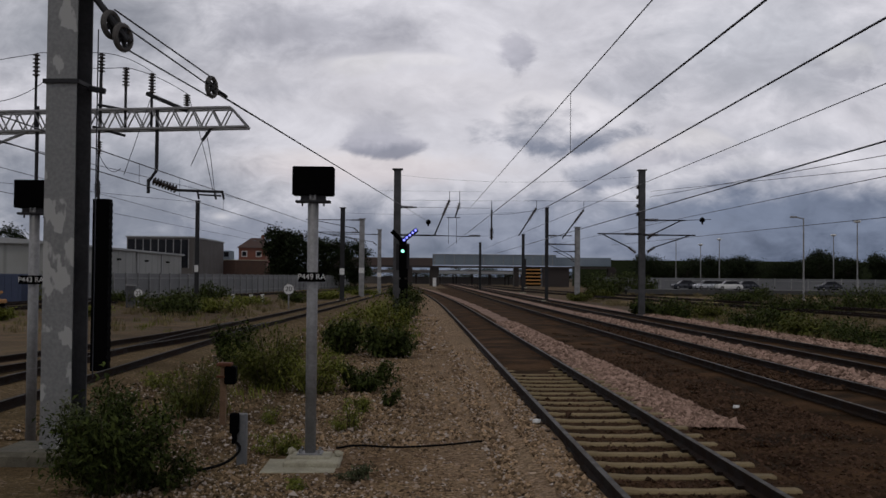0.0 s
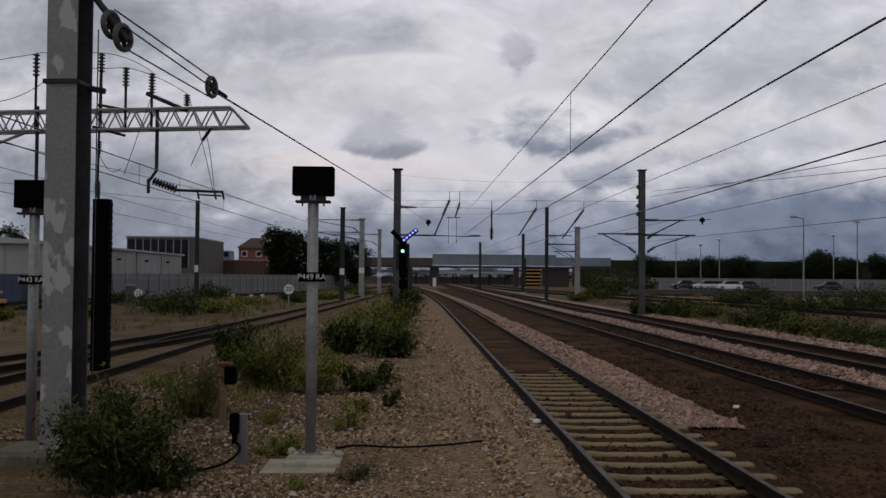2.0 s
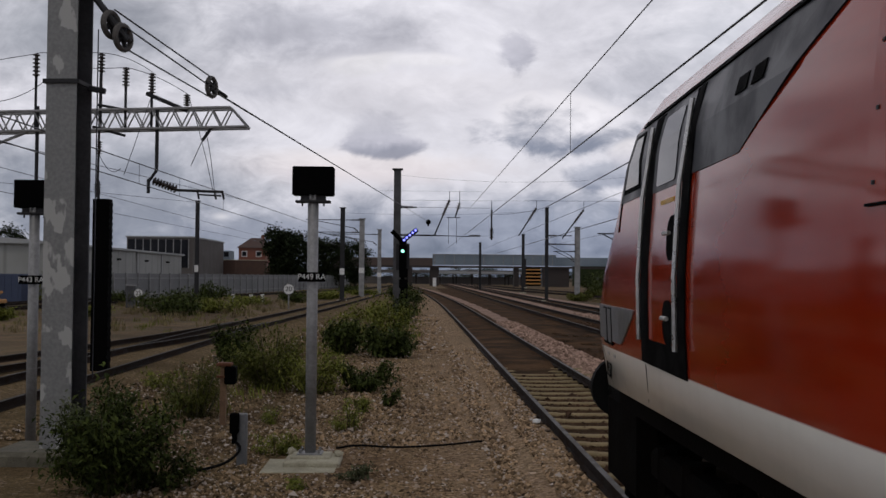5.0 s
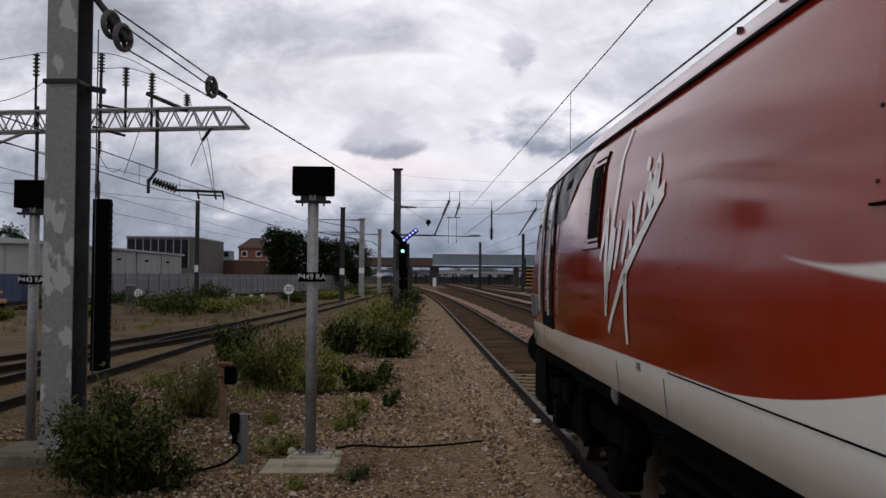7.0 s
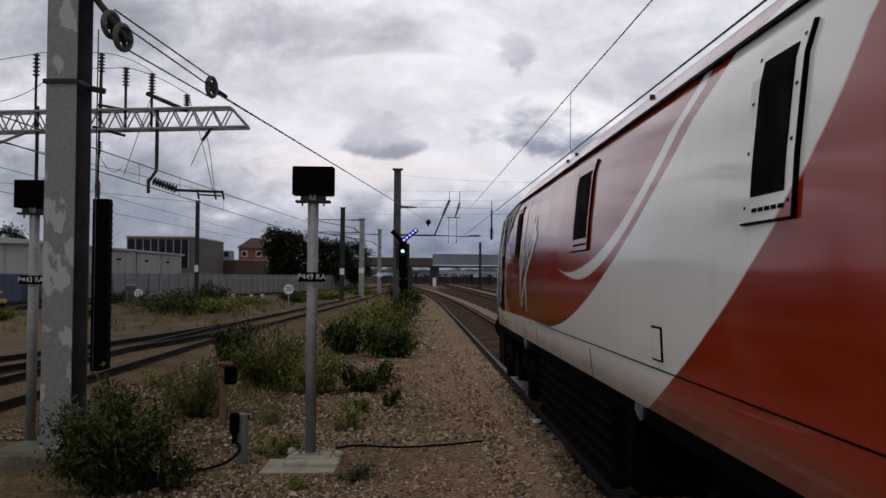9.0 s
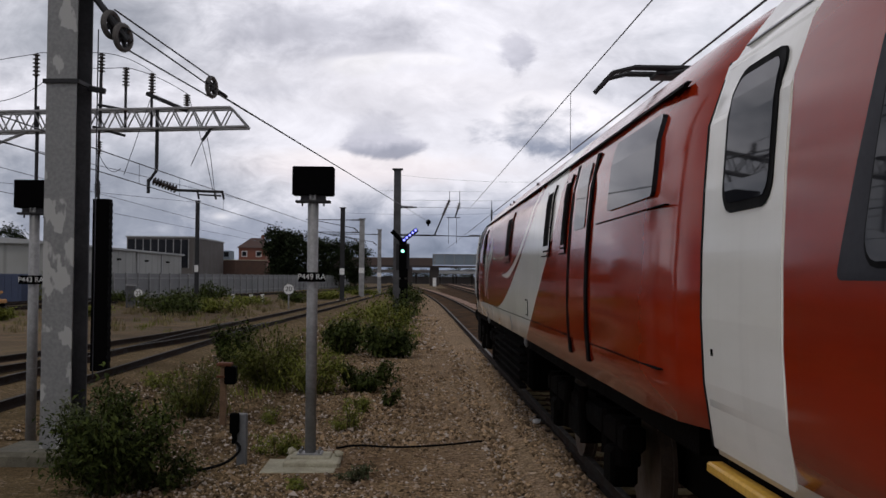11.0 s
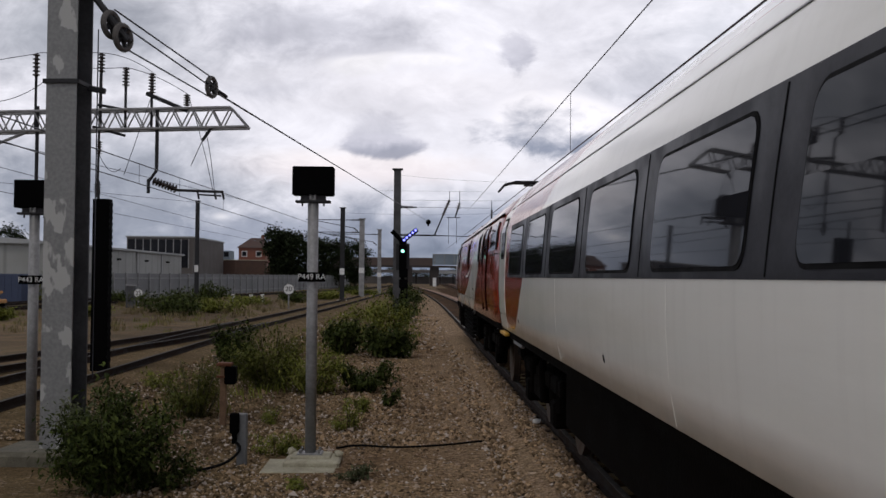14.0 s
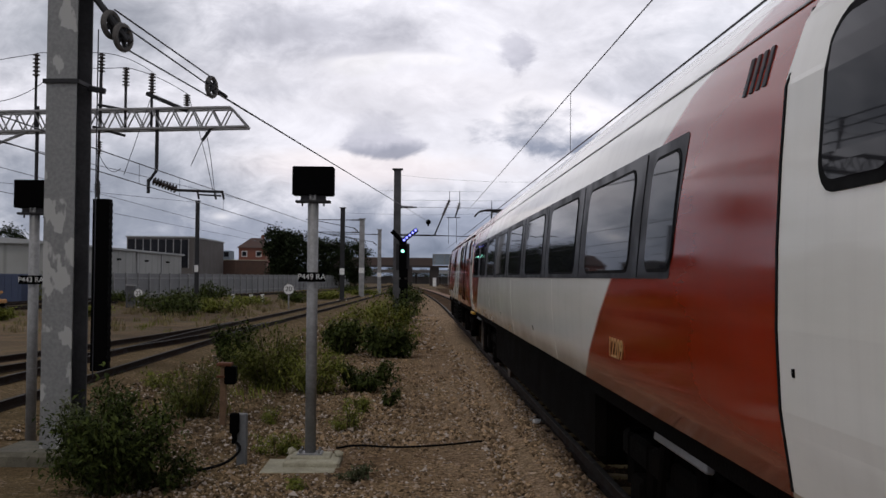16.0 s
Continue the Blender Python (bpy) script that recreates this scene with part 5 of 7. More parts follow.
def build_board(x, y, ground_z, box_c, label_z, text, label, w=0.53, h=0.37):
    """A black box on a galvanised post with an identity plate."""
    t = thing("signal_box_post", (x, y, ground_z), label, "railway signal", "black signals on grey posts")
    g = ground_z
    part("post", rod(bmnew(), (0, 0, 0), (0, 0, box_c - h / 2 - g), 0.066, n=16), GALV, t, "galvanised round post", True)
    part("head", box(bmnew(), (0, 0.02, box_c - g), (w, 0.22, h), bevel=0.012), BLACK, t, "black rectangular signal box")
    part("bracket", box(bmnew(), (0, 0, box_c - h / 2 - 0.075 - g), (0.42, 0.16, 0.03), bevel=0.005), DARKSTEEL, t)
    part("saddle", box(bmnew(), (0, 0, box_c - h / 2 - 0.03 - g), (0.30, 0.12, 0.07), bevel=0.005), DARKSTEEL, t)
    for s in (-1, 1):
        part("bolt", rod(bmnew(), (s * 0.13, -0.02, box_c - h / 2 - 0.13 - g), (s * 0.13, -0.02, box_c - h / 2 - g), 0.012, n=6), DARKSTEEL, t)
        part("bolt", rod(bmnew(), (s * 0.028, -0.075, box_c - h / 2 - 0.06 - g), (s * 0.028, -0.075, box_c - h / 2 + 0.005 - g), 0.012, n=6), GALV, t)
    pl = part("identity_plate", box(bmnew(), (0, -0.085, label_z - g), (0.33, 0.012, 0.115), bevel=0.004), BLACK, t, "black plate with white letters")
    text_mesh(text, 0.095, WHITE_PAINT, Matrix.Translation((0, -0.094, label_z - g)) @ pose(0, 0, 0, 90, 0, 0), pl, "plate_text", 0.001)
    for k in (-0.04, 0.04):
        part("plate_clip", box(bmnew(), (0, -0.07, label_z - g + k), (0.16, 0.03, 0.015)), GALV, pl)
    return t


near_post = build_board(-1.26, 12.4, -0.13, 3.150, 1.986, "P449 RA", "grey post carrying a black signal box on a concrete base", 0.50, 0.35)
build_board(-5.06, 13.6, -0.3, 3.05, 1.915, "P443 RA", "grey post carrying a black signal box behind the mast", 0.50, 0.37)


def build_post_base():
    t = thing("concrete_plinth", (-1.24, 12.25, -0.265), "stepped pale concrete base under the signal post", "concrete base")
    part("slab", box(bmnew(), (-0.10, -0.15, 0.0), (0.86, 0.85, 0.06), bevel=0.015), CONCRETE, t)
    part("block", box(bmnew(), (0.03, 0.02, 0.03), (0.66, 0.6, 0.13), bevel=0.02), CONCRETE, t)
    part("step", box(bmnew(), (0.0, 0.10, 0.10), (0.48, 0.40, 0.04), bevel=0.012), CONCRETE, t)
    fl = part("flange_plate", box(bmnew(), (-0.02, 0.15, 0.125), (0.30, 0.28, 0.02), bevel=0.004), GALV, t, "steel flange plate")
    for sx in (-1, 1):
        for sy in (-1, 1):
            part("anchor_bolt", rod(bmnew(), (-0.02 + sx * 0.11, 0.15 + sy * 0.10, 0.13), (-0.02 + sx * 0.11, 0.15 + sy * 0.10, 0.18), 0.018, n=6), GALV, fl)
    for i, (x, y) in enumerate(((0.30, 0.22), (0.33, 0.08), (-0.26, 0.28))):
        part("rubble", moved(rock_bm(0.05 + 0.01 * i, 31 + i), (x, y, 0.12)), CONCRETE, t)


def rock_bm(r, seed):
    rnd = random.Random(seed)
    bm = bmnew()
    bmesh.ops.create_icosphere(bm, subdivisions=1, radius=r)
    for v in bm.verts:
        v.co *= rnd.uniform(0.7, 1.15)
        v.co.z *= 0.75
    return bm


def moved(bm, d):
    bmesh.ops.translate(bm, vec=Vector(d), verts=bm.verts)
    return bm


build_post_base()


def build_black_panel():
    t = thing("tall_signal", (-7.05, 23.0, -0.22), "tall black signal casing seen from its back", "signal")
    part("casing", box(bmnew(), (0, 0, 1.95), (0.36, 0.3, 3.9), bevel=0.015), BLACK, t)
    for i in range(26):
        part("rib", box(bmnew(), (0.185, 0, 0.15 + i * 0.145), (0.02, 0.26, 0.07)), BLACK, t)
    part("top_pipe", rod(bmnew(), (-0.1, 0, 3.9), (-0.1, 0, 4.3), 0.03), DARKSTEEL, t)


build_black_panel()

RUST_WOOD = mottled("weathered_post", (0.15, 0.085, 0.045), (0.24, 0.15, 0.085), 4, 0.9, 0, 0.3)
RUSTY = mottled("rusty_iron", (0.10, 0.035, 0.018), (0.17, 0.065, 0.03), 6, 0.85, 0.2, 0.3)
PALE_GREY_POST = mottled("grey_plastic", (0.12, 0.125, 0.13), (0.17, 0.175, 0.18), 5, 0.6, 0, 0.1)


def build_junction_posts():
    t = thing("junction_post", (-2.86, 15.3, -0.27), "weathered wooden post with a rusty black junction box", "post")
    part("post", box(bmnew(), (0, 0, 0.45), (0.09, 0.09, 0.92), bevel=0.01), RUST_WOOD, t)
    bx = part("box", box(bmnew(), (0.11, 0, 0.78), (0.17, 0.2, 0.27), bevel=0.02), BLACK, t, "black junction box")
    part("cap", box(bmnew(), (0.02, 0, 0.94), (0.22, 0.2, 0.05), bevel=0.012), RUSTY, t, "rusty iron cap")
    part("hinge", box(bmnew(), (-0.02, -0.06, 0.76), (0.14, 0.06, 0.03)), RUSTY, bx)
    t2 = thing("cable_stake", (-2.07, 12.2, -0.27), "grey stake with a black cable connector", "stake")
    part("stake", box(bmnew(), (0.02, 0, 0.3), (0.12, 0.09, 0.66), bevel=0.012), PALE_GREY_POST, t2)
    part("connector", box(bmnew(), (-0.06, -0.06, 0.52), (0.11, 0.09, 0.24), bevel=0.015), BLACK, t2, "black cable connector")
    part("gland", rod(bmnew(), (-0.06, -0.07, 0.28), (-0.06, -0.07, 0.42), 0.03, n=10), BLACK, t2)


build_junction_posts()


def cable(pts, r, label):
    cu = bpy.data.curves.new("cable", "CURVE")
    cu.dimensions, cu.bevel_depth, cu.bevel_resolution = "3D", r, 2
    sp = cu.splines.new("BEZIER")
    sp.bezier_points.add(len(pts) - 1)
    for p, q in zip(sp.bezier_points, pts):
        p.co = q
        p.handle_left_type = p.handle_right_type = "AUTO"
    cu.materials.append(RUBBER)
    return tagged(new("cable", cu), label, "cable")


cable([(-2.13, 12.13, 0.05), (-2.06, 12.1, -0.03), (-2.12, 12.0, -0.13), (-2.3, 11.8, -0.2), (-2.65, 11.6, -0.23), (-3.1, 11.5, -0.25)], 0.017, "black cable looping down to the stones")
cable([(-1.0, 13.1, -0.2), (-0.76, 13.25, -0.19), (-0.3, 13.2, -0.2), (0.3, 13.35, -0.2), (0.8, 13.65, -0.2), (1.35, 14.0, -0.2)], 0.014, "black cable lying across the stones")


def speed_sign(x, y, z, r, text, label):
    g = height(x, y)
    t = thing("speed_sign", (x, y, g), label, "sign", "round speed signs")
    part("post", rod(bmnew(), (0, 0.04, 0), (0, 0.04, z - g + r), 0.05), GALV, t)
    d = part("disc", disc(bmnew(), (0, 0, z - g), (0, 1, 0), r, 0.03, 28), WHITE_PAINT, t, "white round plate")
    part("rim", ring(Vector((0, -0.016, z - g)), Vector((0, 1, 0)), r * 0.93, r * 0.06), DARKSTEEL, d)
    text_mesh(text, r * 1.15, BLACK, Matrix.Translation((0, -0.03, z - g)) @ pose(0, 0, 0, 90, 0, 0), d, "sign_text", 0.001)


speed_sign(-8.72, 70, 1.07, 0.40, "20", "round white speed sign reading 20 in the weeds")
speed_sign(-18.94, 70, 0.72, 0.33, "25", "round white speed sign reading 25 in the weeds")
for x, y, z in ((-15.2, 85, 0.1), (-13.7, 85, 0.15), (-12.9, 86, 0.2), (4.5, 250, 0.6)):
    g = height(x, y) if y < 120 else -0.35
    s = 1 if y < 120 else 3.0
    t = thing("marker_post", (x, y, g), "small white lineside marker post", "marker", "white marker posts")
    part("stub", box(bmnew(), (0, 0, 0.35 * s), (0.28 * s, 0.2, 0.7 * s), bevel=0.02), WHITE_PAINT, t)


def lineside_cabinet(x, y):
    t = thing("lineside_cabinet", (x, y, height(x, y)), "small grey steel lineside cabinet in the weeds", "cabinet")
    part("body", box(bmnew(), (0, 0, 0.75), (0.55, 0.45, 1.5), bevel=0.03), MIDSTEEL, t)
    part("roof", box(bmnew(), (0, 0, 1.53), (0.68, 0.58, 0.08), bevel=0.02), GALV, t)
    part("door_handle", box(bmnew(), (0.18, -0.24, 0.8), (0.04, 0.04, 0.14)), DARKSTEEL, t)


lineside_cabinet(-19.6, 70.5)


# ---------------------------------------------------------------- litter
def bag(x, y):
    t = thing("litter", (x, y, -0.08 if x < 3 else -0.2), "crumpled white litter beside the rail", "litter")
    part("scrap", rock_bm(0.06, 5), WHITE_PAINT, t)


bag(1.77, 14.8)
bag(5.55, 17.5)


# ---------------------------------------------------------------- buildings and distance
def clad(name, a, b, w=1.0):
    m = Mat(name, 0.6, 0, 0.3)
    sep = m.N("ShaderNodeSeparateXYZ")
    m.L(m.co, sep.inputs[0])
    k = m.math("FRACT", m.math("MULTIPLY", m.math("ADD", sep.outputs[0], sep.outputs[1]), 1.0 / w))
    rib = m.ramp(m.math("ABSOLUTE", m.math("SUBTRACT", k, 0.5)), 0.40, 0.5)
    c = m.mix(m.noise(0.15, 6, 0.6, 0.3, 0.7), a, b)
    c = m.mix(m.math("MULTIPLY", rib, 0.4), c, tuple(v * 0.4 for v in a))
    m.color(c)
    return m.m


SHED_WALL = clad("pale_cladding", (0.24, 0.245, 0.23), (0.31, 0.315, 0.30), 3.0)
SHED_ROOF = mottled("shed_roof", (0.30, 0.31, 0.31), (0.38, 0.39, 0.39), 0.3, 0.7, 0, 0)
DARK_WALL = mottled("brown_render", (0.085, 0.075, 0.07), (0.11, 0.10, 0.09), 0.4, 0.8, 0, 0)
BRICK = mottled("red_brick", (0.16, 0.060, 0.040), (0.24, 0.095, 0.065), 0.6, 0.9, 0, 0, 6)
BROWN_BRICK = mottled("brown_brick", (0.070, 0.040, 0.030), (0.105, 0.062, 0.046), 0.6, 0.9, 0, 0, 6)
ROOF_TILE = mottled("brown_roof_tile", (0.07, 0.045, 0.038), (0.10, 0.06, 0.05), 0.6, 0.9, 0, 0)
FENCE = clad("palisade_grey", (0.13, 0.135, 0.14), (0.18, 0.185, 0.19), 0.3)
BRIDGE_BROWN = mottled("brown_girder", (0.065, 0.045, 0.038), (0.095, 0.068, 0.058), 0.2, 0.8, 0, 0)
BRIDGE_BLUE = mottled("pale_blue_parapet", (0.15, 0.19, 0.23), (0.23, 0.28, 0.32), 0.15, 0.7, 0, 0)
PIER = mottled("dark_pier", (0.03, 0.024, 0.022), (0.05, 0.04, 0.036), 0.3, 0.9, 0, 0)


def build_shed():
    t = thing("warehouse", (0, 0, -0.4), "long pale metal-clad warehouse with a shallow roof", "warehouse")
    x0, x1, y0, y1, h = -62, -34.4, 95, 150, 5.35
    part("wall", box(bmnew(), ((x0 + x1) / 2, (y0 + y1) / 2, h / 2), (x1 - x0, y1 - y0, h)), SHED_WALL, t, "pale ribbed cladding")
    bm = bmnew()
    m = (x0 + x1) / 2
    loft(bm, [[(x0 - 0.3, y, h), (m, y, h + 1.2), (x1 + 0.35, y, h + 0.04), (x1 + 0.35, y, h - 0.2), (x0 - 0.3, y, h - 0.2)] for y in (y0 - 0.4, y1 + 0.4)], close=True, caps=True)
    part("roof", bm, SHED_ROOF, t, "pale metal roof")
    for y in (104, 118, 130, 141):
        w = part("wall_lamp", box(bmnew(), (x1 + 0.2, y, 4.1), (0.4, 0.5, 0.2), bevel=0.03), BLACK, t)
    for y in (112, 126, 138):
        part("downpipe", rod(bmnew(), (x1 + 0.08, y, 0), (x1 + 0.08, y, h), 0.08, n=6), GALV, t)


def build_office():
    t = thing("office_block", (0, 0, -0.4), "dark flat-roofed block with a glazed front", "building")
    xl, xc, y0, y1, h = -53.7, -41.5, 190, 220, 9.3
    part("wall", box(bmnew(), ((xl + xc) / 2, (y0 + y1) / 2, h / 2), (xc - xl, y1 - y0, h)), DARK_WALL, t)
    part("roof", box(bmnew(), ((xl + xc) / 2, (y0 + y1) / 2, h + 0.1), (xc - xl + 0.4, y1 - y0 + 0.4, 0.25)), SHED_ROOF, t)
    n = 8
    for i in range(n):
        a = xl + 0.2 + (xc - 1.0 - xl) * i / n
        w = part("window", box(bmnew(), (a + 0.7, y0 - 0.02, 6.3), (1.35, 0.1, 5.2)), GLASS, t, "dark tall glazing")
        part("mullion", box(bmnew(), (a + 1.43, y0 - 0.1, 6.3), (0.16, 0.16, 5.4)), GALV, w)


def build_house():
    t = thing("brick_house", (-37, 234, -0.4), "red brick house with a brown hipped roof", "house")
    w, d, h = 6.0, 8.0, 8.6
    part("wall", box(bmnew(), (0, 0, h / 2), (w, d, h)), BRICK, t)
    bm = bmnew()
    loft(bm, [[(-w / 2 - 0.4, -d / 2 - 0.4, h), (w / 2 + 0.4, -d / 2 - 0.4, h), (w / 2 + 0.4, d / 2 + 0.4, h), (-w / 2 - 0.4, d / 2 + 0.4, h)],
              [(-0.8, -0.8, h + 2.3), (1.8, -0.8, h + 2.3), (1.8, 0.8, h + 2.3), (-0.8, 0.8, h + 2.3)]], close=True, caps=True)
    part("roof", bm, ROOF_TILE, t)
    for z in (2.6, 4.9, 7.2):
        for x in (-1.7, 1.5):
            wf = part("window", box(bmnew(), (x, -d / 2 - 0.03, z), (1.25, 0.12, 1.35)), WHITE_PAINT, t, "white-framed window")
            part("pane", box(bmnew(), (x, -d / 2 - 0.1, z), (0.95, 0.05, 1.05)), GLASS, wf)
    part("chimney", box(bmnew(), (1.8, 0, h + 2.2), (0.7, 0.7, 1.6)), BRICK, t)


def palisade(a, b, h, label, n=None, z=-0.35):
    """A fence of upright pales between two points."""
    a, b = Vector((*a, 0)), Vector((*b, 0))
    d = b - a
    t = thing("fence", (a.x, a.y, z), label, "fence", turn=math.degrees(math.atan2(d.y, d.x)))
    L = d.length
    part("fence_panel", box(bmnew(), (L / 2, 0.03, h / 2), (L, 0.04, h - 0.15)), FENCE, t, "grey palisade pales")
    n = n or int(L / 2.75)
    for i in range(n + 1):
        part("post", box(bmnew(), (L * i / n, -0.06, h / 2), (0.14, 0.12, h)), GALV, t)
    for zz in (0.5, h - 0.5):
        part("rail", box(bmnew(), (L / 2, -0.03, zz), (L, 0.06, 0.09)), GALV, t)


def build_bridge():
    t = thing("footbridge", (0, 270, -0.4), "long road bridge with brown girder and pale blue parapet", "bridge")
    part("girder", box(bmnew(), (-9.0, 0, 6.2), (26.6, 4, 2.4), bevel=0.05), BRIDGE_BROWN, t, "brown girder span")
    part("parapet", box(bmnew(), (20.6, 0, 6.95), (32.6, 4, 2.7), bevel=0.05), BRIDGE_BLUE, t, "pale blue-grey parapet")
    part("parapet", box(bmnew(), (44.4, 1.5, 6.7), (15.0, 3, 2.3), bevel=0.05), BRIDGE_BLUE, t, "pale blue-grey parapet")
    for i in range(13):
        part("stiffener", box(bmnew(), (4.8 + 2.6 * i, -2.06, 6.95), (0.18, 0.12, 2.6)), GALV, t)
    part("top_rail", box(bmnew(), (20.6, -2.05, 8.35), (32.6, 0.15, 0.18)), GALV, t)
    part("deck", box(bmnew(), (15, 0, 5.1), (75, 4.4, 0.5)), PIER, t)
    for x, w in ((4.8, 2.4), (-1.6, 1.2), (-21.5, 2.0), (26.5, 1.2), (37, 7.0), (52, 2.0)):
        part("pier", box(bmnew(), (x, 0, 2.45), (w, 3.2, 4.9), bevel=0.05), PIER, t, "dark bridge pier")
    far = thing("station_canopy", (12, 330, -0.4), "far pale station canopy seen under the bridge", "canopy")
    part("roof", box(bmnew(), (0, 0, 4.1), (52, 6, 0.9), bevel=0.1), DARK_WALL, far)
    for i in range(9):
        part("column", box(bmnew(), (-24 + 6 * i, 0, 1.8), (0.5, 0.5, 3.7)), PIER, far)
    part("wall", box(bmnew(), (0, 3, 1.2), (60, 0.4, 2.4)), DARK_WALL, far)
    t = thing("buffer_board", (27.3, 240, -0.4), "dark board with orange stripes in the yard", "barrier")
    part("board", box(bmnew(), (0, 0, 2.6), (4.2, 0.3, 4.4)), BLACK, t)
    for i in range(5):
        part("stripe", box(bmnew(), (0, -0.18, 1.0 + i * 0.82), (4.2, 0.08, 0.30)), ORANGE, t, "orange stripe")


ORANGE = mottled("orange_paint", (0.42, 0.20, 0.05), (0.5, 0.26, 0.07), 2, 0.7, 0, 0)

build_shed()
build_office()
build_house()


def build_brick_wall():
    t = thing("brick_wall", (-41, 222, -0.4), "long brown brick wall behind the palisade fence", "wall")
    part("face", box(bmnew(), (0, 0, 2.8), (17, 0.5, 5.6), bevel=0.03), BROWN_BRICK, t)
    part("coping", box(bmnew(), (0, 0, 5.68), (17.3, 0.7, 0.16), bevel=0.03), CONCRETE, t, "pale coping course")
    for i in range(6):
        part("pier", box(bmnew(), (-8.2 + 3.28 * i, -0.32, 2.75), (0.5, 0.2, 5.5)), BROWN_BRICK, t)
    t = thing("glazed_office", (-46.5, 245, -0.4), "small pale blue glazed office beyond the brick wall", "building")
    part("wall", box(bmnew(), (0, 0, 4.1), (4.6, 6, 8.2), bevel=0.05), BRIDGE_BLUE, t)
    for z in (3.4, 5.4, 7.3):
        for x in (-1.5, 0, 1.5):
            part("window", box(bmnew(), (x, -3.04, z), (1.1, 0.12, 1.1)), GLASS, t)


build_brick_wall()
palisade((-27, 80), (-13.5, 205), 2.5, "grey steel palisade fence behind the sidings")
palisade((-46, 79), (-27, 80), 2.4, "grey steel palisade fence before the warehouse")
palisade((33, 185), (95, 175), 2.6, "grey steel palisade fence beside the car park")
build_bridge()


def build_works_plant():
    t = thing("track_trolley", (-26.6, 64, -0.3), "small orange works trolley standing in the weeds", "trolley")
    part("deck", box(bmnew(), (0, 0, 0.55), (1.9, 1.2, 0.25), bevel=0.04), ORANGE, t, "orange deck")
    part("cab", box(bmnew(), (-0.4, 0, 1.0), (0.7, 0.9, 0.7), bevel=0.08), ORANGE, t)
    part("boom", rod(bmnew(), (0.2, 0, 0.8), (0.9, 0, 1.15), 0.08), ORANGE, t)
    for s in (-0.6, 0.6):
        part("wheel", disc(bmnew(), (s, -0.55, 0.28), (0, 1, 0), 0.28, 0.16, 16), RUBBER, t)
        part("wheel", disc(bmnew(), (s, 0.55, 0.28), (0, 1, 0), 0.28, 0.16, 16), RUBBER, t)
    t = thing("container", (-33.0, 78.0, -0.3), "dark blue steel container beside the fence", "container")
    part("shell", box(bmnew(), (0, 0, 1.2), (7, 2.2, 2.1), bevel=0.05), BLUE_STEEL, t)
    for i in range(14):
        part("rib", box(bmnew(), (-3.3 + i * 0.5, -1.12, 1.2), (0.12, 0.06, 1.9)), BLUE_STEEL, t)


BLUE_STEEL = mottled("blue_steel", (0.03, 0.045, 0.09), (0.045, 0.06, 0.11), 1, 0.7, 0, 0)
build_works_plant()


def lamp_post(x, y, top, label, arm=0.0):
    t = thing("street_lamp", (x, y, -0.4), label, "street lamp", "car park lamps")
    part("column", rod(bmnew(), (0, 0, 0), (0, 0, top + 0.4), 0.13, 0.08), GALV, t)
    if arm:
        part("arm", rod(bmnew(), (0, 0, top + 0.3), (arm, 0, top + 0.5), 0.07), GALV, t)
        part("lantern", box(bmnew(), (arm * 1.2, 0, top + 0.5), (0.8, 0.35, 0.2), bevel=0.05), GALV, t)
    else:
        bm = bmnew()
        bmesh.ops.create_icosphere(bm, subdivisions=2, radius=0.55, matrix=Matrix.Translation((0, 0, top + 0.4)) @ Matrix.Diagonal((1, 1, 0.4, 1)))
        part("lantern", bm, WHITE_PAINT, t, "pale dish lantern", True)


lamp_post(46.12, 120, 9.4, "grey street lamp with a bent arm", -1.0)
lamp_post(65.74, 150, 10.8, "grey lamp with a pale dish lantern")
lamp_post(78.73, 190, 10.5, "grey lamp with a pale dish lantern")
lamp_post(61.91, 220, 9.5, "grey lamp with a pale dish lantern")
lamp_post(66.0, 220, 10.7, "grey lamp with a pale dish lantern")
lamp_post(56.5, 220, 10.5, "slim grey lamp in the car park", -1.0)

TARMAC = mottled("tarmac", (0.05, 0.05, 0.05), (0.07, 0.068, 0.066), 1, 0.9, 0, 0)
tagged(part("car_park", box(bmnew(), (68, 166, -0.05), (70, 16, 0.7)), TARMAC), "raised tarmac car park behind the tracks", "car park", kind="structure")


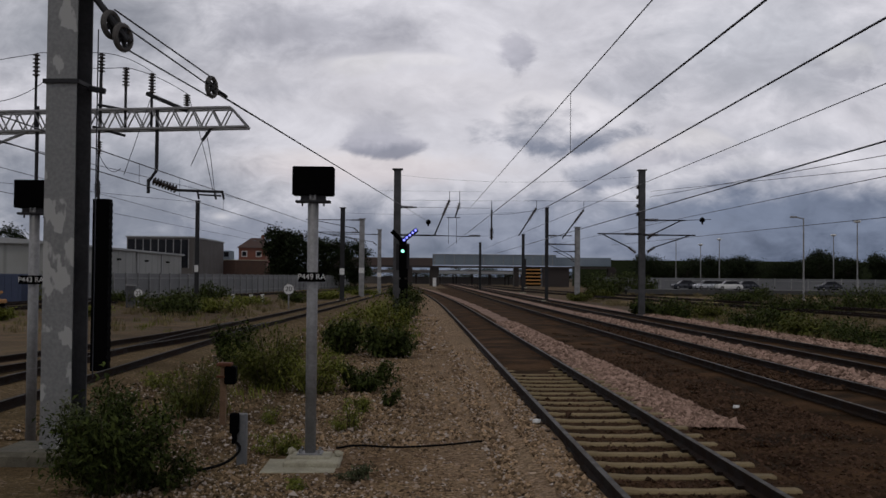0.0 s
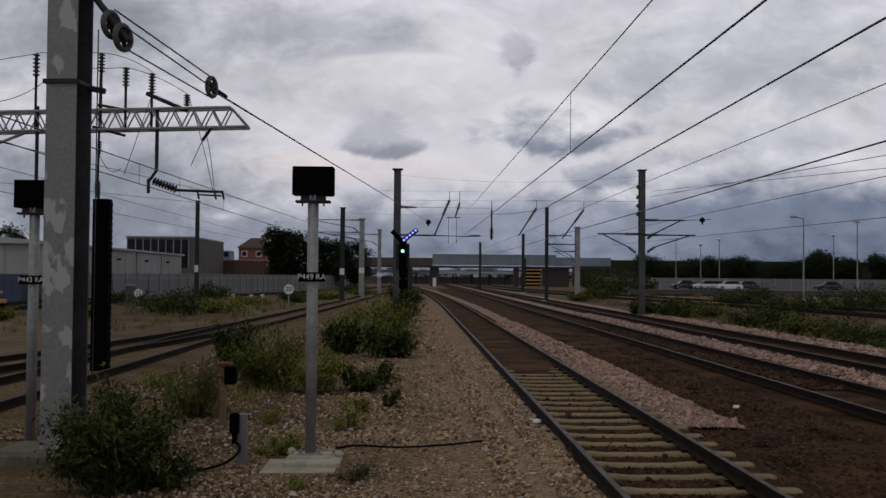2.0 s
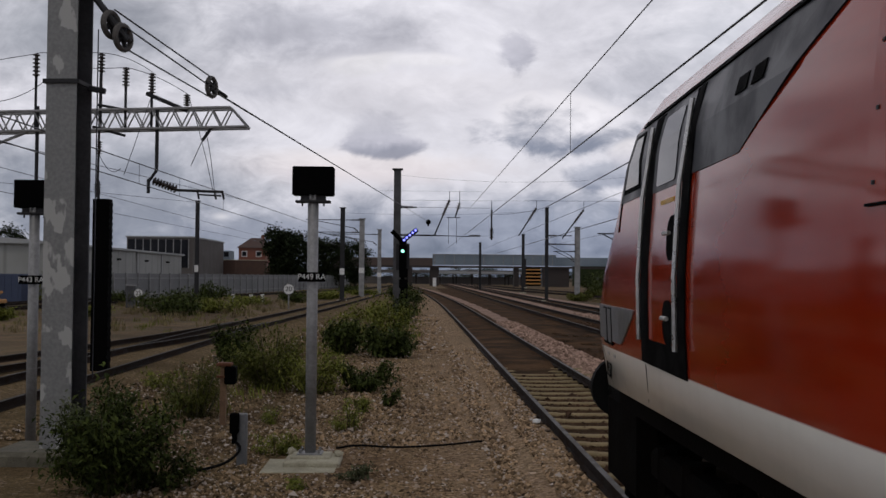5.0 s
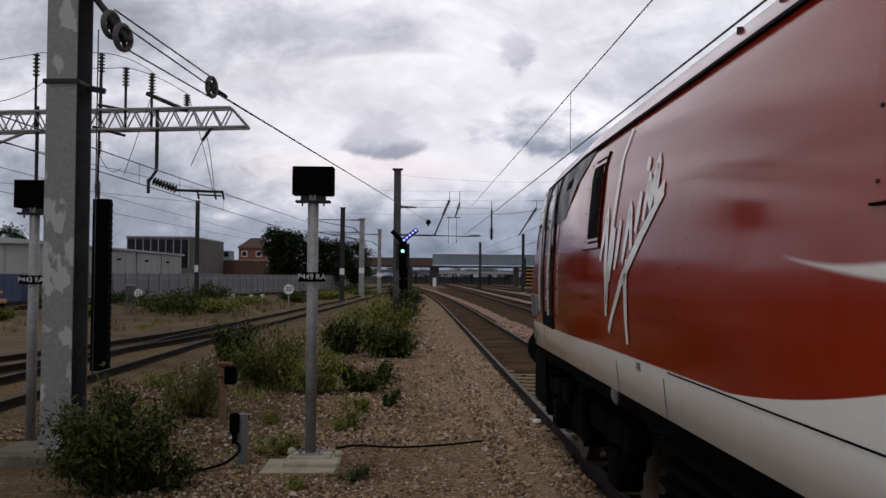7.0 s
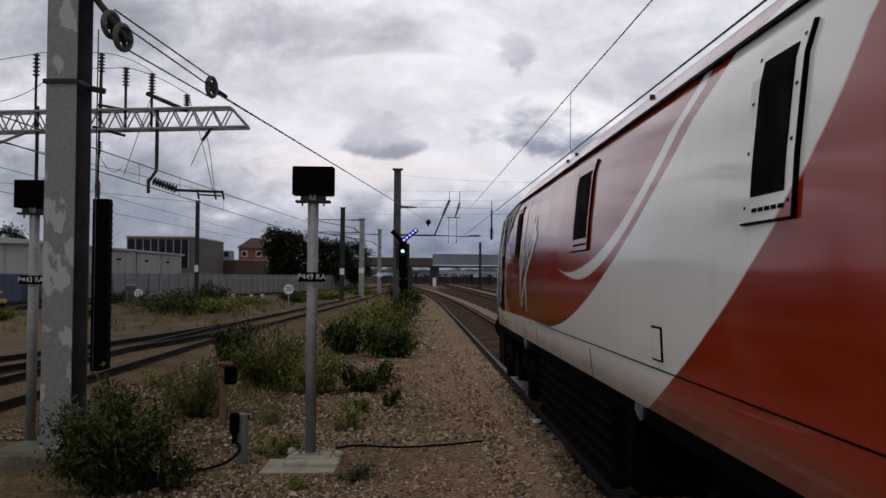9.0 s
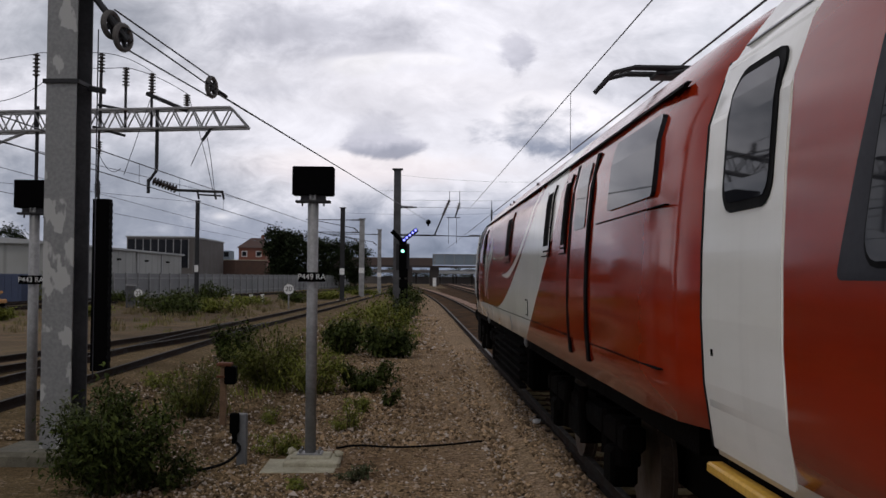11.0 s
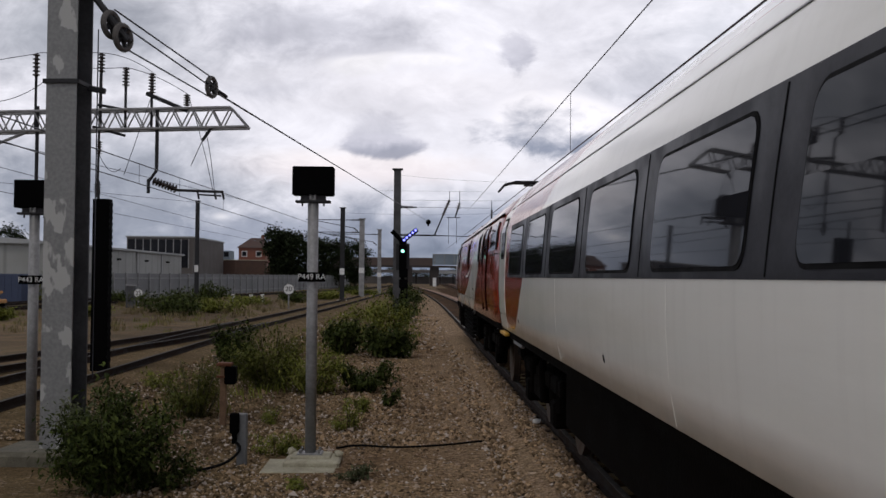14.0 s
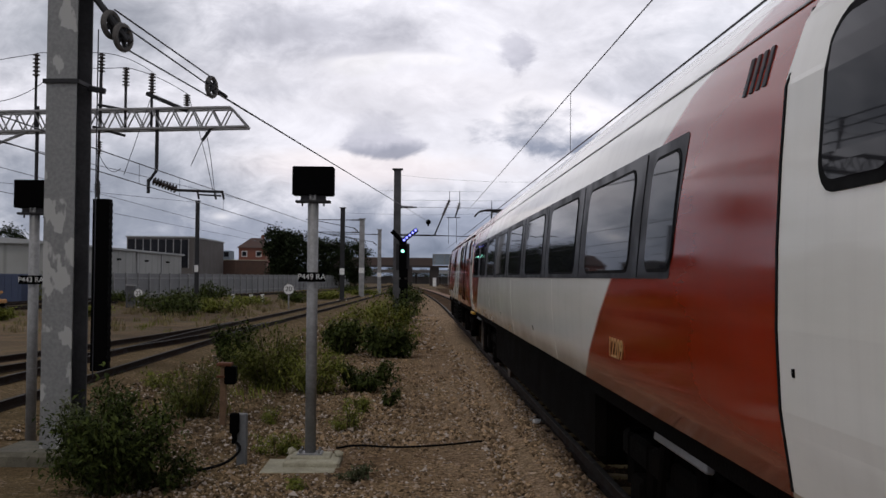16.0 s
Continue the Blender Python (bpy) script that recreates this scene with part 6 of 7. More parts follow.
def car(x, y, paint, label, turn=0.0):
    """A hatchback: lofted body, glasshouse, wheels."""
    t = thing("car", (x, y, 0.3), label, "car", "parked cars", turn=turn)
    prof = [(-2.05, 0.35, 0.62), (-2.0, 0.28, 0.86), (-1.2, 0.24, 0.93), (0.9, 0.24, 0.95), (1.85, 0.26, 0.9), (2.0, 0.32, 0.7)]
    rings = [[(px, -0.84, z0), (px, -0.86, (z0 + z1) / 2), (px, -0.78, z1), (px, 0.78, z1), (px, 0.86, (z0 + z1) / 2), (px, 0.84, z0)] for px, z0, z1 in prof]
    part("body", loft(bmnew(), rings, close=True, caps=True), paint, t, smooth=False)
    cab = [(-1.15, 0.92, 0.93), (-0.55, 0.92, 1.40), (0.2, 0.92, 1.47), (1.0, 0.92, 1.42), (1.75, 0.9, 0.95)]
    rings = [[(px, -0.74, z0), (px, -0.62, z1), (px, 0.62, z1), (px, 0.74, z0)] for px, z0, z1 in cab]
    gl = part("glasshouse", loft(bmnew(), rings, close=True, caps=True), GLASS, t)
    part("roof", box(bmnew(), (0.25, 0, 1.46), (1.5, 1.22, 0.05), bevel=0.02), paint, gl)
    for px in (-1.3, 1.25):
        for s in (-0.78, 0.78):
            w = part("wheel", disc(bmnew(), (px, s, 0.31), (0, 1, 0), 0.31, 0.2, 18), RUBBER, t)
            part("rim", disc(bmnew(), (px, s * 1.08, 0.31), (0, 1, 0), 0.19, 0.1, 12), GALV, w)


SILVER = mottled("silver_paint", (0.45, 0.46, 0.48), (0.52, 0.53, 0.55), 2, 0.3, 0.5, 0)
DARKCAR = mottled("dark_car_paint", (0.02, 0.022, 0.03), (0.03, 0.032, 0.04), 2, 0.3, 0.2, 0)
car(49.7, 160.5, WHITE_PAINT, "white hatchback parked behind the fence")
car(46.8, 163, SILVER, "silver car parked behind the fence", 12)
car(49.2, 167, SILVER, "silver car parked in the second row", -8)
car(54.5, 167, DARKCAR, "dark car parked in the second row", 5)
car(44.0, 166, DARKCAR, "dark car parked beside the fence", 5)
car(68.0, 166, DARKCAR, "dark car parked far along the fence", 4)


# ---------------------------------------------------------------- plants
def leaf_mat(name, a, b):
    m = Mat(name, 0.75, 0, 0.07)
    k = m.random(True)
    c = m.mix(k, a, b)
    c = m.mix(m.math("MULTIPLY", m.noise(2.0, 3), 0.4), c, tuple(v * 0.5 for v in a))
    m.color(c)
    return m.m


LEAF_DARK = leaf_mat("dark_leaves", (0.013, 0.020, 0.005), (0.085, 0.108, 0.026))
LEAF_OLIVE = leaf_mat("olive_weed", (0.095, 0.112, 0.016), (0.215, 0.220, 0.050))
FEATHERY = leaf_mat("feathery_weed", (0.045, 0.055, 0.010), (0.135, 0.140, 0.034))
LEAF_GREY = leaf_mat("grey_green_leaves", (0.04, 0.05, 0.022), (0.12, 0.13, 0.07))
LEAF_TREE = leaf_mat("tree_leaves", (0.012, 0.018, 0.008), (0.03, 0.04, 0.016))
DEAD_WEED = leaf_mat("dead_weed", (0.030, 0.014, 0.007), (0.075, 0.038, 0.018))
DRY_GRASS = leaf_mat("dry_grass", (0.13, 0.105, 0.05), (0.24, 0.195, 0.10))
DRY_TURF = mottled("dry_turf", (0.20, 0.150, 0.062), (0.34, 0.262, 0.120), 0.6, 0.95, 0, 0.6, 9, 0.05)
STEM = mottled("plant_stem", (0.05, 0.045, 0.02), (0.08, 0.07, 0.035), 5, 0.8, 0, 0)
BARK = mottled("bark", (0.03, 0.024, 0.018), (0.05, 0.04, 0.03), 4, 0.9, 0, 0.2)


def leaves(rng, centres, size, aspect, droop=0.3):
    """Bent leaf blades (two quads each) at the given centres."""
    n = len(centres)
    th, ph = rng.uniform(0, 2 * np.pi, n), rng.normal(-droop, 0.5, n)
    d = np.stack([np.cos(th) * np.cos(ph), np.sin(th) * np.cos(ph), np.sin(ph)], 1)
    side = np.stack([-np.sin(th), np.cos(th), rng.normal(0, 0.4, n)], 1)
    side /= np.linalg.norm(side, axis=1)[:, None]
    s = (size * rng.uniform(0.55, 1.4, n))[:, None]
    w = s * aspect
    tip = d * s
    tip[:, 2] -= (0.25 * s)[:, 0]
    v = np.stack([centres - side * w * 0.3, centres + side * w * 0.3, centres + d * s * 0.55 + side * w, centres + d * s * 0.55 - side * w, centres + tip + side * w * 0.15, centres + tip - side * w * 0.15], 1).reshape(-1, 3)
    k = np.arange(n)[:, None] * 6
    f = np.concatenate([k + [0, 1, 2, 3], k + [3, 2, 4, 5]], 0)
    return v, f


def bush(x, y, r, h, n, mat, label, seed, size=0.07, aspect=0.28, name="bush", z=None, clumps=9, category="bush", droop=0.2):
    """Stems that fan out from the foot, each with a cloud of leaves; uneven outline with gaps."""
    rng = np.random.default_rng(seed)
    g = (height(x, y) if abs(x) < 50 and y < 120 else -0.4) if z is None else z
    t = thing(name, (x, y, g), label, category, "lineside weeds")
    bm = bmnew()
    pts = []
    for i in range(clumps):
        a, q = rng.uniform(0, 2 * np.pi), np.sqrt(rng.uniform(0.02, 1)) * r
        top = Vector((math.cos(a) * q, math.sin(a) * q, h * rng.uniform(0.3, 1.08) * (1 - 0.3 * (q / r) ** 2)))
        base = Vector((math.cos(a) * q * 0.3, math.sin(a) * q * 0.3, 0))
        mid = base.lerp(top, 0.5) + Vector((0, 0, 0.08 * h))
        rod(bm, base, mid, 0.012 * h + 0.004, 0.008 * h + 0.003, 5)
        rod(bm, mid, top, 0.008 * h + 0.003, 0.003, 5)
        m = n // clumps
        f = rng.beta(2.2, 1.4, m)
        line = np.array([base.lerp(mid, min(k * 2, 1)) if k < 0.5 else mid.lerp(top, k * 2 - 1) for k in f])
        pts.append(line + rng.normal(0, 1, (m, 3)) * np.array([r * 0.17, r * 0.17, h * 0.09]) * rng.uniform(0.5, 1.1))
    part("stalk", bm, STEM, t)
    c = np.concatenate(pts)
    c[:, 2] = np.clip(c[:, 2], 0.02, None)
    v, f = leaves(rng, c, size, aspect, droop)
    from_lists("foliage", v.tolist(), f.tolist(), mat, t)
    return t


def grass_patch(name, boxes, mat, label, seed, h, w):
    """Thin blades over several areas (x0, x1, y0, y1, count), one object."""
    rng = np.random.default_rng(seed)
    vs, fs, k = [], [], 0
    for x0, x1, y0, y1, n in boxes:
        cx, cy = rng.uniform(x0, x1, max(n // 14, 1)), rng.uniform(y0, y1, max(n // 14, 1))
        idx = rng.integers(0, len(cx), n)
        px, py = cx[idx] + rng.normal(0, 0.12 + 0.012 * h * 10, n), cy[idx] + rng.normal(0, 0.12 + 0.012 * h * 10, n)
        a, hh = rng.uniform(0, 2 * np.pi, n), h * rng.uniform(0.4, 1.3, n)
        for i in range(n):
            z = (height(px[i], py[i]) if abs(px[i]) < 50 and py[i] < 120 else -0.4) - 0.01
            dx, dy = math.cos(a[i]), math.sin(a[i])
            lean = hh[i] * 0.4
            vs += [(px[i] - dy * w, py[i] + dx * w, z), (px[i] + dy * w, py[i] - dx * w, z), (px[i] + dx * lean * 0.4 + dy * w * 0.7, py[i] + dy * lean * 0.4 - dx * w * 0.7, z + hh[i] * 0.6), (px[i] + dx * lean, py[i] + dy * lean, z + hh[i])]
            fs += [(k, k + 1, k + 2), (k, k + 2, k + 3)]
            k += 4
    ob = from_lists(name, vs, fs, mat)
    return tagged(ob, label, "grass", kind="stuff")


# plants along the walkway
# dark weed tufts on the stained stones between the tracks
for i in range(34):
    rr = random.Random(900 + i)
    yy = 12 + 30 * (i / 34) ** 1.3
    bush(rr.uniform(4.6, 6.5), yy + rr.uniform(-1, 1), rr.uniform(0.15, 0.32), rr.uniform(0.06, 0.13), 110, DEAD_WEED, "dead brown weed tuft on the stained stones", 900 + i, 0.06, 0.2, "weeds", -0.24, 8)
bush(-3.10, 10.6, 0.64, 1.18, 11000, LEAF_DARK, "dark leafy bush growing at the foot of the mast", 1, 0.058, 0.24, clumps=34)
bush(-3.75, 11.9, 0.42, 1.0, 1500, LEAF_GREY, "grey-green weeds around the mast foot", 2, 0.07, 0.18, "weeds", clumps=12)
bush(-2.75, 10.9, 0.42, 0.55, 2200, LEAF_DARK, "dark leafy weeds beside the mast bush", 22, 0.055, 0.22, "weeds", clumps=14)
bush(-3.45, 16.2, 0.58, 1.05, 5200, FEATHERY, "dark olive feathery weeds before the wooden post", 3, 0.06, 0.12, "weeds", clumps=26)
bush(-4.15, 23.6, 0.50, 1.30, 3600, LEAF_DARK, "dark leafy bush near the siding", 4, 0.085, 0.3, clumps=24)
bush(-2.85, 20.3, 0.82, 1.30, 6500, FEATHERY, "tall olive weeds behind the signal post", 5, 0.08, 0.15, "weeds", clumps=22)
bush(-2.0, 19.6, 0.7, 0.95, 2800, LEAF_OLIVE, "olive weeds behind the signal post", 6, 0.08, 0.15, "weeds", clumps=16)
bush(-1.0, 20.1, 0.60, 0.80, 2200, LEAF_DARK, "green leafy weed clump on the stones", 7, 0.08, 0.25, clumps=10)
bush(-1.95, 29.2, 0.75, 1.15, 3000, LEAF_DARK, "dark green bush on the walkway", 8, 0.11, 0.28, clumps=16)
bush(-0.80, 28.2, 0.78, 1.15, 3400, LEAF_DARK, "dark green bush on the walkway", 9, 0.11, 0.28, clumps=16)
bush(-2.3, 33.0, 0.9, 1.1, 1200, LEAF_OLIVE, "olive weeds behind the bushes", 10, 0.11, 0.2, "weeds", clumps=12)
bush(-0.9, 40.0, 1.1, 1.5, 1600, LEAF_OLIVE, "olive weeds below the signal", 11, 0.13, 0.22, "weeds", clumps=12)
bush(-0.6, 50.0, 1.0, 1.7, 1400, LEAF_DARK, "green bush below the signal", 12, 0.15, 0.25, clumps=12)
bush(-2.2, 52.0, 1.5, 1.2, 1400, LEAF_OLIVE, "olive weeds between the tracks", 13, 0.15, 0.25, "weeds", clumps=12)
bush(-0.85, 16.9, 0.30, 0.36, 420, LEAF_OLIVE, "small olive weed on the stones", 14, 0.06, 0.2, "weeds", clumps=7)
bush(-0.45, 17.6, 0.22, 0.42, 420, LEAF_DARK, "small green weed on the stones", 15, 0.06, 0.22, "weeds", clumps=6)
bush(-1.75, 12.9, 0.36, 0.38, 1500, LEAF_OLIVE, "mossy olive weeds beside the concrete base", 16, 0.05, 0.14, "weeds", clumps=12)
bush(-2.2, 15.6, 0.3, 0.30, 500, LEAF_OLIVE, "low olive weeds beside the post", 17, 0.05, 0.15, "weeds", clumps=8)
bush(-0.95, 14.9, 0.35, 0.45, 900, LEAF_OLIVE, "low olive weeds behind the signal base", 18, 0.05, 0.15, "weeds", clumps=9)
bush(-0.65, 11.2, 0.25, 0.22, 400, LEAF_GREY, "low grey-green weeds on the stones", 19, 0.05, 0.2, "weeds", clumps=7)
bush(-1.3, 10.9, 0.22, 0.18, 300, LEAF_OLIVE, "low weeds before the concrete base", 20, 0.05, 0.2, "weeds", clumps=6)
bush(-5.0, 20.5, 0.5, 0.45, 500, LEAF_OLIVE, "low weeds beside the siding", 21, 0.07, 0.2, "weeds", clumps=8)
k = 40
for x, y, r, h, m in ((-13.5, 58, 2.0, 1.8, LEAF_DARK), (-15.5, 62, 2.2, 2.2, LEAF_DARK), (-12.0, 62, 1.8, 1.5, LEAF_OLIVE), (-17.6, 55, 1.6, 1.4, LEAF_OLIVE), (-20.5, 50, 1.2, 1.4, LEAF_OLIVE), (-23.0, 52, 1.8, 1.6, LEAF_DARK),
                      (-25, 47, 1.6, 1.4, LEAF_OLIVE), (-17, 75, 2.2, 2.0, LEAF_DARK), (-13, 80, 2.0, 1.3, LEAF_OLIVE), (-10.5, 88, 2.0, 1.6, LEAF_DARK), (-9, 100, 2.4, 1.7, LEAF_OLIVE), (-22, 78, 2.2, 1.8, LEAF_DARK),
                      (-30, 84, 2.6, 3.6, LEAF_DARK), (-28.5, 80, 2.0, 2.4, LEAF_OLIVE), (-6.0, 120, 2.0, 1.6, LEAF_OLIVE), (-8.5, 140, 2.4, 2.0, LEAF_DARK), (-1.5, 110, 2.2, 2.6, LEAF_DARK), (-0.5, 90, 1.6, 2.0, LEAF_DARK), (-19, 95, 2.4, 2.6, LEAF_DARK)):
    bush(x, y, r * 0.9, h * 0.68, 1500, m, "dark green bush in the siding land" if m is LEAF_DARK else "olive weeds in the siding land", k, 0.07 + 0.0012 * y, 0.35, clumps=26)
    k += 1
for x, y, r, h, m in ((15.8, 33, 1.3, 0.9, LEAF_DARK), (17.4, 32, 1.5, 1.1, LEAF_DARK), (16.6, 37, 1.6, 1.1, LEAF_DARK), (15.9, 41, 1.5, 1.2, FEATHERY), (17.5, 43, 1.7, 1.2, LEAF_DARK), (16.0, 47, 1.6, 1.4, LEAF_DARK), (18.0, 50, 1.8, 1.4, FEATHERY), (14.6, 58, 1.2, 1.6, LEAF_DARK), (13.6, 60.5, 0.9, 1.4, LEAF_DARK),
                      (15.4, 63, 1.3, 1.3, LEAF_DARK), (18.5, 66, 1.8, 1.5, FEATHERY), (25.5, 72, 1.8, 2.2, LEAF_DARK), (29, 75, 2.0, 2.2, LEAF_DARK), (34, 80, 2.6, 2.6, LEAF_DARK), (36.5, 82, 2.4, 3.2, LEAF_DARK), (41, 84, 2.8, 2.2, LEAF_DARK), (44, 92, 3.2, 3.6, LEAF_DARK), (49, 95, 3.0, 4.0, LEAF_DARK), (53, 100, 3.4, 3.4, LEAF_DARK),
                      (33, 105, 2.4, 2.2, LEAF_DARK), (40, 118, 2.6, 2.4, LEAF_DARK), (24, 130, 2.2, 2.4, LEAF_DARK), (27, 150, 3.0, 4.4, LEAF_DARK), (32, 160, 3.4, 5.2, LEAF_DARK), (37, 165, 3.0, 3.6, LEAF_DARK), (22, 120, 1.6, 1.6, FEATHERY), (17.8, 110, 1.5, 1.2, FEATHERY)):
    bush(x, y, r, h * 0.85, 1700, m, "dark bramble bush beside the yard tracks" if m is LEAF_DARK else "olive weeds beside the yard tracks", k, 0.07 + 0.0012 * y, 0.36, clumps=26)
    k += 1


def tree(x, y, h, r, seed, label):
    """A tapered trunk with limbs and a crown of leaf clumps with gaps."""
    rng = np.random.default_rng(seed)
    t = thing("tree", (x, y, -0.4), label, "tree", "distant trees")
    bm = bmnew()
    rod(bm, (0, 0, 0), (0, 0, h * 0.55), 0.035 * h, 0.02 * h, 8)
    pts = []
    for i in range(26):
        a, e = rng.uniform(0, 2 * np.pi), rng.uniform(0.0, 1.0)
        q = r * rng.uniform(0.2, 1.0) * math.sin(math.pi * (0.15 + 0.75 * (1 - e)))
        tip = Vector((math.cos(a) * q, math.sin(a) * q, h * (0.22 + 0.74 * e)))
        rod(bm, (0, 0, min(h * 0.5, tip.z * 0.7)), tip, 0.008 * h, 0.003 * h, 5)
        pts.append(np.array(tip) + rng.normal(0, 1, (170, 3)) * np.array([r * 0.2, r * 0.2, h * 0.06]))
    part("trunk", bm, BARK, t)
    v, f = leaves(rng, np.concatenate(pts), 0.035 * h, 0.45, 0.1)
    from_lists("crown", v.tolist(), f.tolist(), LEAF_TREE, t)


for i, (x, y, h, r) in enumerate(((-26.2, 188, 11.2, 2.2), (-24.8, 192, 10.6, 2.6), (-23, 190, 10.5, 3.4), (-20, 190, 10.2, 3.4), (-17.2, 192, 9.6, 3.2), (-14.2, 190, 9.0, 3.2), (-11.5, 192, 8.6, 3.0), (-57.5, 135, 8.2, 3.4), (-55, 138, 8.6, 2.6), (-60, 140, 7.8, 3.4))):
    tree(x, y, h, r, 300 + i, "dark leafy tree behind the railway fence")
for i in range(40):
    rr = random.Random(500 + i)
    x = 54 + i * 2.5
    tree(x, 235 + rr.uniform(-8, 8), (6.6 if i < 17 else 8.0) + rr.uniform(-0.8, 1.4) + (1.6 if i > 28 else 0), 4.0, 330 + i, "dark far tree behind the car park")
tagged(part("far_embankment", box(bmnew(), (170, 320, 3.6), (240, 10, 8.2)), LEAF_TREE), "dark far wooded bank on the skyline", "embankment", kind="structure")
tagged(part("far_bank", box(bmnew(), (-60, 340, 2.2), (90, 10, 5.0)), LEAF_TREE), "dark far bank behind the station", "embankment", kind="structure")
for i in range(16):
    rr = random.Random(700 + i)
    tree(-18 + i * 5.2, 345 + rr.uniform(-6, 6), 5.0 + rr.uniform(-0.7, 1.0), 4.2, 730 + i, "low dark far tree beyond the bridge")
pl = thing("far_platform", (19, 300, -0.4), "far pale platform roof under the bridge", "platform")
part("canopy", box(bmnew(), (0, 0, 3.7), (26, 4, 0.7), bevel=0.05), SHED_ROOF, pl)
for i in range(6):
    part("column", box(bmnew(), (-12 + 4.8 * i, 0, 1.7), (0.35, 0.35, 3.4)), PIER, pl)

for a, b, c, d in ((19.5, 62, 74, 92), (22, 75, 100, 128), (26, 90, 140, 156)):
    rings = [[(x0, y0, -0.66 + 0.10 * noise.noise(Vector((x0 * 0.5, y0 * 0.3, 2))) - (0.2 if y0 in (c, d) else 0)) for x0 in [a + (b - a) * i / 40 for i in range(41)]] for y0 in [c + (d - c) * j / 8 for j in range(9)]]
    tagged(part("grass_verge", loft(bmnew(), rings), DRY_TURF), "strip of pale dry grass between the yard tracks", "grass", kind="structure")
grass_patch("dry_grass", [(18, 60, 60, 110, 17000), (14, 30, 30, 60, 3000), (-26, -9, 40, 90, 3000), (20, 90, 110, 160, 5000)], DRY_GRASS, "tufts of dry yellow grass", 71, 0.34, 0.025)
grass_patch("green_grass", [(-26, -9, 40, 95, 2200), (13.5, 24, 28, 70, 5000), (-4.8, -2, 16, 45, 900), (-3, 0.2, 30, 70, 1800)], LEAF_OLIVE, "tufts of olive grass and weeds", 72, 0.2, 0.012)


# ---------------------------------------------------------------- loose stone
STONE = Mat("loose_stone", 0.95, 0, 0.05)
_c = STONE.mix(STONE.random(True), (0.049, 0.034, 0.018), (0.449, 0.312, 0.186))
_c = STONE.mix(STONE.math("MULTIPLY", STONE.noise(0.6, 5, 0.6, 0.42, 0.62), 0.5), _c, (0.091, 0.058, 0.040))
_x = STONE.N("ShaderNodeSeparateXYZ")
STONE.L(STONE.co, _x.inputs[0])
_c = STONE.mix(STONE.math("MULTIPLY", STONE.ramp(_x.outputs[0], -0.4, 1.2), 0.45), _c, STONE.mix(STONE.random(True), (0.171, 0.114, 0.066), (0.589, 0.414, 0.259)))
_c = STONE.mix(STONE.math("MULTIPLY", STONE.ramp(_x.outputs[0], -0.5, -2.6), 0.35), _c, (0.075, 0.059, 0.029))
_r = STONE.math("FRACT", STONE.math("MULTIPLY", STONE.random(True), 37.0))
_c = STONE.mix(STONE.ramp(_r, 0.78, 1.0), _c, (0.46, 0.40, 0.35))
_c = STONE.mix(STONE.ramp(_r, 0.22, 0.0, 0.0, 0.8), _c, (0.035, 0.028, 0.022))
STONE.color(_c)
STONE = STONE.m
PALE_STONE = Mat("pale_loose_stone", 0.95, 0, 0.05)
PALE_STONE.color(PALE_STONE.mix(PALE_STONE.random(True), (0.132, 0.086, 0.063), (0.481, 0.331, 0.260)))
PALE_STONE = PALE_STONE.m

BROWN_STONE = Mat("rusty_loose_stone", 0.95, 0, 0.1)
BROWN_STONE.color(BROWN_STONE.mix(BROWN_STONE.random(True), (0.024, 0.013, 0.007), (0.102, 0.060, 0.038)))
BROWN_STONE = BROWN_STONE.m


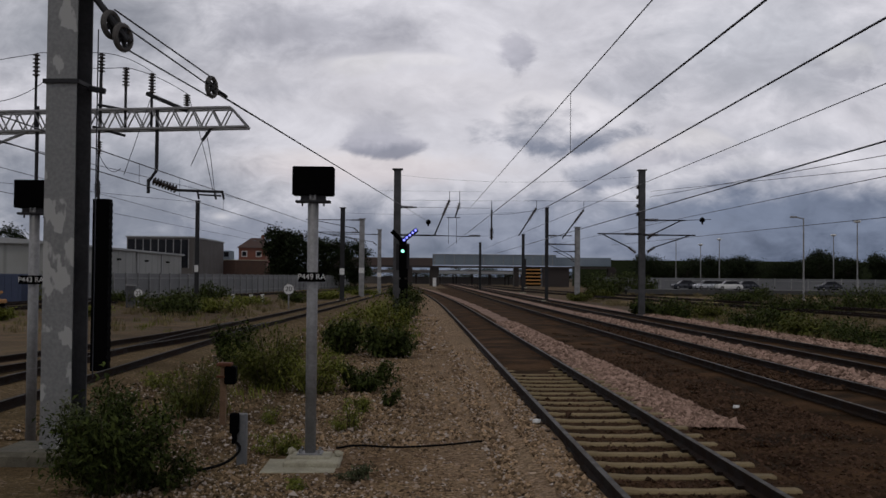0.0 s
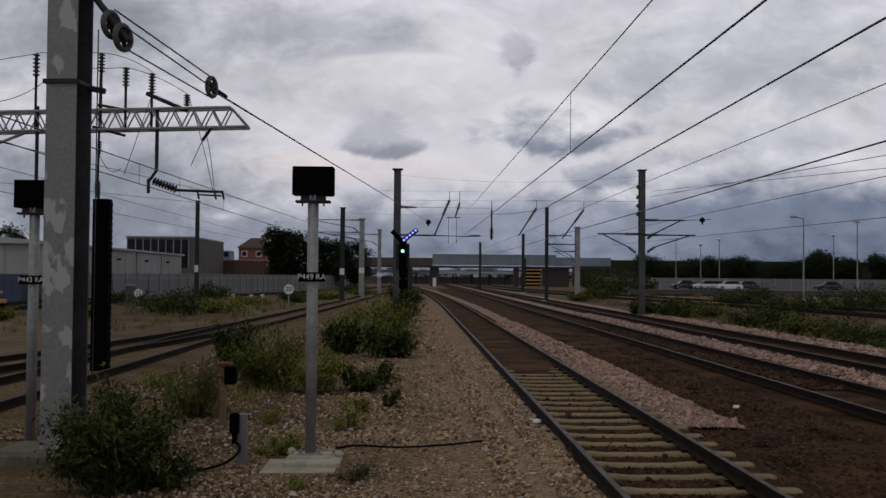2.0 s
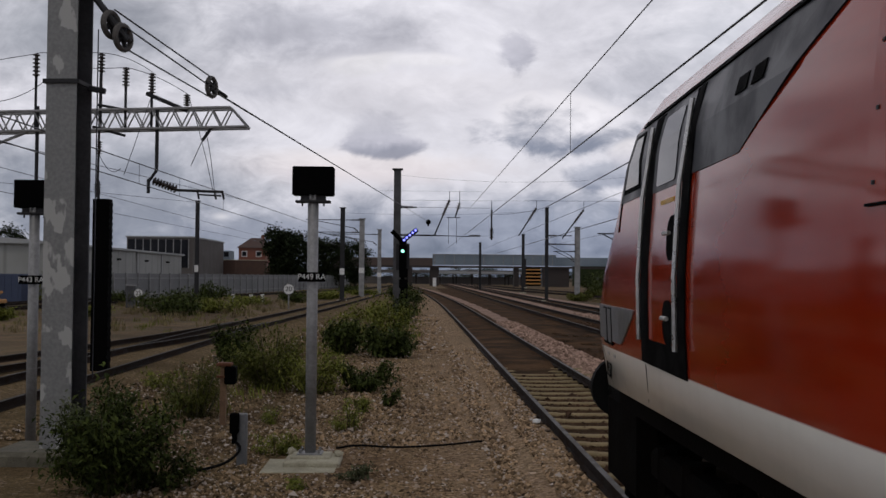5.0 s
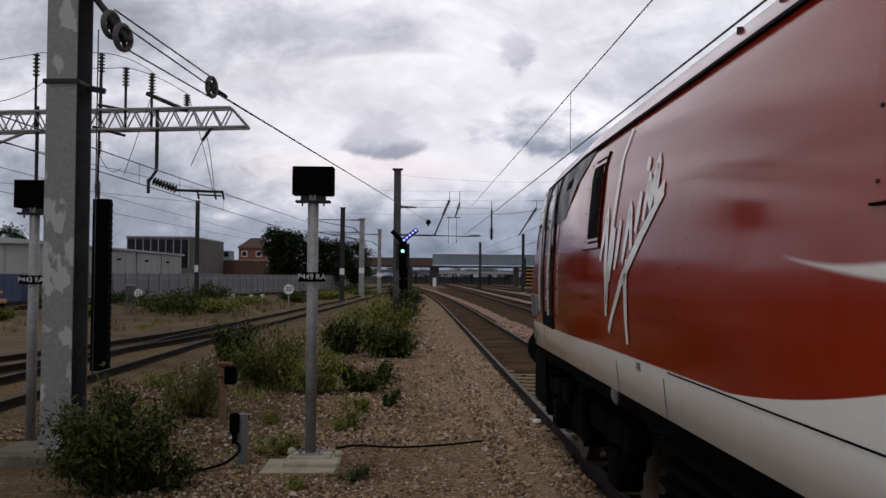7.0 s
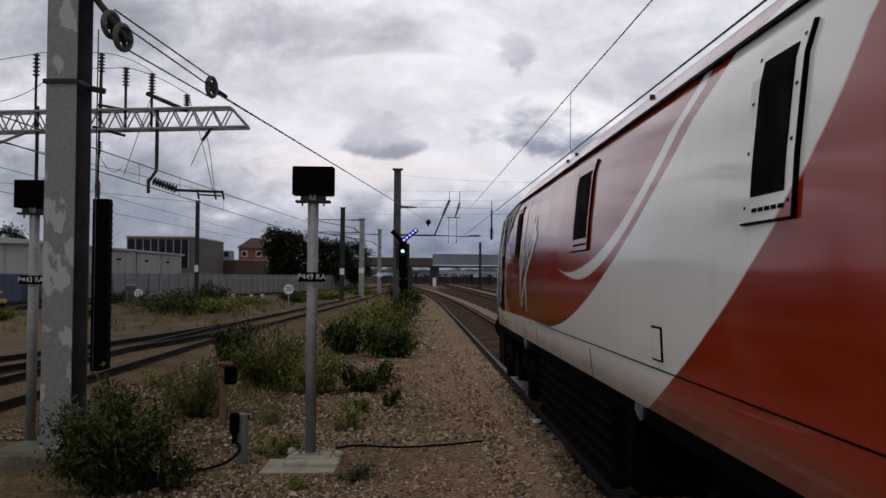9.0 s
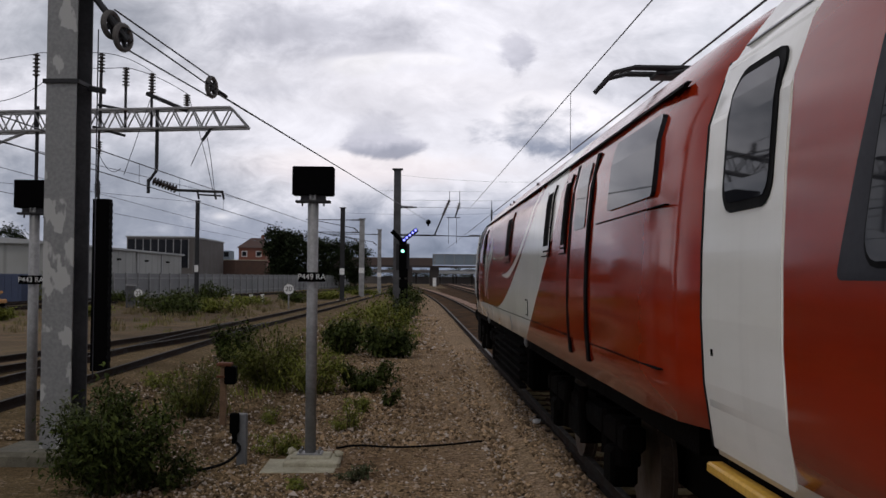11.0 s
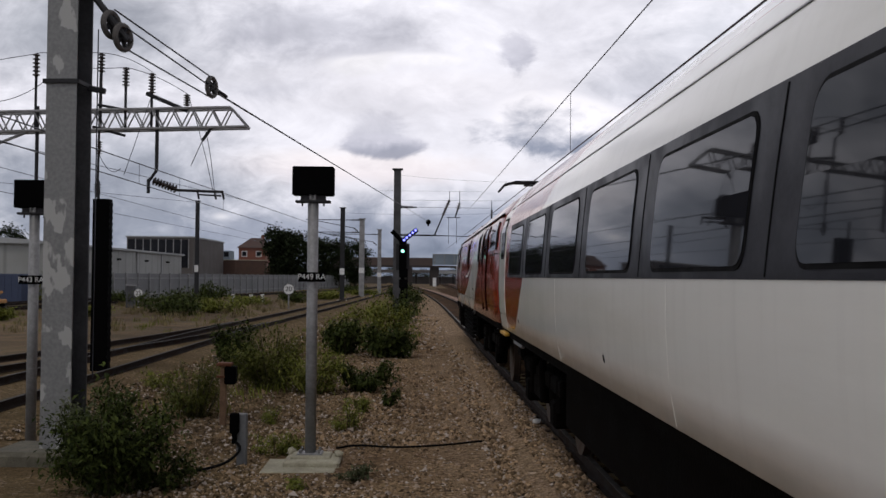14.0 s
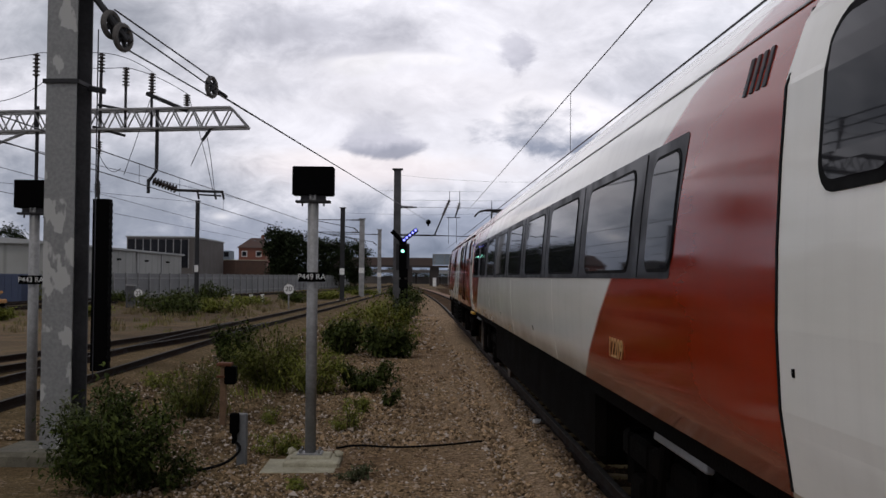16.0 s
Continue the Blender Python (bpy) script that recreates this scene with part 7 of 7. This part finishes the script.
def stones(name, areas, mat, label, seed, z_of):
    """Angular stones strewn over areas (x0, x1, y0, y1, count, size)."""
    rng = np.random.default_rng(seed)
    shape = np.array([(1, 0, 0), (-1, 0, 0), (0, 1, 0), (0, -1, 0), (0, 0, 0.8), (0, 0, -0.6)], float)
    tri = np.array([(0, 2, 4), (2, 1, 4), (1, 3, 4), (3, 0, 4), (2, 0, 5), (1, 2, 5), (3, 1, 5), (0, 3, 5)])
    V, F, k = [], [], 0
    for x0, x1, y0, y1, n, size in areas:
        x, y = rng.uniform(x0, x1, n), y0 + (y1 - y0) * rng.uniform(0, 1, n) ** 1.5
        keep = ~((x > -1.8) & (x < -0.78) & (y > 11.6) & (y < 12.75))
        x, y = x[keep], y[keep]
        n = len(x)
        s = size * rng.lognormal(0, 0.35, n)
        z = np.array([z_of(a, b) for a, b in zip(x, y)]) + s * 0.25
        v = shape[None] * s[:, None, None] * rng.uniform(0.6, 1.2, (n, 6, 1))
        a = rng.uniform(0, 2 * np.pi, n)
        ca, sa = np.cos(a)[:, None], np.sin(a)[:, None]
        b = rng.normal(0, 0.5, n)
        cb, sb = np.cos(b)[:, None], np.sin(b)[:, None]
        vx, vz = v[..., 0] * cb - v[..., 2] * sb, v[..., 0] * sb + v[..., 2] * cb
        v = np.stack([vx * ca - v[..., 1] * sa + x[:, None], vx * sa + v[..., 1] * ca + y[:, None], vz + z[:, None]], -1)
        V.append(v.reshape(-1, 3))
        F.append((tri[None] + (np.arange(n) * 6)[:, None, None]).reshape(-1, 3) + k)
        k += n * 6
    ob = from_lists(name, np.concatenate(V).tolist(), np.concatenate(F).tolist(), mat)
    tagged(ob, label, "stones", kind="stuff")


def path_z(x, y):
    return -0.25 + 0.02 * noise.noise(Vector((-0.4 + (x + 0.4) * 2 - 0, y * 1.5, 7))) * 0.6


stones("loose_stones", [(-3.4, 1.5, 8.8, 16, 27000, 0.019), (-5.9, 1.5, 14, 30, 22000, 0.025), (-4.5, 1.6, 30, 60, 5000, 0.045)], STONE, "loose grey and brown ballast stones on the walkway", 81, path_z)
stones("four_foot_stones", [(2.05, 3.35, 8.5, 23, 5000, 0.022), (3.5, 4.1, 8.5, 16, 1500, 0.024)], BROWN_STONE, "dark stones between the sleepers", 85, lambda x, y: -0.205)
stones("track_stones", [(0.9, 1.85, 8.5, 30, 13000, 0.022)], STONE, "brown ballast stones between the sleepers", 82, lambda x, y: -0.135 if x > 1.42 else -0.2)
stones("pale_stones", [(3.8, 4.9, 15, 24, 7000, 0.03), (3.8, 4.95, 22, 50, 6000, 0.04), (9.2, 10.3, 18, 60, 4500, 0.045), (13.0, 14.4, 24, 60, 3500, 0.05)], PALE_STONE, "pale fresh ballast stones on the shoulder", 83, lambda x, y: (-0.19 - 0.16 * max(abs(x - 4.4) - 0.35, 0)) if x < 6 else -0.12)
stones("brown_stones", [(3.7, 7.0, 9, 16, 6000, 0.026), (4.9, 7.0, 15, 32, 7000, 0.03), (7.2, 8.6, 20, 50, 2000, 0.04)], BROWN_STONE, "rust-brown stones between the tracks", 84, lambda x, y: -0.24 if x < 7.1 else -0.17)

# sleepers of the near track
_sl, _cl = sleeper_mesh(), fastening_mesh()
for i in range(33):
    y = 1.0 + 0.728 * i + 0.013 * math.sin(i * 2.7)
    ob = new("sleeper", _sl)
    ob.parent = near_track
    ob.matrix_basis = pose(NEAR(y), y, 0.0, 0, 0, math.sin(i * 5.1) * 0.5)
    c = new("rail_clip", _cl)
    c.parent = near_track
    c.matrix_basis = pose(NEAR(y), y, 0.0)


motions()
